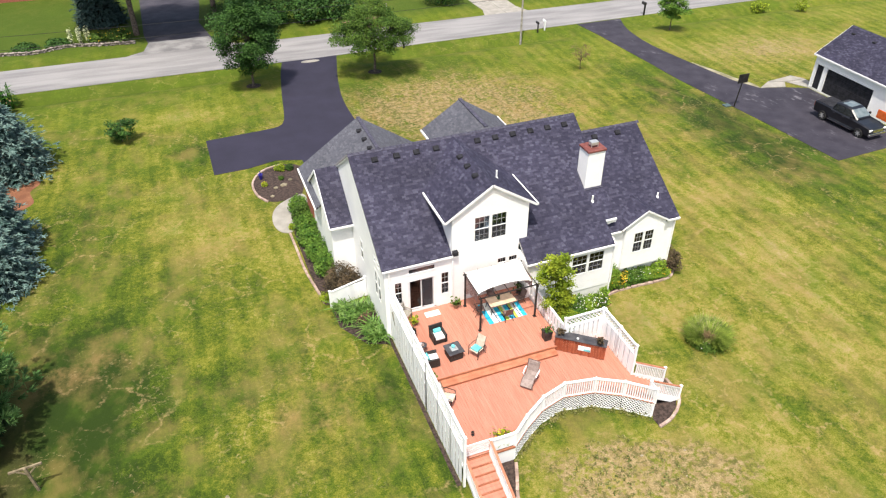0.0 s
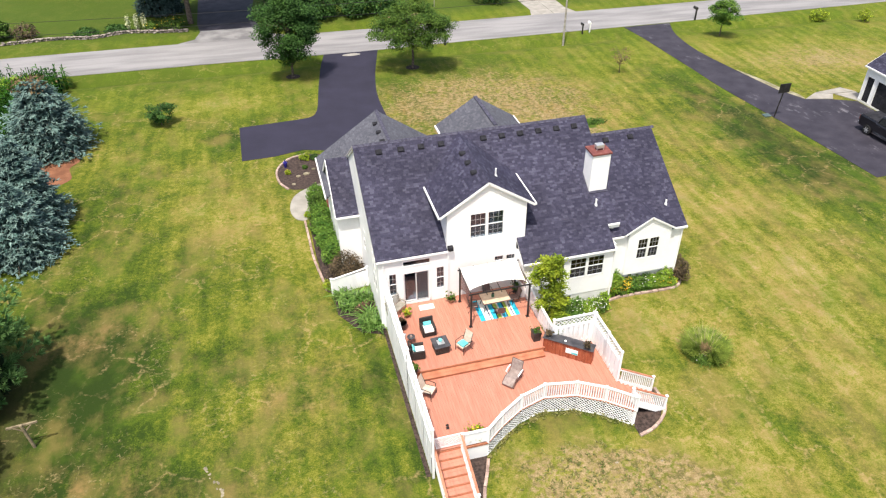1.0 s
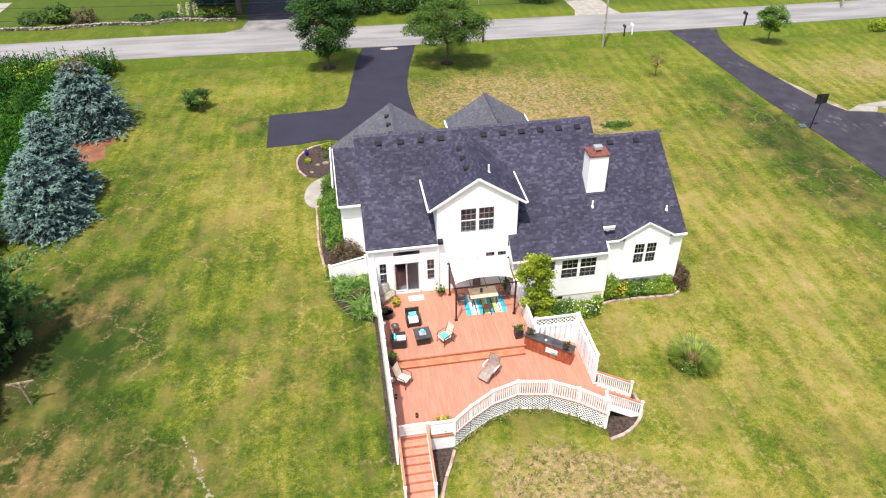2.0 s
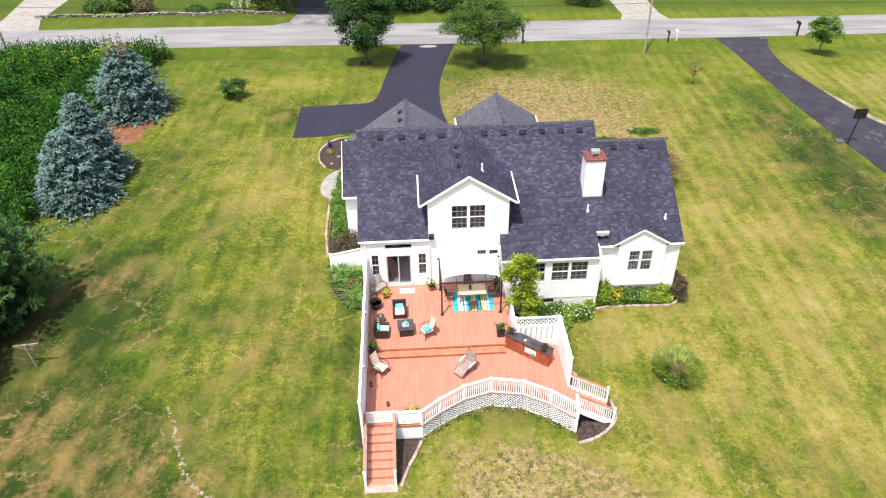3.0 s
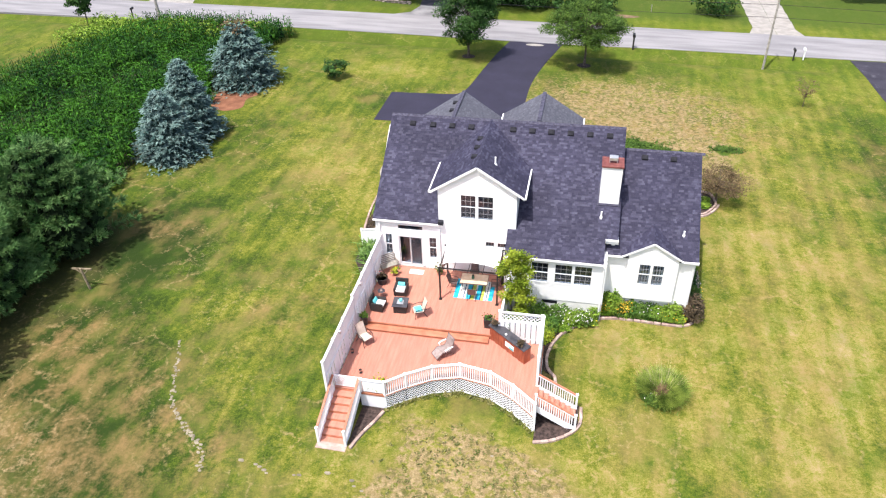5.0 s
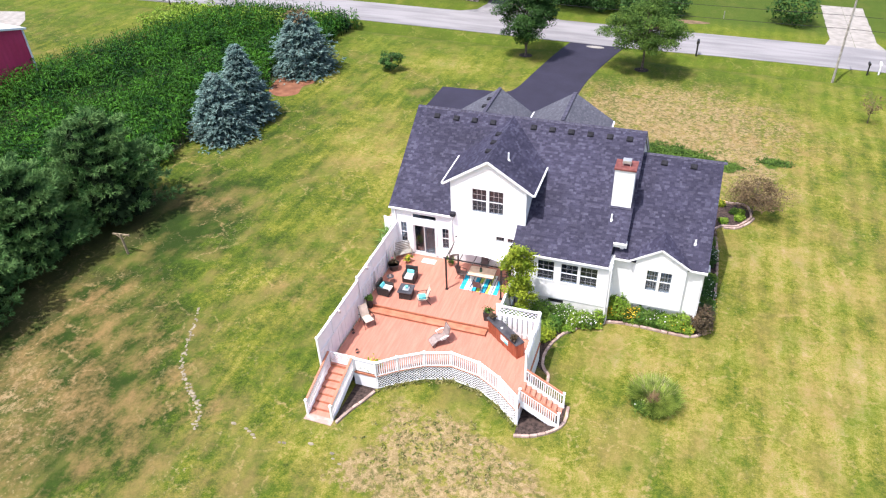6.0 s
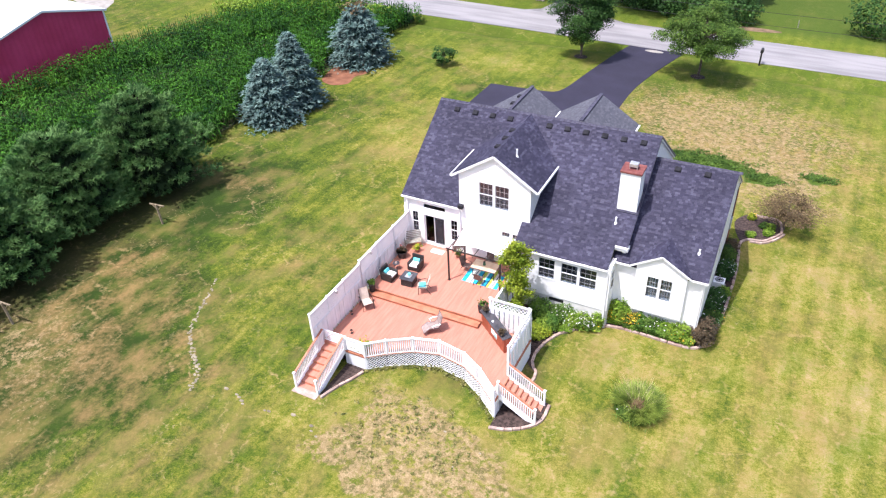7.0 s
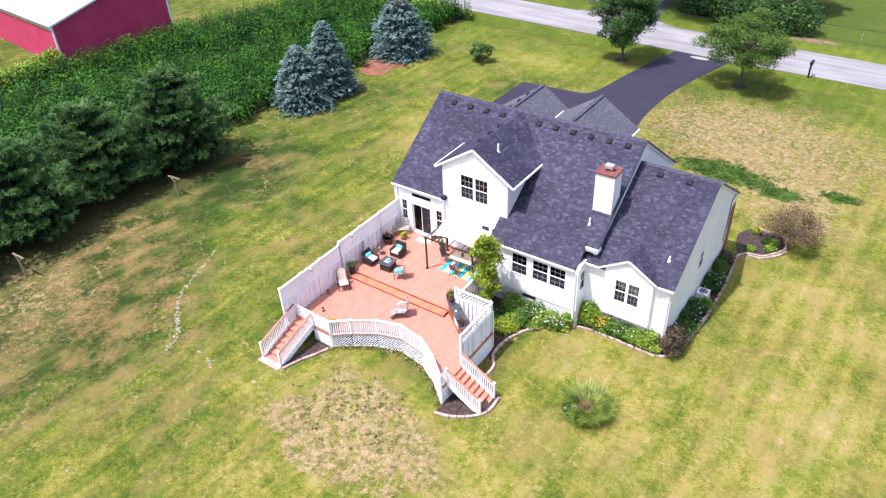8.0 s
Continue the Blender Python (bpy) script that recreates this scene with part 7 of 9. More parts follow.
broadleaf("weeping_tree", "low airy olive-brown weeping tree by the front bed", 32.6, 49.1, 3.2, 5.4, WISPY, 9, 0.09, 0.16, 100, 60, 0.08, clump=0.08, dome=0.4)
broadleaf("young_tree", "dark conifer-like tree beside the far road", -44.2, 79.6, 7.2, 4.6, LEAF_DARK, 10, 0.12, 0.2, 60, 90, 0.18, 0.3)
for mx, my in ((7.2, 77.9), (20.8, 77.4)):
    slab("mulch_ring", [(mx + 0.8 * math.cos(q * 0.4488), my + 0.7 * math.sin(q * 0.4488)) for q in range(14)], 0.02, MULCH, "brown mulch ring round a roadside tree trunk", "mulch")


def bush(name, label, x, y, w, h, leaf, seed, n=700, size=0.11, flower=None, nf=0, fsize=0.09, depth=None, group="", category="shrub"):
    """A rounded shrub of small leaves, thick at the skin, with stems inside."""
    rng = np.random.default_rng(seed)
    z = gz(x, y)
    t = thing(name, label, category, (x, y, z), group)
    d = depth or w
    bm = B()
    for i in range(7):
        a = rng.uniform(0, 6.28)
        limb(bm, (x + rng.normal() * 0.06, y + rng.normal() * 0.06, z - 0.05), (x + 0.32 * w * math.cos(a), y + 0.32 * d * math.sin(a), z + h * rng.uniform(0.5, 0.8)), 0.02, 0.006, 4)
    part("stems", bm, BARK, t)

    def skin(k, lo):
        v = rng.normal(size=(k, 3))
        v /= np.linalg.norm(v, axis=1)[:, None]
        a = np.arctan2(v[:, 1], v[:, 0])
        r = rng.uniform(lo, 1.0, k) * (1 + 0.14 * np.sin(3 * a + seed) + 0.1 * np.sin(7 * v[:, 2] + seed + a * 2))
        P = v * r[:, None] * (w / 2, d / 2, h * 0.55) + (x, y, z + h * 0.5)
        P[:, 2] = np.maximum(P[:, 2], z + 0.03)
        return P, v
    P, v = skin(n, 0.55)
    part("foliage", joined("foliage", [leaves(P, size, rng, 0.4, v * 0.6)], leaf), None, t)
    if flower:
        P, v = skin(nf * 2, 0.95)
        k = P[:, 2] > z + h * 0.45
        part("blossoms", joined("blossoms", [leaves(P[k] + (0, 0, 0.04), fsize, rng, 1.2, None, 1.0)], flower), None, t)
    return t


# hedge along the west wall
for i, (bx, by, w, h, lf, lab) in enumerate(((6.6, 50.4, 1.6, 1.3, LEAF_HEDGE, "leafy green shrub by the curved path"), (6.7, 48.7, 1.8, 1.5, LEAF_MID, "dense dark green hedge shrub"), (6.6, 46.9, 2.0, 1.6, LEAF_HEDGE, "dense green hedge shrub"),
                                             (6.4, 45.2, 1.8, 1.4, LEAF_HEDGE, "bright green hedge shrub by the wall"), (6.6, 43.4, 2.0, 1.6, LEAF_HEDGE, "bright green hedge shrub by the wall"), (6.9, 41.6, 2.1, 1.6, LEAF_HEDGE, "bright green hedge shrub by the wall"), (7.4, 39.5, 2.6, 1.7, LEAF_BRONZE, "round dark bronze barberry by the white fence"))):
    bush("hedge_shrub", lab, bx, by, w, h, lf, 60 + i, 2900, 0.085, group="west hedge")
bush("lime_shrub", "small lime-green shrub at the bed end", 6.0, 38.6, 0.9, 0.5, LEAF_LIGHT, 70, 260, 0.1)
bush("lime_shrub", "small lime-green shrub beside the path", 5.6, 47.9, 0.6, 0.5, LEAF_LIGHT, 71, 160, 0.1)


def strap_plant(name, label, x, y, r, h, n, seed, leaf=None, wide=0.05, lean=0.9, group="", category="plant", spread=0.25):
    rng = np.random.default_rng(seed)
    z = gz(x, y)
    t = thing(name, label, category, (x, y, z), group)
    R = rng.normal(size=(n, 3)) * (r * spread, r * spread, 0) + (x, y, z - 0.02)
    part("foliage", joined("foliage", [blades(R, h * rng.uniform(0.6, 1.15, n), lean * rng.uniform(0.3, 1.4, n), wide, rng, 4)], leaf or LEAF_MID), None, t)
    return t


for i, (sx, sy, r, h) in enumerate(((6.7, 37.0, 0.8, 0.7), (7.5, 36.5, 0.9, 0.75), (6.9, 36.0, 0.7, 0.65), (8.3, 36.6, 0.8, 0.7), (8.0, 34.6, 0.9, 0.8), (8.5, 33.9, 0.8, 0.75), (7.9, 33.7, 0.6, 0.6))):
    strap_plant("daylily", "arching green daylily clump by the fence", sx, sy, r * 1.1, h * 1.25, 85, 80 + i, LEAF_LILY, 0.13, 1.15, "lily bed")
bush("red_shrub", "reddish shrub among the daylilies", 8.2, 35.6, 0.8, 0.6, LEAF_BRONZE, 90, 240, 0.1)

# flower beds behind the house
bed = [(20.5, 24.6), (20.45, 27.0)] + curve_pts([(21.2, 26.4), (20.75, 27.0), (20.6, 28.2), (20.95, 29.6), (21.6, 30.7), (23.1, 32.05), (24.2, 32.5), (25.6, 32.6), (27.7, 32.55), (29.1, 32.75), (29.75, 33.7), (30.0, 35.6), (30.15, 38.0), (30.15, 41.8), (29.95, 45.0)], 3) + [(28.9, 45.2), (28.86, 33.5), (23.6, 33.5), (23.5, 32.25), (17.8, 32.25), (17.8, 27.8), (20.2, 27.8)]
slab("flower_bed", bed[1:], 0.03, MULCH, "dark mulch flower bed along the house wall", "flower bed")
slab("front_bed", curve_pts([(29.9, 46.0), (30.4, 46.5), (31.4, 46.8), (32.2, 47.9), (32.4, 48.7), (32.0, 50.0), (30.9, 50.0), (29.9, 50.1), (29.1, 48.5)], 4, True), 0.03, MULCH, "dark mulch bed round the weeping tree", "flower bed")
wb = curve_pts([(3.9, 54.0), (3.9, 56.2), (5.0, 57.9), (7.0, 58.6), (8.3, 57.3), (7.3, 52.8), (5.6, 52.4), (4.6, 52.7)], 4, True)
slab("front_bed", wb, 0.03, MULCH, "round dark mulch bed by the driveway", "flower bed")
slab("garden_path", curve_pts([(7.4, 52.9), (5.7, 52.2), (4.7, 51.0), (4.35, 49.2), (4.7, 47.8), (5.5, 47.5), (5.8, 48.6), (6.0, 50.2), (7.4, 51.2)], 4, True), 0.05, CONCRETE, "curved pale concrete garden path", "path")
slab("west_bed", [(5.85, 38.0), (5.6, 42.2), (5.6, 46.8), (5.9, 50.2), (7.5, 51), (7.5, 40.8), (8.9, 40.7), (8.9, 38.0)], 0.025, MULCH, "dark mulch under the hedge", "flower bed")
slab("lily_bed", [(6.2, 37.7), (6.2, 35.5), (7.4, 33.4), (8.9, 32.8), (8.9, 37.7)], 0.025, MULCH, "dark mulch under the daylilies", "flower bed")


def stone_mesh(seed, sx, sy, sz):
    rng = random.Random(seed)
    bm = B()
    bmesh.ops.create_icosphere(bm, subdivisions=1, radius=0.5)
    for v in bm.verts:
        v.co *= rng.uniform(0.82, 1.12)
        v.co.x, v.co.y, v.co.z = v.co.x * sx, v.co.y * sy, max(v.co.z, -0.25) * sz
    return mesh_of(bm, "stone")


def block_mesh(l, w, h):
    bm = B()
    box(bm, -l / 2, l / 2, -w / 2, w / 2, 0, h)
    soft(bm, 0.02, 1)
    return mesh_of(bm, "edging_block")


EDGE = block_mesh(0.42, 0.17, 0.16)
EDGE.materials.append(STONE)


def edging(name, label, pts):
    P = [Vector((*p, 0)) for p in curve_pts(pts, 12)]
    t = thing(name, label, "edging", (*pts[0], gz(*pts[0])))
    acc, last = 0.0, P[0]
    for a, b in zip(P, P[1:]):
        acc += (b - a).length
        if acc >= 0.375:
            acc = 0
            o = part("edging_block", EDGE, None, t)
            c = (last + b) / 2
            o.location = (c.x, c.y, gz(c.x, c.y) - 0.02 + random.uniform(-0.01, 0.015))
            o.rotation_euler = (0, 0, math.atan2(b.y - last.y, b.x - last.x) + random.uniform(-0.06, 0.06))
            last = b


edging("bed_edging", "pinkish stone block edging round the flower bed", [(21.2, 24.6), (21.25, 26.3), (20.75, 27.0), (20.6, 28.2), (20.95, 29.6), (21.6, 30.65), (23.1, 32.0), (24.2, 32.45), (25.6, 32.55), (27.7, 32.5), (29.15, 32.7), (29.8, 33.7), (30.05, 35.6), (30.2, 38.0), (30.2, 41.8), (30.0, 44.6)])
edging("bed_edging", "pinkish stone block edging round the front bed", [(29.95, 44.6), (29.93, 45.8), (30.35, 46.4), (31.4, 46.7), (32.25, 47.85), (32.5, 48.6), (32.15, 50.1), (30.96, 50.15), (30.0, 50.2)])
edging("bed_edging", "second row of pinkish edging outside the front bed", [(30.5, 46.2), (31.5, 46.45), (32.45, 47.7), (32.75, 48.5)])
edging("bed_edging", "pinkish stone block edging round the mulch bed", [(4.5, 52.6), (3.85, 54.0), (3.85, 56.2), (5.0, 58.0), (7.0, 58.7)])
edging("bed_edging", "stone block edging along the hedge", [(5.3, 47.3), (5.35, 45), (5.4, 42.2), (5.7, 39.5), (5.85, 38.1)])
edging("bed_edging", "pinkish block edging under the deck stair", [(10.95, 19.1), (11.25, 20.1), (11.7, 21.1), (12.1, 22.1)])
edging("bed_edging", "pinkish block edging under the deck stair", [(20.4, 21.4), (21.3, 21.65), (22.2, 22.25), (22.8, 23.1), (22.8, 24.4)])

def plant_bed(rows, seed):
    """Perennials and shrubs of one bed: place, width, height, leaf, flower and their number, label and name."""
    for k, (bx, by, w, h, lf, fl, nf, lab, nm) in enumerate(rows):
        if 19.3 < bx < 28.9 and 29 < by < 33.5:
            lf = LEAF_HEDGE if lf is LEAF_DARK else LEAF_LIME if lf is LEAF_MID and k % 2 else lf
        if bx > 23.4 and 31 < by < 33:
            by = max(by, 32.75) + 0.15
        if bx > 29.4 and 33 < by < 45:
            bx -= 0.1
        if 19 < bx < 31 and 29 < by < 45:
            w, h, nf = w * 1.2, h * 1.18, int(nf * 1.3)
        bush(nm, lab, bx, by, w, h, lf, seed + k, int(900 * w * max(h, 0.7)), 0.082, fl, nf, 0.07, min(w, 0.85) if 32 < by < 33.2 else None, group="bed planting", category="plant")


bush("bronze_perennial", "red-brown leafy perennial between the daylilies", 7.75, 35.35, 0.9, 0.6, LEAF_BRONZE, 98, 420, 0.09, PINK, 6, 0.07, group="bed planting", category="plant")
slab("fence_foot_strip", [(8.70, 21.7), (8.94, 21.7), (8.94, 33.2), (8.74, 33.2)], 0.015, MULCH, "narrow dark strip along the fence foot", "soil")
# behind the fence and below the nook
plant_bed((
    (22.7, 31.8, 1.1, 0.7, LEAF_MID, WHITE_FLOWER, 44, "white daisies in the bed", "daisies"),
    (21.8, 31.5, 1.2, 0.8, LEAF_MID, WHITE_FLOWER, 50, "white daisies in the bed", "daisies"),
    (20.8, 31.5, 1.3, 0.9, LEAF_MID, WHITE_FLOWER, 16, "green perennial with white flowers", "perennial"),
    (21.3, 30.9, 1.0, 0.4, LEAF_LIME, None, 0, "low lime-green ground cover in the bed", "perennial"),
    (22.1, 31.5, 0.9, 0.4, LEAF_LIME, YELLOW, 8, "low lime-green ground cover in the bed", "perennial"),
    (23.1, 31.8, 0.8, 0.4, LEAF_MID, YELLOW, 10, "low green plant at the bed edge", "perennial"),
    (20.6, 30.6, 1.0, 0.9, LEAF_DARK, None, 0, "dark green perennial in the bed", "perennial"),
    (19.6, 31.3, 1.4, 1.2, LEAF_DARK, None, 0, "dark green shrub below the nook windows", "shrub"),
    (19.0, 29.6, 1.3, 1.3, LEAF_DARK, None, 0, "dark green shrub behind the fence", "shrub"),
    (20.0, 29.4, 1.2, 0.8, LEAF_LIGHT, None, 0, "light green perennial clump", "perennial"),
    (20.5, 29.9, 0.8, 0.5, LEAF_LIGHT, YELLOW, 12, "low light green plant at the bed edge", "perennial"),
    (22.4, 32.0, 1.2, 0.75, LEAF_MID, WHITE_FLOWER, 40, "white daisies in the bed", "daisies"),
    (21.2, 31.9, 1.2, 0.95, LEAF_DARK, WHITE_FLOWER, 24, "green perennial with white flowers", "perennial"),
    (23.2, 32.0, 0.7, 1.0, LEAF_LIME, None, 0, "upright light green perennial by the downspout", "perennial"),
    (20.2, 30.3, 1.2, 0.8, LEAF_LIME, None, 0, "light green perennial clump", "perennial"),
    (18.5, 28.7, 1.3, 2.5, LEAF_LIME, None, 0, "climbing green vine behind the lattice", "vine")), 100)
bush("vine", "trailing green vine over the lattice corner", 18.1, 27.95, 0.8, 3.35, LEAF_HEDGE, 118, 900, 0.085, depth=0.75, group="bed planting", category="plant")
# along the south wall
plant_bed((
    (24.2, 32.6, 1.5, 1.6, LEAF_LIME, None, 0, "tall light green perennial by the corner", "perennial"),
    (23.9, 31.75, 1.5, 0.95, LEAF_MID, YELLOW, 230, "yellow coneflowers in the bed", "coneflowers"),
    (25.0, 32.6, 1.3, 0.95, LEAF_MID, YELLOW, 190, "yellow coneflowers in the bed", "coneflowers"),
    (25.9, 32.6, 1.4, 0.8, LEAF_DARK, WHITE_FLOWER, 18, "green perennial with white flowers", "perennial"),
    (26.9, 32.55, 1.4, 0.8, LEAF_DARK, WHITE_FLOWER, 12, "green perennial with white flowers", "perennial"),
    (27.8, 32.7, 1.3, 0.7, LEAF_MID, YELLOW, 20, "green perennial with yellow flowers", "perennial"),
    (28.6, 32.6, 1.0, 0.6, LEAF_LIME, YELLOW, 26, "low yellow-flowered plant at the bed edge", "perennial"),
    (25.2, 32.0, 0.8, 0.5, LEAF_LIME, None, 0, "arching lime plant at the bed edge", "perennial"),
    (26.4, 32.9, 1.5, 1.0, LEAF_MID, WHITE_FLOWER, 14, "green perennial below the window", "perennial"),
    (27.3, 32.9, 1.5, 0.95, LEAF_MID, WHITE_FLOWER, 10, "green perennial below the window", "perennial"),
    (25.6, 32.9, 1.2, 1.0, LEAF_DARK, None, 0, "dark green perennial against the foundation", "perennial"),
    (28.2, 32.9, 1.1, 1.15, LEAF_LIME, YELLOW, 10, "tall light green perennial near the barberry", "perennial")), 125)
# along the east wall
plant_bed((
    (29.2, 36.2, 0.9, 1.1, LEAF_DARK, None, 0, "dark green shrub along the east wall", "shrub"),
    (29.3, 37.6, 0.9, 1.1, LEAF_DARK, WHITE_FLOWER, 14, "dark green shrub with white flowers", "shrub"),
    (29.95, 38.8, 0.8, 0.6, LEAF_LIME, None, 0, "yellow-green plant along the edging", "perennial"),
    (29.95, 36.0, 0.7, 0.6, LEAF_HEDGE, YELLOW, 8, "green plant along the edging", "perennial"),
    (29.9, 42.0, 0.8, 0.6, LEAF_MID, WHITE_FLOWER, 14, "green plant along the edging", "perennial"),
    (29.2, 43.6, 0.9, 0.8, LEAF_DARK, None, 0, "dark green shrub along the east wall", "shrub"),
    (29.45, 33.55, 1.6, 1.45, LEAF_BRONZE, None, 0, "round bronze barberry at the house corner", "barberry"),
    (29.6, 34.6, 1.1, 1.0, LEAF_DARK, WHITE_FLOWER, 10, "dark green shrub behind the barberry", "shrub"),
    (29.6, 40.6, 1.0, 1.0, LEAF_DARK, WHITE_FLOWER, 12, "dark green shrub beside the air conditioner", "shrub"),
    (29.5, 35.4, 1.1, 0.9, LEAF_MID, WHITE_FLOWER, 20, "green shrub along the east wall", "shrub"),
    (29.6, 36.9, 1.1, 0.9, LEAF_DARK, WHITE_FLOWER, 30, "dark green shrub with white flowers", "shrub"),
    (29.7, 38.3, 1.0, 0.7, LEAF_DARK, None, 0, "dark green shrub along the east wall", "shrub"),
    (29.6, 41.2, 1.1, 1.0, LEAF_DARK, WHITE_FLOWER, 30, "dark green shrub with white flowers", "shrub"),
    (29.5, 42.8, 1.1, 1.0, LEAF_MID, None, 0, "green shrub along the east wall", "shrub"),
    (29.5, 44.3, 1.0, 0.9, LEAF_BRONZE, None, 0, "bronze shrub along the east wall", "shrub")), 150)
# front beds
plant_bed((
    (31.7, 48.6, 0.8, 0.5, LEAF_LIME, None, 0, "lime hosta in the front bed", "perennial"),
    (30.45, 47.0, 0.8, 0.4, LEAF_LIME, None, 0, "lime hosta in the front bed", "perennial"),
    (31.6, 47.8, 0.9, 0.45, LEAF_LIME, None, 0, "lime hosta in the front bed", "perennial"),
    (30.2, 49.5, 0.7, 0.5, LEAF_LIGHT, YELLOW, 12, "lime plant in the front bed", "perennial"),
    (31.2, 48.6, 0.7, 0.5, LEAF_MID, None, 0, "low green plant in the front bed", "perennial"),
    (4.7, 55.3, 0.5, 0.4, LEAF_LIGHT, YELLOW, 14, "small yellow plant in the mulch bed", "perennial"),
    (6.4, 57.7, 1.0, 0.5, LEAF_LIGHT, None, 0, "pale green plant in the mulch bed", "perennial"),
    (7.2, 57.5, 0.8, 0.5, LEAF_MID, None, 0, "green plant in the mulch bed", "perennial"),
    (6.2, 56.0, 0.5, 0.3, LEAF_MID, None, 0, "small green plant in the mulch bed", "perennial")), 175)
for i, (bx, by, s) in enumerate(((5.5, 54.6, 0.45), (6.2, 54.9, 0.7), (5.0, 53.3, 0.4), (6.9, 55.6, 0.4))):
    o = part("bed_stone", stone_mesh(i, s, s * 0.8, 0.3), FIELDSTONE)
    o.location = (bx, by, gz(bx, by) + 0.05)
    tagged(o, "pale flat stone in the mulch bed", "stone", "bed stones")
bm = B()
tube(bm, (4.6, 56.6, gz(4.6, 56.6)), (4.6, 56.6, gz(4.6, 56.6) + 0.5), 0.12, 0.2, 10)
tube(bm, (4.6, 56.6, gz(4.6, 56.6) + 0.5), (4.6, 56.6, gz(4.6, 56.6) + 0.8), 0.08, 0.02, 10)
tagged(part("garden_ornament", bm, mat("cobalt_glaze", (0.01, 0.01, 0.12), (0.04, 0.03, 0.25), 4, 0.3, 0)), "cobalt blue garden ornament in the mulch bed", "ornament")

# ornamental grass island: an arching ring round a dead middle, open to the south-west
def grass_island(x, y):
    rng = np.random.default_rng(200)
    z = gz(x, y)
    t = thing("ornamental_grass", "yellow-green ornamental grass ring with a dead brown centre", "grass clump", (x, y, z))

    def ring(n, r, jit, a0, a1):
        a = rng.uniform(a0, a1, n)
        rr = r + rng.normal(size=n) * jit
        return np.stack([x + rr * np.cos(a), y + rr * np.sin(a), np.full(n, z - 0.02)], 1), a

    R, a = ring(3600, 0.74, 0.2, radians(-100), radians(200))
    h = rng.uniform(0.65, 1.2, 3600)
    part("foliage", joined("foliage", [blades(R, h, rng.uniform(0.3, 0.95, 3600), 0.045, rng, 4, a + rng.normal(size=3600) * 0.8)], GRASS_TALL), None, t)
    R, a = ring(420, 0.2, 0.22, 0, 6.28)
    part("dead_stems", joined("dead_stems", [blades(R, rng.uniform(0.4, 0.85, 420), rng.uniform(0.2, 0.8, 420), 0.035, rng, 3)], DEAD_STEM), None, t, "dry brown stems")
    R, a = ring(70, 0.7, 0.25, radians(0), radians(180))
    part("seed_heads", joined("seed_heads", [blades(R, rng.uniform(1.1, 1.8, 70), rng.uniform(0.2, 0.6, 70), 0.014, rng, 4, a)], SEED_HEAD), None, t, "pale wispy seed heads")
    R, a = ring(700, 0.95, 0.22, radians(150), radians(300))
    part("skirt", joined("skirt", [blades(R, rng.uniform(0.2, 0.45, 700), rng.uniform(0.5, 1.2, 700), 0.05, rng, 3)], LEAF_MID), None, t, "low dark green growth")


grass_island(27.25, 26.3)
bush("white_flower", "small white-flowered plant beside the ornamental grass", 26.6, 25.75, 0.7, 0.4, LEAF_MID, 202, 170, 0.1, WHITE_FLOWER, 4, 0.08)

def low_weeds():
    """Rank tufts along the lattice skirt and rough low weeds over the worn mound before it."""
    rng = np.random.default_rng(205)
    C, S = [], []
    for (ax, ay), (bx, by) in zip(FRONT, FRONT[1:]):
        k = int(math.hypot(bx - ax, by - ay) / 0.07)
        for i in range(k):
            u = i / k
            if rng.uniform() < 0.72:
                C.append((ax + (bx - ax) * u + rng.normal() * 0.04, ay + (by - ay) * u - 0.14 - abs(rng.normal()) * 0.07))
                S.append(rng.uniform(0.07, 0.22))
    for i in range(110):
        r, a = rng.uniform(0, 1) ** 0.6, rng.uniform(0, 6.283)
        px, py = 16.4 + 4.2 * r * math.cos(a), 19.0 + 2.9 * r * math.sin(a)
        if py < front_y(px) - 0.4:
            C.append((px, py))
            S.append(rng.uniform(0.03, 0.085))
    per = 8
    base = np.array([(a, b, gz(a, b)) for a, b in C])
    S = np.repeat(np.array(S), per)
    D = rng.normal(size=(len(S), 3)) * np.stack([0.4 * S + 0.05, 0.4 * S + 0.05, 0 * S], 1)
    P = np.repeat(base, per, 0) + D
    P[:, 2] += S * rng.uniform(0.2, 1.2, len(S))
    me = joined("low_weeds", [leaves(P, 0.085, rng, 0.5)], WEED)
    return tagged(new("low_weeds", me), "low dull green weeds along the lattice and on the worn mound", "weeds", kind="stuff")


low_weeds()

def rank_weeds():
    """Low rank weeds in the corner behind the house."""
    rng = np.random.default_rng(206)
    C = []
    for cx, cy, sx, sy in RANK_PATCHES:
        for i in range(int(70 * sx * sy)):
            C.append((cx + rng.normal() * sx * 0.38, cy + rng.normal() * sy * 0.36))
    per = 16
    base = np.repeat(np.array([(a, b, gz(a, b)) for a, b in C]), per, 0)
    hgt = np.repeat(rng.uniform(0.04, 0.14, len(C)), per)
    P = base + rng.normal(size=base.shape) * (0.14, 0.14, 0)
    P[:, 2] += hgt * rng.uniform(0.2, 1.1, len(P))
    me = joined("rank_weeds", [leaves(P, 0.1, rng, 0.5)], LEAF_MID)
    return tagged(new("rank_weeds", me), "dark green rank weeds in the lawn corner", "weeds", kind="stuff")


rank_weeds()

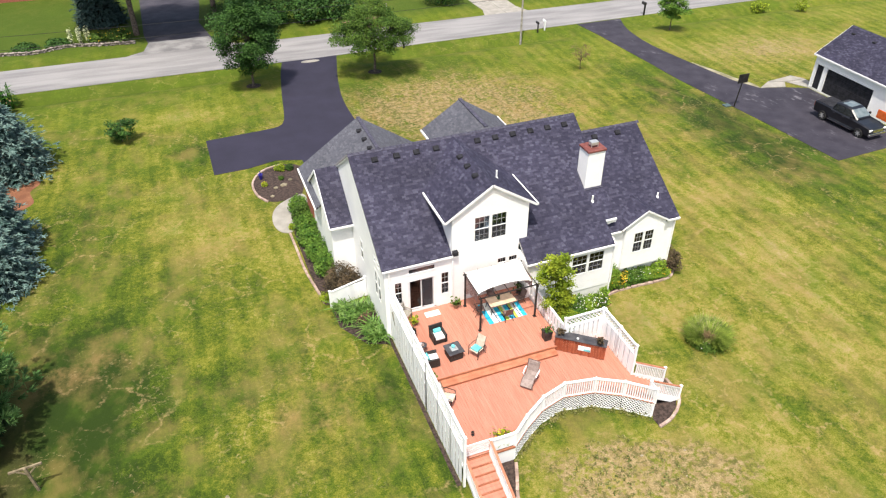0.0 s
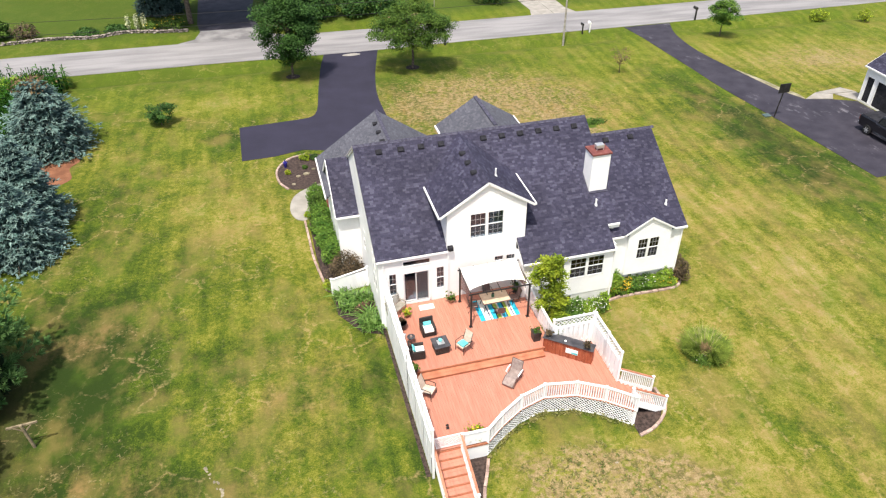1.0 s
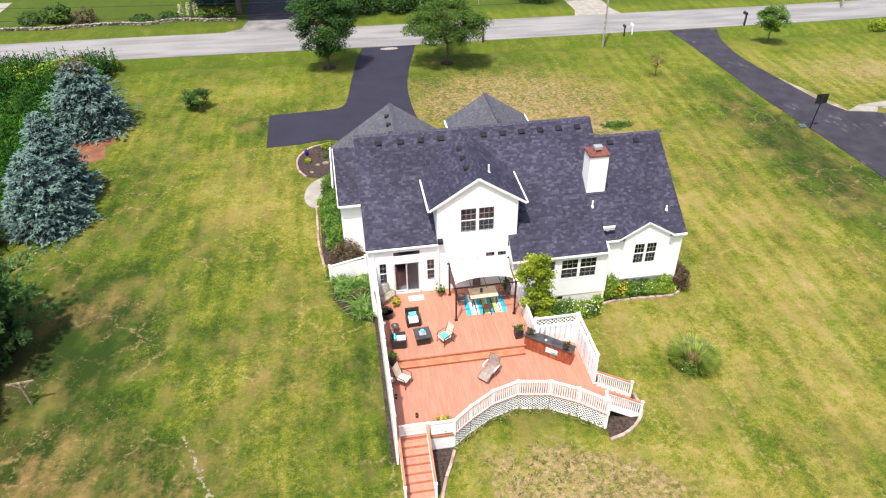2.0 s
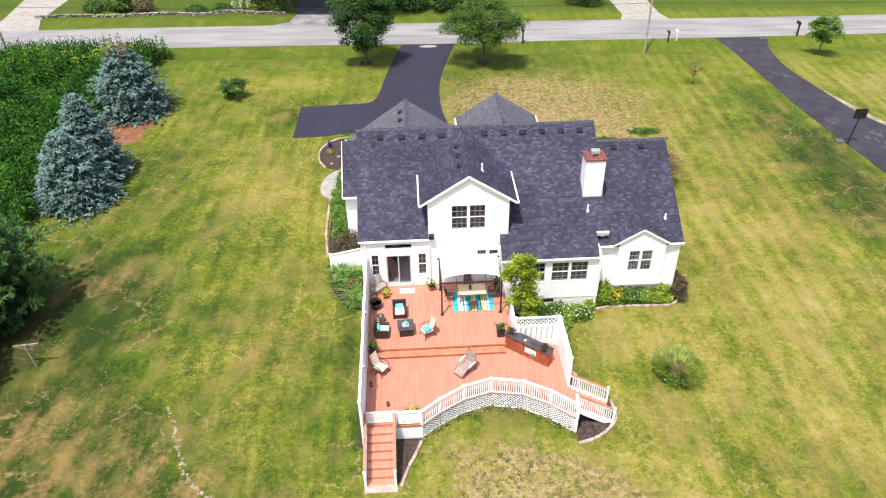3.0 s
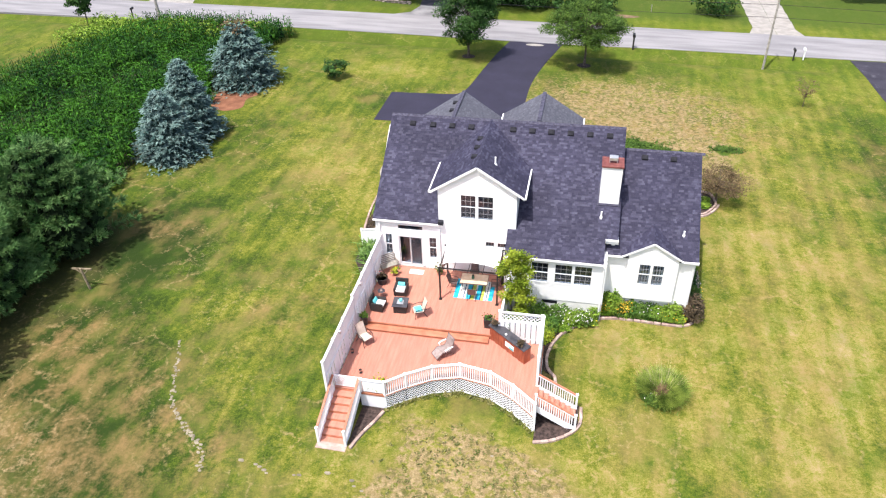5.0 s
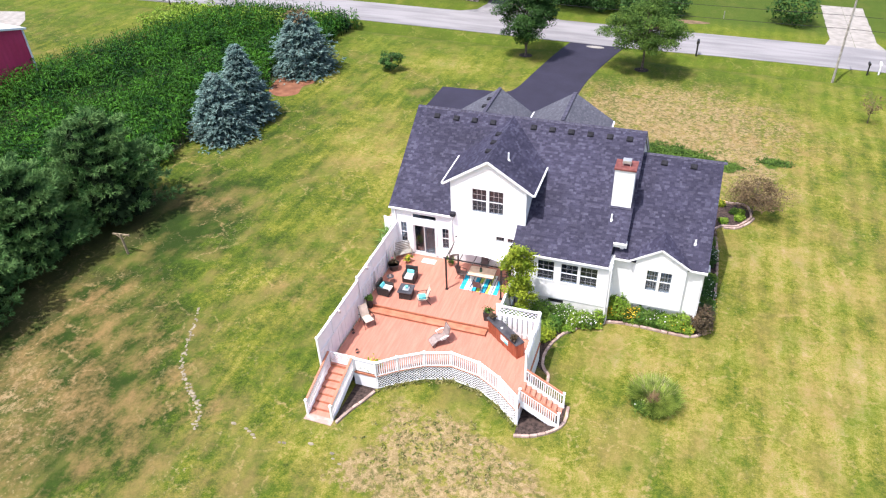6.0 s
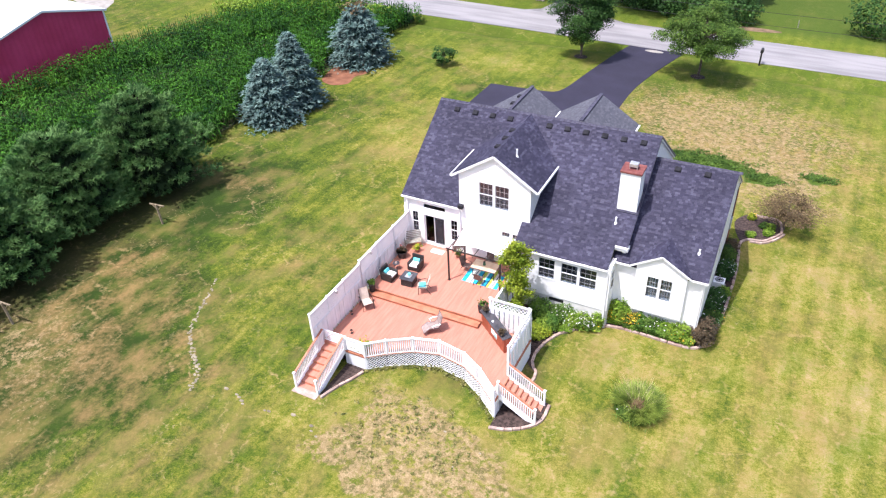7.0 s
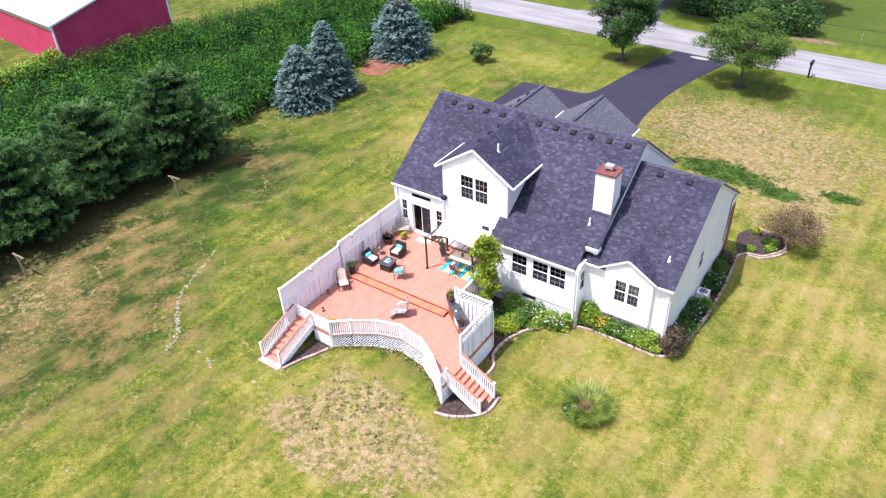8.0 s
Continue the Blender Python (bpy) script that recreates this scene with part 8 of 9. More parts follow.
# field stones laid in a line on the lawn
trail = curve_pts([(-2.05, 25.1), (-1.4, 23.7), (-0.6, 21.75), (0.2, 20.1), (1.3, 19.1), (2.4, 18.2), (3.3, 17.3), (3.7, 16.3)], 9)
st = thing("stone_trail", "line of half-sunk pale field stones in the lawn", "stones", (1, 20, 0))
SM = [stone_mesh(40 + i, 0.26, 0.18, 0.07) for i in range(6)]
for m in SM:
    m.materials.append(FIELDSTONE)
for i, (sx, sy) in enumerate(trail):
    for q in range(2 if 8 < i < 52 else 1):
        o = part("stone", SM[(i * 2 + q) % 6], None, st)
        a, b = sx + random.uniform(-0.13, 0.13), sy + random.uniform(-0.15, 0.15)
        o.location, o.rotation_euler = (a, b, gz(a, b) + 0.0), (0, 0, random.uniform(0, 6))
        s = random.uniform(0.5, 1.15)
        o.scale = (s, s, 1)
for i, (sx, sy, s) in enumerate(((5.6, 17.3, 1.1), (6.45, 17.2, 0.8), (6.7, 17.1, 0.9), (7.0, 16.95, 1.0), (7.2, 16.8, 0.7), (8.65, 16.95, 0.7), (8.9, 17.0, 0.9), (10.3, 17.4, 1.1), (11.65, 17.2, 1.0), (11.85, 16.9, 0.7), (12.3, 16.7, 0.7), (7.0, 7.6, 1.0), (20.7, 19.6, 0.5), (18.4, 20.1, 0.6), (19.8, 18.2, 0.4))):
    o = part("field_stone", SM[i % 6], None)
    o.location, o.scale = (sx, sy, gz(sx, sy) + 0.01), (1.4 * s, 1.2 * s, 1.2 * s)
    tagged(o, "pale field stone half sunk in the lawn", "stone", "field stones")

# corn field behind the trees
def corn_field():
    rng = np.random.default_rng(77)
    pts = []
    x = -16.9
    while x > -43:
        y0, y1 = 6.0, 82.5 - max(0, (-x - 30)) * 0.3
        y = y0
        while y < y1:
            y += rng.uniform(0.2, 0.4)
            edge = -17.1 + 0.3 * math.sin(y * 1.7) - (0.9 if 44 < y < 56 else 0) - (1.2 if 60 < y < 69 else 0) - (0.012 * (60 - y) * 2 if y < 40 else 0)
            if x > edge + 0.3 or abs(x + 32.1 - (y - 55.3) * 0.4 + 0.25 * math.sin(y * 0.6)) < 0.95 + 0.35 * math.sin(y * 0.9):
                continue
            if y > 56 and x < -43 + (y - 56) * 0.34:
                continue
            if rng.uniform() < 0.03:
                continue
            pts.append((x + rng.normal() * 0.06, y))
        x -= 0.86
    pts = np.array(pts)
    n = len(pts)
    Z = np.array([gz(a, b) for a, b in pts])
    H = rng.uniform(1.8, 2.6, n)
    VV, FF, o = [], [], 0
    for k in range(7):
        f = 0.25 + 0.70 * k / 6
        a = rng.uniform(0, 6.283, n) if k == 0 else a0 + math.pi * k + rng.normal(size=n) * 0.5
        if k == 0:
            a0 = a
        d = np.stack([np.cos(a), np.sin(a), 0 * a], 1)
        s = np.stack([-np.sin(a), np.cos(a), 0 * a], 1)
        base = np.stack([pts[:, 0], pts[:, 1], Z + H * f], 1)
        L = (0.78 - 0.3 * abs(f - 0.5)) * rng.uniform(0.8, 1.2, n)
        sec = []
        for u, rise, w in ((0, 0, 0.045), (0.45, 0.16, 0.15), (1.0, -0.22 if k < 6 else 0.2, 0.01)):
            c = base + d * (L * u)[:, None]
            c[:, 2] += rise * L
            sec += [c - s * w / 2 * 1.25, c + s * w / 2 * 1.25]
        VV.append(np.stack(sec, 1).reshape(-1, 3))
        b = np.arange(n)[:, None] * 6 + o
        FF += [b + np.array([0, 1, 3, 2]), b + np.array([2, 3, 5, 4])]
        o += 6 * n
    # stalks and tassels
    sec = []
    for h0, w in ((0, 0.03), (1.0, 0.02), (1.12, 0.05)):
        c = np.stack([pts[:, 0], pts[:, 1], Z + H * h0], 1)
        sec += [c - (w, 0, 0), c + (w, 0, 0)]
    VV.append(np.stack(sec, 1).reshape(-1, 3))
    b = np.arange(n)[:, None] * 6 + o
    FF += [b + np.array([0, 1, 3, 2]), b + np.array([2, 3, 5, 4])]
    me = quads_mesh("corn_field", np.concatenate(VV), np.concatenate(FF), CORN)
    return tagged(new("corn_field", me), "tall dense green corn in rows with one gap", "corn", kind="stuff")


corn_field()
soil = [(-17.6, 6), (-17.6, 82), (-34, 81), (-43, 57), (-43, 6)]
slab("field_soil", soil, 0.02, mat("field_soil", (0.022, 0.034, 0.010), (0.060, 0.062, 0.024), 1.5, 0.95, 0.6), "bare weedy soil under the corn", "soil")


def weed_patch():
    """Rank bright weeds where the field meets the road verge."""
    rng = np.random.default_rng(78)
    n = 420
    cx = rng.uniform(-43, -19, n)
    cy = 80.6 + (cx + 19) * 0.02 - np.abs(rng.normal(size=n)) * (1.2 + 0.16 * (-19 - cx))
    hh = rng.uniform(0.7, 2.3, n)
    per = 70
    D = rng.normal(size=(n * per, 3))
    D *= (rng.uniform(0.3, 1.0, len(D)) ** 0.5 / np.linalg.norm(D, axis=1))[:, None]
    base = np.stack([cx, cy, np.array([gz(a, b) for a, b in zip(cx, cy)]) + hh * 0.5], 1)
    P = np.repeat(base, per, 0) + D * np.stack([np.full(n, 0.75), np.full(n, 0.75), hh * 0.55], 1).repeat(per, 0)
    me = joined("weeds", [leaves(P, 0.2, rng, 0.6)], LEAF_LIME)
    return tagged(new("weeds", me), "bright green weeds at the head of the field", "weeds", kind="stuff")


weed_patch()


# ---- surroundings ----
def clothes_post(x, y, lean):
    z = gz(x, y)
    t = thing("clothesline_post", "weathered wooden T-shaped clothesline post", "post", (x, y, z), "clothesline posts")
    bm = B()
    beam(bm, (x, y, z - 0.1), (x + lean, y, z + 1.75), 0.12, 0.12, (0, 1, 0))
    part("upright", bm, POST_WOOD, t)
    bm = B()
    beam(bm, (x + lean - 0.75, y + 0.08, z + 1.62), (x + lean + 0.75, y + 0.08, z + 1.74), 0.1, 0.1)
    part("crossarm", bm, POST_WOOD, t)
    for s in (-1, 1):
        bm = B()
        beam(bm, (x + lean * 0.7, y + 0.03, z + 1.25), (x + lean + s * 0.42, y + 0.03, z + 1.62), 0.05, 0.06)
        part("brace", bm, POST_WOOD, t)


clothes_post(-10.7, 28.8, -0.12)
clothes_post(-10.7, 15.6, -0.1)


def utility_pole(x, y, h, r, lean=0.0):
    z = gz(x, y)
    t = thing("utility_pole", "bare weathered wooden utility pole", "pole", (x, y, z), "utility poles")
    bm = B()
    tube(bm, (x, y, z - 0.2), (x + lean, y, z + h), r, r * 0.75, 10)
    part("shaft", bm, POLE_WOOD, t)
    bm = B()
    beam(bm, (x + lean, y - 1.0, z + h - 0.5), (x + lean, y + 1.0, z + h - 0.5), 0.1, 0.12)
    part("crossarm", bm, POLE_WOOD, t)


utility_pole(41.1, 81.3, 11, 0.13)
utility_pole(-35.8, 83.2, 11, 0.2, -0.3)
utility_pole(79.6, 90.5, 9, 0.16)


def mailbox(x, y, m, label, s=1.0):
    z = gz(x, y) if y < 83 else plane_z(x, y)
    t = thing("mailbox", label, "mailbox", (x, y, z), "mailboxes")
    part("post", sbox(x - 0.07 * s, x + 0.07 * s, y - 0.07 * s, y + 0.07 * s, z, z + 1.15 * s, 0.012), m, t)
    bm = B()
    box(bm, x - 0.12 * s, x + 0.12 * s, y - 0.1, y + 0.5 * s, z + 1.1 * s, z + 1.25 * s)
    pts = [(x + 0.12 * s * math.cos(a), z + 1.25 * s + 0.12 * s * math.sin(a)) for a in np.linspace(0, math.pi, 7)]
    lo, hi = [bm.verts.new((a, y - 0.1, b)) for a, b in pts], [bm.verts.new((a, y + 0.5 * s, b)) for a, b in pts]
    for i in range(6):
        bm.faces.new((lo[i], lo[i + 1], hi[i + 1], hi[i]))
    bm.faces.new(lo)
    bm.faces.new(hi[::-1])
    part("box", bm, m, t)


mailbox(26.4, 83.9, BLACK, "tall black roadside mailbox on a post", 1.35)
mailbox(44.7, 83.6, BLACK, "black roadside mailbox on a post")
mailbox(45.9, 84.0, TRIM, "white roadside mailbox on a post")
mailbox(62.0, 85.2, BLACK, "black roadside mailbox on a post", 1.3)
mailbox(-40.4, 84.0, BLACK, "black roadside mailbox on a post")

# basketball hoop and lid beside the neighbour's drive
hx, hy = 52.75, 55.0
hz = gz(hx, hy)
t = thing("basketball_hoop", "black basketball hoop on a pole beside the asphalt", "hoop", (hx, hy, hz))
bm = B()
tube(bm, (hx, hy, hz), (hx + 0.25, hy - 0.1, hz + 3.1), 0.07, 0.06, 8)
part("pole", bm, BLACK, t)
part("backboard", sbox(hx - 0.45, hx + 0.75, hy - 0.22, hy - 0.16, hz + 2.7, hz + 3.65, 0.015, None), BLACK, t)
bm = B()
for i in range(12):
    a, b = i * math.pi / 6, (i + 1) * math.pi / 6
    tube(bm, (hx + 0.2 + 0.22 * math.cos(a), hy + 0.1 + 0.22 * math.sin(a), hz + 2.95), (hx + 0.2 + 0.22 * math.cos(b), hy + 0.1 + 0.22 * math.sin(b), hz + 2.95), 0.012, 0.012, 5)
part("rim", bm, ORANGE, t)
tagged(part("utility_box", sbox(51.9, 52.6, 55.2, 55.8, gz(52, 55.5), gz(52, 55.5) + 0.12, 0.02), PLASTIC_GREEN), "green utility box lid in the lawn", "utility box")

# neighbour's house with its garage
nh = thing("neighbour_house", "white neighbouring house with dark shingle roof", "house", (70, 52, -2))
NX0, NX1, NY0, NY1, NZ = 64.0, 72.0, 44.5, 56.6, gz(64, 52)


def neighbour():
    bm = B()
    x0 = NX0
    tops = NZ + 3.65
    for a, b, z0 in ((NY0, 48.8, NZ - 0.3), (48.8, 54.8, NZ + 2.85), (54.8, 55.3, NZ - 0.3), (55.3, 56.2, NZ + 2.7), (56.2, NY1, NZ - 0.3)):
        box(bm, x0, x0 + 0.2, a, b, z0, tops)
    part("wall", bm, SIDING, nh)
    bm = B()
    box(bm, x0 + 0.2, NX1, NY1 - 0.2, NY1, NZ - 0.5, tops)
    part("wall", bm, SIDING, nh)
    bm = B()
    box(bm, x0 + 0.2, NX1, NY0, NY0 + 0.2, NZ - 0.5, tops)
    part("wall", bm, SIDING, nh)
    bm = B()
    for i in range(4):
        box(bm, x0 + 0.10, x0 + 0.16, 48.8, 54.8, NZ + 0.05 + 0.7 * i, NZ + 0.73 + 0.7 * i)
    part("garage_door", bm, GUTTER, nh, "black panelled garage door")
    bm = B()
    box(bm, x0 + 0.10, x0 + 0.16, 55.3, 56.2, NZ + 0.05, NZ + 2.7)
    part("side_door", bm, GUTTER, nh)
    for a, b in ((48.7, 54.9), (55.2, 56.3)):
        bm = B()
        for c, d, e, f in ((a, b, NZ + 2.7, NZ + 2.88), (a - 0.02, a + 0.1, NZ, NZ + 2.75), (b - 0.1, b + 0.02, NZ, NZ + 2.75)):
            box(bm, x0 - 0.03, x0, c, d, e, f)
        part("door_trim", bm, TRIM, nh)
    bm = B()
    box(bm, x0 - 0.04, x0, NY0, NY1, NZ - 0.1, NZ + 0.12)
    part("plinth", bm, FOUNDATION, nh)
    zr0, e, run = tops + 0.02, 0.2, 4.0
    zt = zr0 + (run + e) * 0.6
    for w in (NY0, NY1 - 0.2):
        bm = B()
        vs = [bm.verts.new(p) for y in (w, w + 0.2) for p in ((NX0, y, tops), (NX0 + 2 * run, y, tops), (NX0 + run, y, zt - 0.2))]
        for q in ((0, 1, 2), (5, 4, 3), (0, 3, 4, 1), (1, 4, 5, 2), (2, 5, 3, 0)):
            bm.faces.new([vs[i] for i in q])
        part("gable", bm, SIDING, nh)
    q = [(NX0 - e, NY1 + e, zr0), (NX0 - e, NY0 - e, zr0), (NX0 + run, NY0 - e, zt), (NX0 + run, NY1 + e, zt)]
    shingle_roof(roof_slab("roof", q, 0.16, nh), q, 70)
    roof_slab("roof", [(NX0 + 2 * run + e, NY0 - e, zr0), (NX0 + 2 * run + e, NY1 + e, zr0), (NX0 + run, NY1 + e, zt), (NX0 + run, NY0 - e, zt)], 0.16, nh)
    trim_line("gutter", (NX0 - e - 0.05, NY0 - e, zr0 - 0.06), (NX0 - e - 0.05, NY1 + e, zr0 - 0.06), 0.1, 0.14, nh)
    trim_line("rake_board", (NX0 - e, NY1 + e + 0.02, zr0 - 0.1), (NX0 + run, NY1 + e + 0.02, zt - 0.1), 0.05, 0.16, nh)
    for vx, vy in ((NX0 + run - 0.8, NY1 - 0.9), (NX0 + run - 0.8, NY1 - 3.6)):
        part("roof_vent", sbox(vx - 0.2, vx + 0.2, vy - 0.2, vy + 0.2, zt - 0.8, zt - 0.42, 0.03), GUTTER, nh)


neighbour()
t = thing("basketball_toy", "orange and white toy hoop beside the garage", "toy", (63.2, 46.2, gz(63, 46)))
part("board", sbox(62.9, 63.0, 45.6, 46.8, gz(63, 46) + 0.75, gz(63, 46) + 1.6, 0.03), ORANGE, t)
bm = B()
tube(bm, (62.95, 46.2, gz(63, 46) + 0.02), (62.95, 46.2, gz(63, 46) + 0.8), 0.06, 0.06, 8)
part("stand", bm, TRIM, t)


def loft(stations):
    """A skin through closed rings of the same number of points, its ends closed."""
    bm = B()
    rings = [[bm.verts.new(p) for p in ring] for ring in stations]
    k = len(rings[0])
    for p, q in zip(rings, rings[1:]):
        for i in range(k):
            j = (i + 1) % k
            bm.faces.new((p[i], p[j], q[j], q[i]))
    bm.faces.new(rings[0][::-1])
    bm.faces.new(rings[-1])
    return bm


def pickup(x, y, turn):
    """A crew-cab pickup, nose along -y before turning, wheels on z = 0."""
    t = thing("pickup_truck", "black crew-cab pickup truck parked before the garage", "truck")

    def ring(q, half, z0, z1, tuck=0.06, r=0.09):
        return [(s * a, q, z) for s, pts in ((1, ((half - tuck, z0), (half, z0 + 0.2), (half, z1 - r), (half - r, z1))), (-1, ((half - r, z1), (half, z1 - r), (half, z0 + 0.2), (half - tuck, z0)))) for a, z in pts]
    bm = loft([ring(-3.12, 0.86, 0.62, 1.0), ring(-3.0, 0.98, 0.5, 1.2), ring(-2.3, 1.05, 0.48, 1.3), ring(-1.45, 1.06, 0.46, 1.36), ring(1.2, 1.06, 0.46, 1.4), ring(1.24, 1.06, 0.5, 1.47), ring(3.0, 1.05, 0.52, 1.47), ring(3.1, 1.02, 0.62, 1.44)])
    part("body", bm, PAINT_BLACK, t)
    bm = loft([[(s * a, q, z) for s, pts in ((1, ((w0, 1.34), (w1, zt - 0.1), (w1 - 0.12, zt))), (-1, ((w1 - 0.12, zt), (w1, zt - 0.1), (w0, 1.34)))) for a, z in pts]
               for q, w0, w1, zt in ((-1.5, 0.9, 0.88, 1.46), (-0.62, 0.98, 0.82, 2.03), (-0.2, 0.99, 0.83, 2.11), (0.7, 0.99, 0.83, 2.1), (1.05, 0.98, 0.82, 2.02), (1.22, 0.97, 0.86, 1.5))])
    cab = part("cab", bm, PAINT_BLACK, t)
    ws = mat("tinted_windscreen", (0.10, 0.13, 0.14), (0.16, 0.19, 0.20), 2, 0.08, 0, spec=0.8)
    tint = mat("tinted_window", (0.012, 0.014, 0.017), (0.022, 0.024, 0.028), 2, 0.1, 0, spec=0.8)
    bm = B()
    prism(bm, [(-0.8, -1.42), (0.8, -1.42), (0.7, -0.68), (-0.7, -0.68)], lambda a, b: 1.53 + (b + 1.42) * 0.645, lambda a, b: 1.545 + (b + 1.42) * 0.645)
    part("windscreen", bm, ws, cab)
    bm = B()
    box(bm, -0.6, 0.6, -0.35, 0.6, 2.105, 2.122)
    soft(bm, 0.006, 1)
    part("glass_roof", bm, ws, cab, "pale reflecting glass roof panel")
    for s in (-1, 1):
        for y0, y1, y2, y3 in ((-1.12, -0.12, -0.12, -0.62), (-0.02, 0.98, 0.88, -0.02)):
            bm = B()
            lo = [bm.verts.new((s * (0.985 + k), q, 1.46)) for k in (0, 0.014) for q in (y0, y1)]
            hi = [bm.verts.new((s * (0.862 + k), q, 1.92)) for k in (0, 0.014) for q in (y3, y2)]
            for f in ((lo[0], lo[1], hi[1], hi[0]), (lo[2], hi[2], hi[3], lo[3]), (lo[0], hi[0], hi[2], lo[2]), (lo[1], lo[3], hi[3], hi[1]), (hi[0], hi[1], hi[3], hi[2]), (lo[0], lo[2], lo[3], lo[1])):
                bm.faces.new(f)
            part("side_window", bm, tint, cab)
        part("mirror", sbox(s * 1.16 - 0.11, s * 1.16 + 0.11, -1.12, -0.98, 1.42, 1.64, 0.03), PAINT_BLACK, t)
        for q in (-0.2, 0.85):
            bm = B()
            beam(bm, (s * 1.068, q - 0.1, 1.2), (s * 1.068, q + 0.1, 1.2), 0.02, 0.03)
            part("door_handle", bm, CHROME, t)
        bm = B()
        beam(bm, (s * 1.07, -1.35, 0.46), (s * 1.07, 1.3, 0.46), 0.12, 0.05)
        part("running_board", bm, CHROME, t)
        part("headlight", sbox(s * 0.82 - 0.16, s * 0.82 + 0.16, -3.11, -2.96, 0.92, 1.12, 0.03), CUSHION, t)
        part("tail_light", sbox(s * 0.95 - 0.08, s * 0.95 + 0.08, 3.02, 3.13, 0.95, 1.38, 0.02), CHIM_CAP, t)
        for yy in (-2.1, 1.95):
            bm = B()
            tube(bm, (s * 0.78, yy, 0.43), (s * 1.09, yy, 0.43), 0.43, 0.43, 22)
            soft(bm, 0.03, 1)
            wh = part("wheel", bm, RUBBER, t)
            bm = B()
            tube(bm, (s * 1.085, yy, 0.43), (s * 1.10, yy, 0.43), 0.28, 0.26, 16)
            part("rim", bm, GUTTER, wh)
            bm = B()
            for k in range(6):
                a = k * math.pi / 3
                beam(bm, (s * 1.11, yy, 0.43), (s * 1.11, yy + 0.25 * math.cos(a), 0.43 + 0.25 * math.sin(a)), 0.07, 0.02, (1, 0, 0))
            tube(bm, (s * 1.10, yy, 0.43), (s * 1.125, yy, 0.43), 0.07, 0.06, 10)
            part("spokes", bm, STEEL, wh)
    bm = B()
    for i in range(3):
        box(bm, -0.95, 0.95, 1.34 + 0.56 * i, 1.88 + 0.56 * i, 1.475, 1.5)
    part("bed_cover", bm, GUTTER, t, "black soft bed cover in three panels")
    bm = B()
    for i in range(3):
        box(bm, -0.62, 0.62, -3.15, -3.09, 0.8 + 0.1 * i, 0.87 + 0.1 * i)
    part("grille", bm, CHROME, t)
    part("bumper", sbox(-1.0, 1.0, -3.22, -3.02, 0.5, 0.74, 0.05), CHROME, t)
    part("rear_bumper", sbox(-1.0, 1.0, 3.04, 3.2, 0.52, 0.74, 0.04), CHROME, t)
    place(t, x, y, plane_z(x, y) + 0.03, turn).scale = (1.06, 1.06, 1.08)


pickup(60.0, 47.4, 3)

# red barn beyond the corn, its gable end towards the house
barn = thing("barn", "crimson metal barn with low white gable roof", "barn", (-43.75, 54.6, 0.2))
BX1, BY0, BY1, BH, BR, BL = -43.75, 40.1, 54.6, 5.3, 7.15, 26.0
bz = gz(-44, 47)


def ribbed(bm, a0, a1, b0, b1, n, out, deep, thick):
    """One ribbed metal sheet between the lines a0-a1 and b0-b1, its ribs standing out along out."""
    a0, a1, b0, b1, out = Vector(a0), Vector(a1), Vector(b0), Vector(b1), Vector(out)
    rows = []
    for i in range(4 * n + 1):
        u, d = i / (4 * n), out * (deep if i % 4 in (1, 2) else 0)
        rows.append([bm.verts.new(p) for p in (a0.lerp(a1, u) + d, b0.lerp(b1, u) + d, b0.lerp(b1, u) - out * thick, a0.lerp(a1, u) - out * thick)])
    for p, q in zip(rows, rows[1:]):
        for k in range(4):
            bm.faces.new((p[k], q[k], q[(k + 1) % 4], p[(k + 1) % 4]))
    bm.faces.new(rows[0])
    bm.faces.new(rows[-1][::-1])


BM = (BY0 + BY1) / 2
bm = B()
for y0, y1, z0, z1 in ((BY0, BM, BH, BR), (BM, BY1, BR, BH)):
    ribbed(bm, (BX1, y0, bz - 0.3), (BX1, y1, bz - 0.3), (BX1, y0, bz + z0 - 0.06), (BX1, y1, bz + z1 - 0.06), 12, (1, 0, 0), 0.03, 0.06)
part("wall", bm, BARN_RED, barn)
for yy, out in ((BY0, -1), (BY1, 1)):
    bm = B()
    ribbed(bm, (BX1 - 0.08, yy, bz - 0.3), (BX1 - BL, yy, bz - 0.3), (BX1 - 0.08, yy, bz + BH - 0.75), (BX1 - BL, yy, bz + BH - 0.75), 40, (0, out, 0), 0.03, 0.06)
    side_wall = part("wall", bm, BARN_RED, barn)
    bm = B()
    box(bm, BX1 - BL, BX1 - 0.08, yy - 0.05, yy + 0.05, bz + BH - 0.75, bz + BH - 0.06)
    part("eave_band", bm, STEEL, side_wall, "pale grey translucent band under the eave")
bm = B()
box(bm, BX1 - BL - 0.1, BX1 - BL, BY0, BY1, bz - 0.3, bz + BH)
part("wall", bm, BARN_RED, barn)
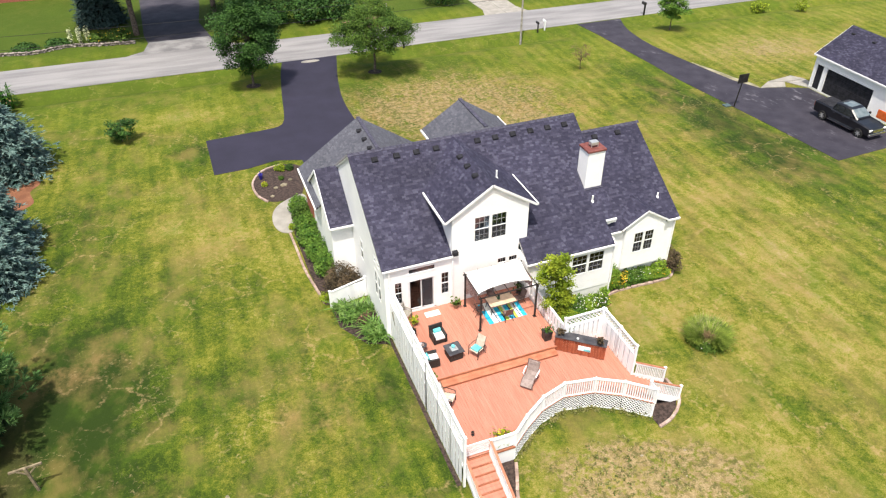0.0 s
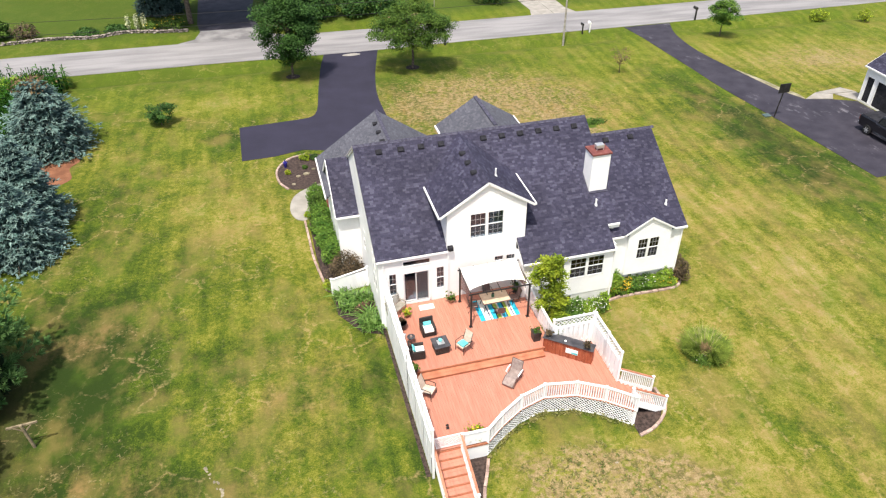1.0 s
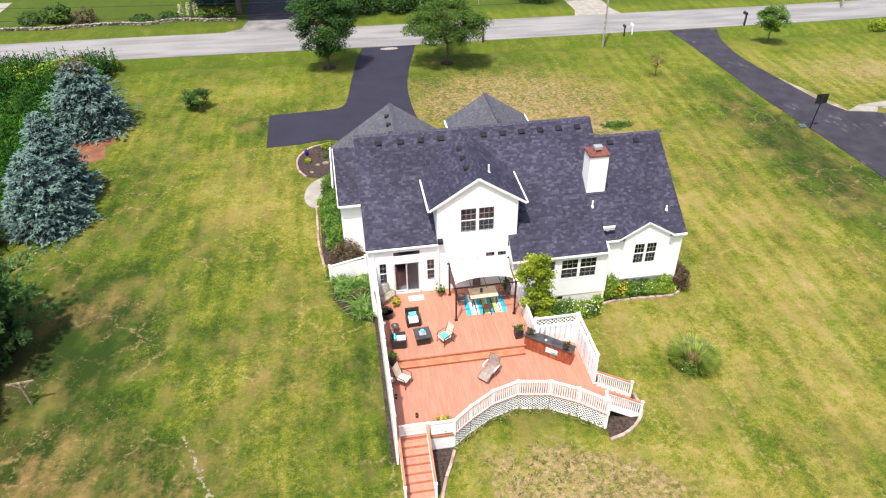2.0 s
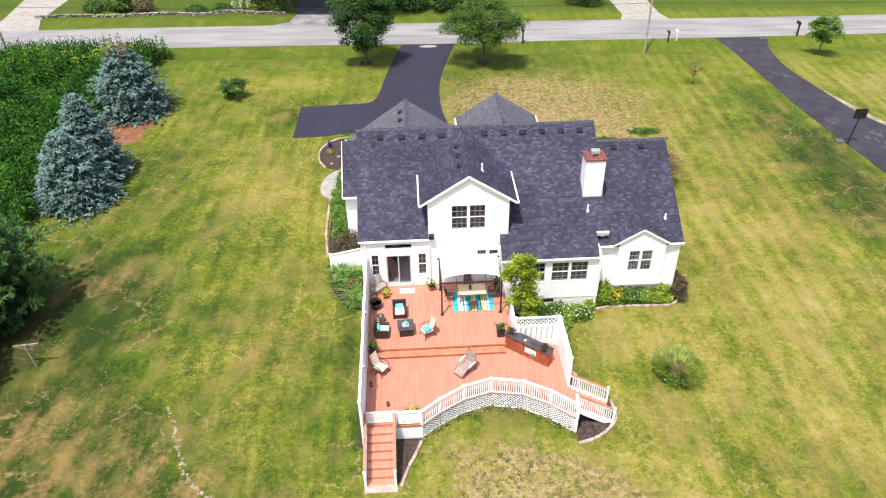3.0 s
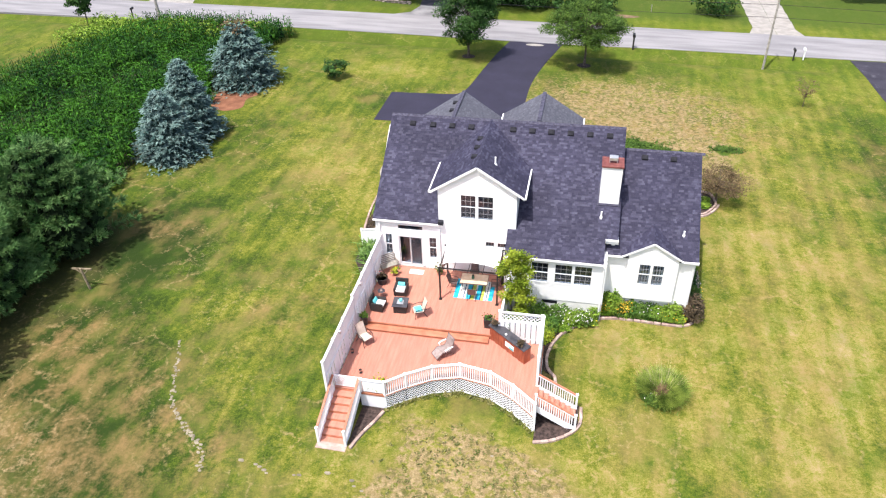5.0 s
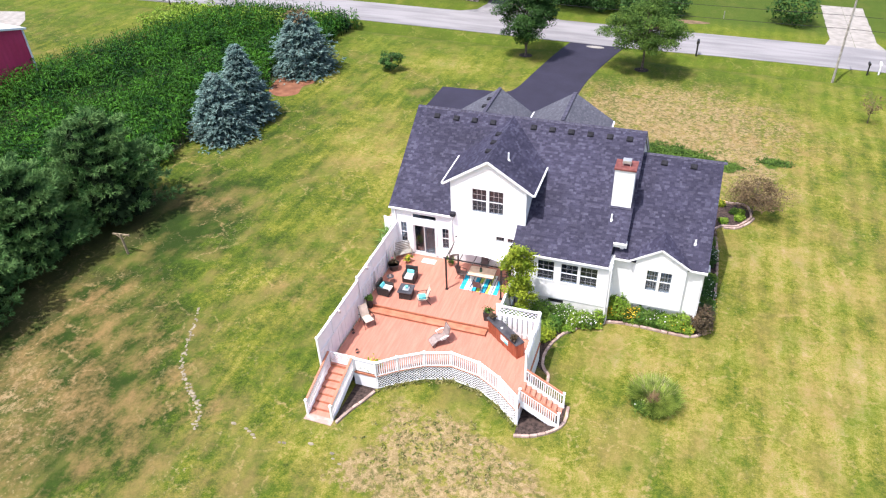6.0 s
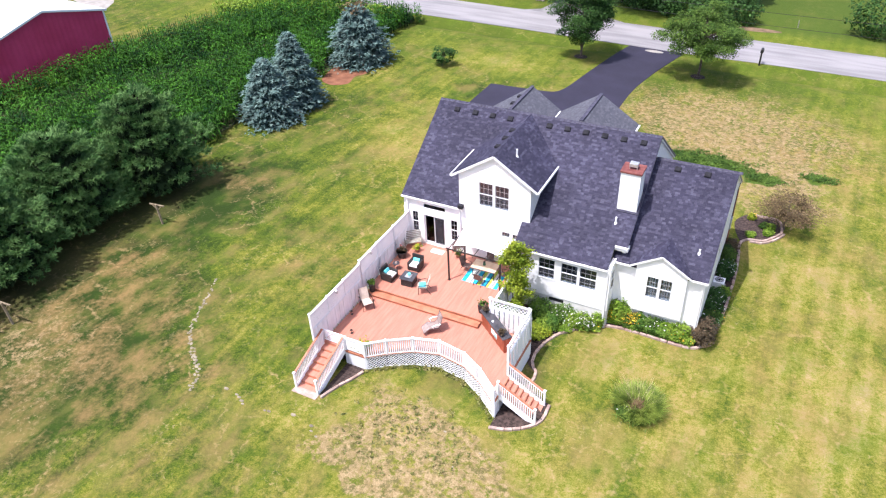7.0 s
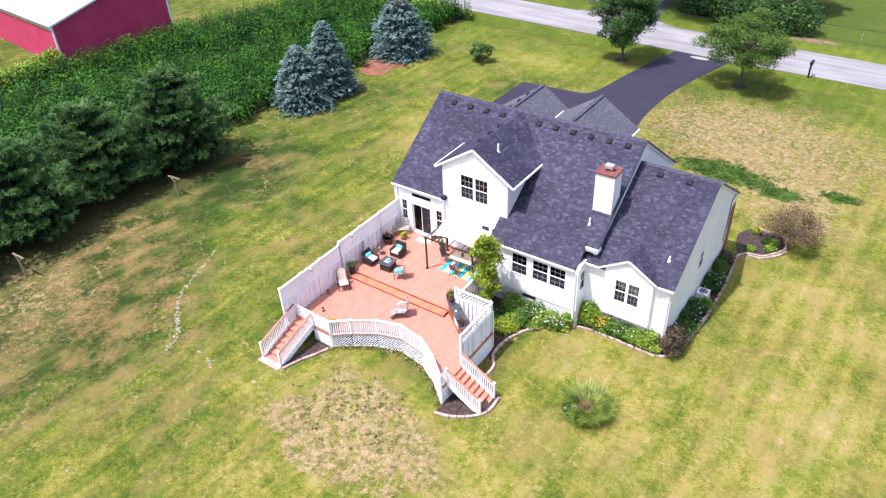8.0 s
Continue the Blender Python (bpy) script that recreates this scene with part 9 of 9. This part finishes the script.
for yy, out in ((BY0, -1), (BY1, 1)):
    bm = B()
    nrm = Vector((0, out * (BR - BH), BM - BY0)).normalized()
    fall = (BR - BH) / (BM - BY0)
    ribbed(bm, (BX1 + 0.25, yy + out * 0.35, bz + BH - 0.35 * fall), (BX1 - BL - 0.25, yy + out * 0.35, bz + BH - 0.35 * fall), (BX1 + 0.25, BM, bz + BR), (BX1 - BL - 0.25, BM, bz + BR), 40, nrm, 0.04, 0.06)
    part("roof", bm, BARN_ROOF, barn)
    bm = B()
    beam(bm, (BX1 + 0.27, yy + out * 0.35, bz + BH - 0.35 * fall - 0.06), (BX1 + 0.27, BM, bz + BR - 0.06), 0.05, 0.22)
    part("rake_trim", bm, TRIM, barn)
    bm = B()
    box(bm, BX1 - 0.1, BX1 + 0.05, yy - 0.1, yy + 0.1, bz - 0.2, bz + BH - 0.08)
    part("corner_trim", bm, TRIM, barn)
barn.rotation_euler.z = radians(-5.5)
slab("barn_yard", [(-69, 69), (-68, 72), (-64, 73), (-61, 70), (-59.5, 67.3), (-64, 67)], 0.02, CONCRETE, "pale gravel yard beside the barn", "yard")
for i, (bx, by) in enumerate(((-45.0, 38.9), (-44.2, 36.8), (-43.6, 34.8), (-43.8, 32.5))):
    bush("field_shrub", "yellow-green shrub at the barn corner", bx, by, 2.8, 2.6, LEAF_LIME, 300 + i, 1100, 0.22, group="barn shrubs")

# across the road
wall = thing("stone_wall", "low dry-stone wall along a raised bed", "wall", (-12, 98, -1.5))
WS = [stone_mesh(90 + i, 0.6, 0.4, 0.26) for i in range(6)]
for m in WS:
    m.materials.append(WALL_STONE)
line = curve_pts([(-38, 96.8), (-33, 97.2), (-28, 96.8), (-23, 97.4), (-19.6, 97.6), (-16, 97.0), (-12.2, 98.2), (-8, 97.4), (-4.6, 97.0)], 16)
for i, (sx, sy) in enumerate(line):
    for q in range(2):
        o = part("stone", WS[(i + q * 3) % 6], None, wall)
        o.location = (sx + random.uniform(-0.1, 0.1), sy + random.uniform(-0.12, 0.12), plane_z(sx, sy) + 0.08 + 0.22 * q)
        o.rotation_euler = (0, 0, random.uniform(0, 6))
for i, (bx, by, w, h, lf, lab) in enumerate((
        (-6.2, 98.9, 3.0, 1.3, LEAF_MID, "green shrub above the stone wall"), (-8.8, 99.1, 2.2, 1.0, LEAF_MID, "green shrub above the stone wall"), (-13.5, 99.4, 3.0, 0.7, LEAF_DARK, "low clipped hedge above the wall"),
        (-17.0, 98.8, 3.4, 0.7, LEAF_DARK, "low clipped hedge above the wall"), (-24.0, 99.2, 3.2, 1.8, LEAF_BRONZE, "dark purple shrub above the wall"), (-27.5, 100, 3.6, 2.2, LEAF_MID, "broad green shrub above the wall"), (-31, 99.6, 3.2, 1.6, LEAF_DARK, "green shrub above the wall"),
        (13.0, 98.6, 5.5, 3.6, LEAF_DARK, "dense dark roadside shrub"), (17.6, 98.4, 5.2, 3.4, LEAF_DARK, "dense dark roadside shrub"), (21.8, 98.8, 5.6, 3.8, LEAF_DARK, "dense dark roadside shrub"), (9.2, 99.6, 5.0, 4.0, LEAF_DARK, "dense dark roadside shrub"),
        (37.6, 100.2, 6.5, 5.2, LEAF_DARK, "round dark shrub beside the far driveway"), (6.6, 100.6, 3.4, 3.0, LEAF_DARK, "dark shrub beside the shaded drive"))):
    bush("roadside_shrub", lab, bx, by, w, h, lf, 320 + i, 1700 if w > 3.5 else 800, 0.24 if w > 3.5 else 0.17, YELLOW if i in (0, 1) else None, 14, 0.2, group="far planting")
for i, (bx, by) in enumerate(((-11.8, 99.2), (-10.8, 99.4), (-9.9, 99.7))):
    bush("yucca_bloom", "tall cream yucca flower spike", bx, by, 0.7, 2.0, YUCCA, 340 + i, 220, 0.12, group="yuccas", category="plant")
# this spruce stands in tree shade, which its needle colour carries
conifer("blue_spruce", "spruce beside the far driveway, coloured as in shade", -8.4, 107.0, 9, 7.5, SPRUCE_SHADE, 41, 22, 16, 0.5, tufts=7)
broadleaf("yard_tree", "tall old tree shading the far driveway", -4.2, 100.4, 16, 18, LEAF_DARK, 42, 0.38, 0.42, 170, 120, 0.3)
broadleaf("yard_tree", "tall old tree shading the far driveway", 5.9, 101.4, 16, 18, LEAF_DARK, 43, 0.38, 0.42, 170, 120, 0.3)
broadleaf("yard_tree", "large dark tree behind the roadside shrubs", 19, 108, 11, 11, LEAF_DARK, 44, 0.3, 0.2, 90, 60, 0.5)
broadleaf("yard_tree", "large dark tree on the far lawn", 59, 112, 11, 12, LEAF_DARK, 45, 0.3, 0.25, 90, 60, 0.5)
fb = thing("far_house", "red brick house across the road", "house", (-20, 126, -2))
bm = B()
box(bm, -30, -8, 122, 130, -3, 2.2)
part("wall", bm, BRICK_RED, fb)
roof_slab("roof", [(-30.6, 121.4, 2.2), (-7.4, 121.4, 2.2), (-7.4, 126, 4.6), (-30.6, 126, 4.6)], 0.2, fb)
roof_slab("roof", [(-7.4, 130.6, 2.2), (-30.6, 130.6, 2.2), (-30.6, 126, 4.6), (-7.4, 126, 4.6)], 0.2, fb)
# cables along the road, and a marker post in the far verge
cables = thing("overhead_cable", "two thin dark cables between the roadside poles", "cable", (2.6, 82.2, 5.0))
for dz0, sag in ((5.55, 0.45), (6.95, 0.5)):
    for (ax, ay), (bx, by) in (((-35.9, 83.2), (41.1, 81.3)), ((41.1, 81.3), (118.0, 83.0))):
        bm = B()
        P = [Vector((ax + (bx - ax) * u, ay + (by - ay) * u, plane_z(ax + (bx - ax) * u, ay + (by - ay) * u) + dz0 - sag * 4 * u * (1 - u))) for u in np.linspace(0, 1, 15)]
        pipe(bm, P, 0.022, 5)
        part("wire", bm, BLACK, cables)
bm = B()
vx, vy = 29.1, 99.8
box(bm, vx - 0.05, vx + 0.05, vy - 0.03, vy + 0.03, plane_z(vx, vy) - 0.1, plane_z(vx, vy) + 0.95)
soft(bm, 0.012, 1)
tagged(part("marker_post", bm, POLE_WOOD), "pale marker post in the far verge", "post")
# small yellow-green shrubs on the neighbour's lawn and the air-conditioner
bush("lime_shrub", "yellow-green shrub on the neighbour's lawn", 79.5, 82.4, 2.6, 1.5, LEAF_LIGHT, 350, 300, 0.2)
bush("lime_shrub", "yellow-green shrub on the neighbour's lawn", 84.0, 79.0, 1.8, 1.8, LEAF_LIGHT, 351, 200, 0.2)
bush("dark_shrub", "dark conifer shrub at the drive's end", 61.8, 41.0, 2.0, 2.2, LEAF_DARK, 352, 500, 0.16)
ac = thing("air_conditioner", "pale square air-conditioner unit by the east wall", "air conditioner", (29.3, 39.6, gz(29.3, 39.6)))
az = gz(29.3, 39.6)
part("casing", sbox(28.98, 29.72, 39.3, 40.0, az + 0.06, az + 0.62, 0.03), TRIM, ac)
part("pad", sbox(28.9, 29.8, 39.2, 40.1, az, az + 0.06, 0.01), CONCRETE, ac)
bm = B()
for i in range(14):
    a, b = i * math.pi / 7, (i + 1) * math.pi / 7
    for r in (0.28, 0.2, 0.12):
        tube(bm, (29.35 + r * math.cos(a), 39.65 + r * math.sin(a), az + 0.635), (29.35 + r * math.cos(b), 39.65 + r * math.sin(b), az + 0.635), 0.01, 0.01, 4)
part("fan_grille", bm, TRIM, ac)
bm = B()
tube(bm, (29.35, 39.65, az + 0.61), (29.35, 39.65, az + 0.626), 0.3, 0.3, 20)
part("fan_opening", bm, GUTTER, ac, "dark round fan opening")
bm = B()
for i in range(30):
    z = -1.3 + 0.16 * i
    if z > 3.3:
        break
    for k, (a, b) in enumerate(((44.62, 45.06), (45.08, 45.52))):
        o = 0.1 * (i % 2)
        box(bm, EAST2 + 0.002, EAST2 + 0.05, max(a - o, 44.6), min(b - o, 45.72), z, z + 0.15)
part("brick_return", bm, BRICK_RED, house, "dark red brick return at the front corner")
bm = B()
box(bm, EAST2 + 0.01, EAST2 + 0.11, 43.9, 44.3, 1.0, 1.9)
part("meter_box", bm, STEEL, house, "pale electricity meter box")
bm = B()
pipe(bm, [(EAST2 + 0.04, 44.1, 1.9), (EAST2 + 0.04, 44.1, 4.2), (EAST2 + 0.05, 45.1, 4.25)], 0.025, 6)
part("conduit", bm, GUTTER, house, "thin dark service conduit")
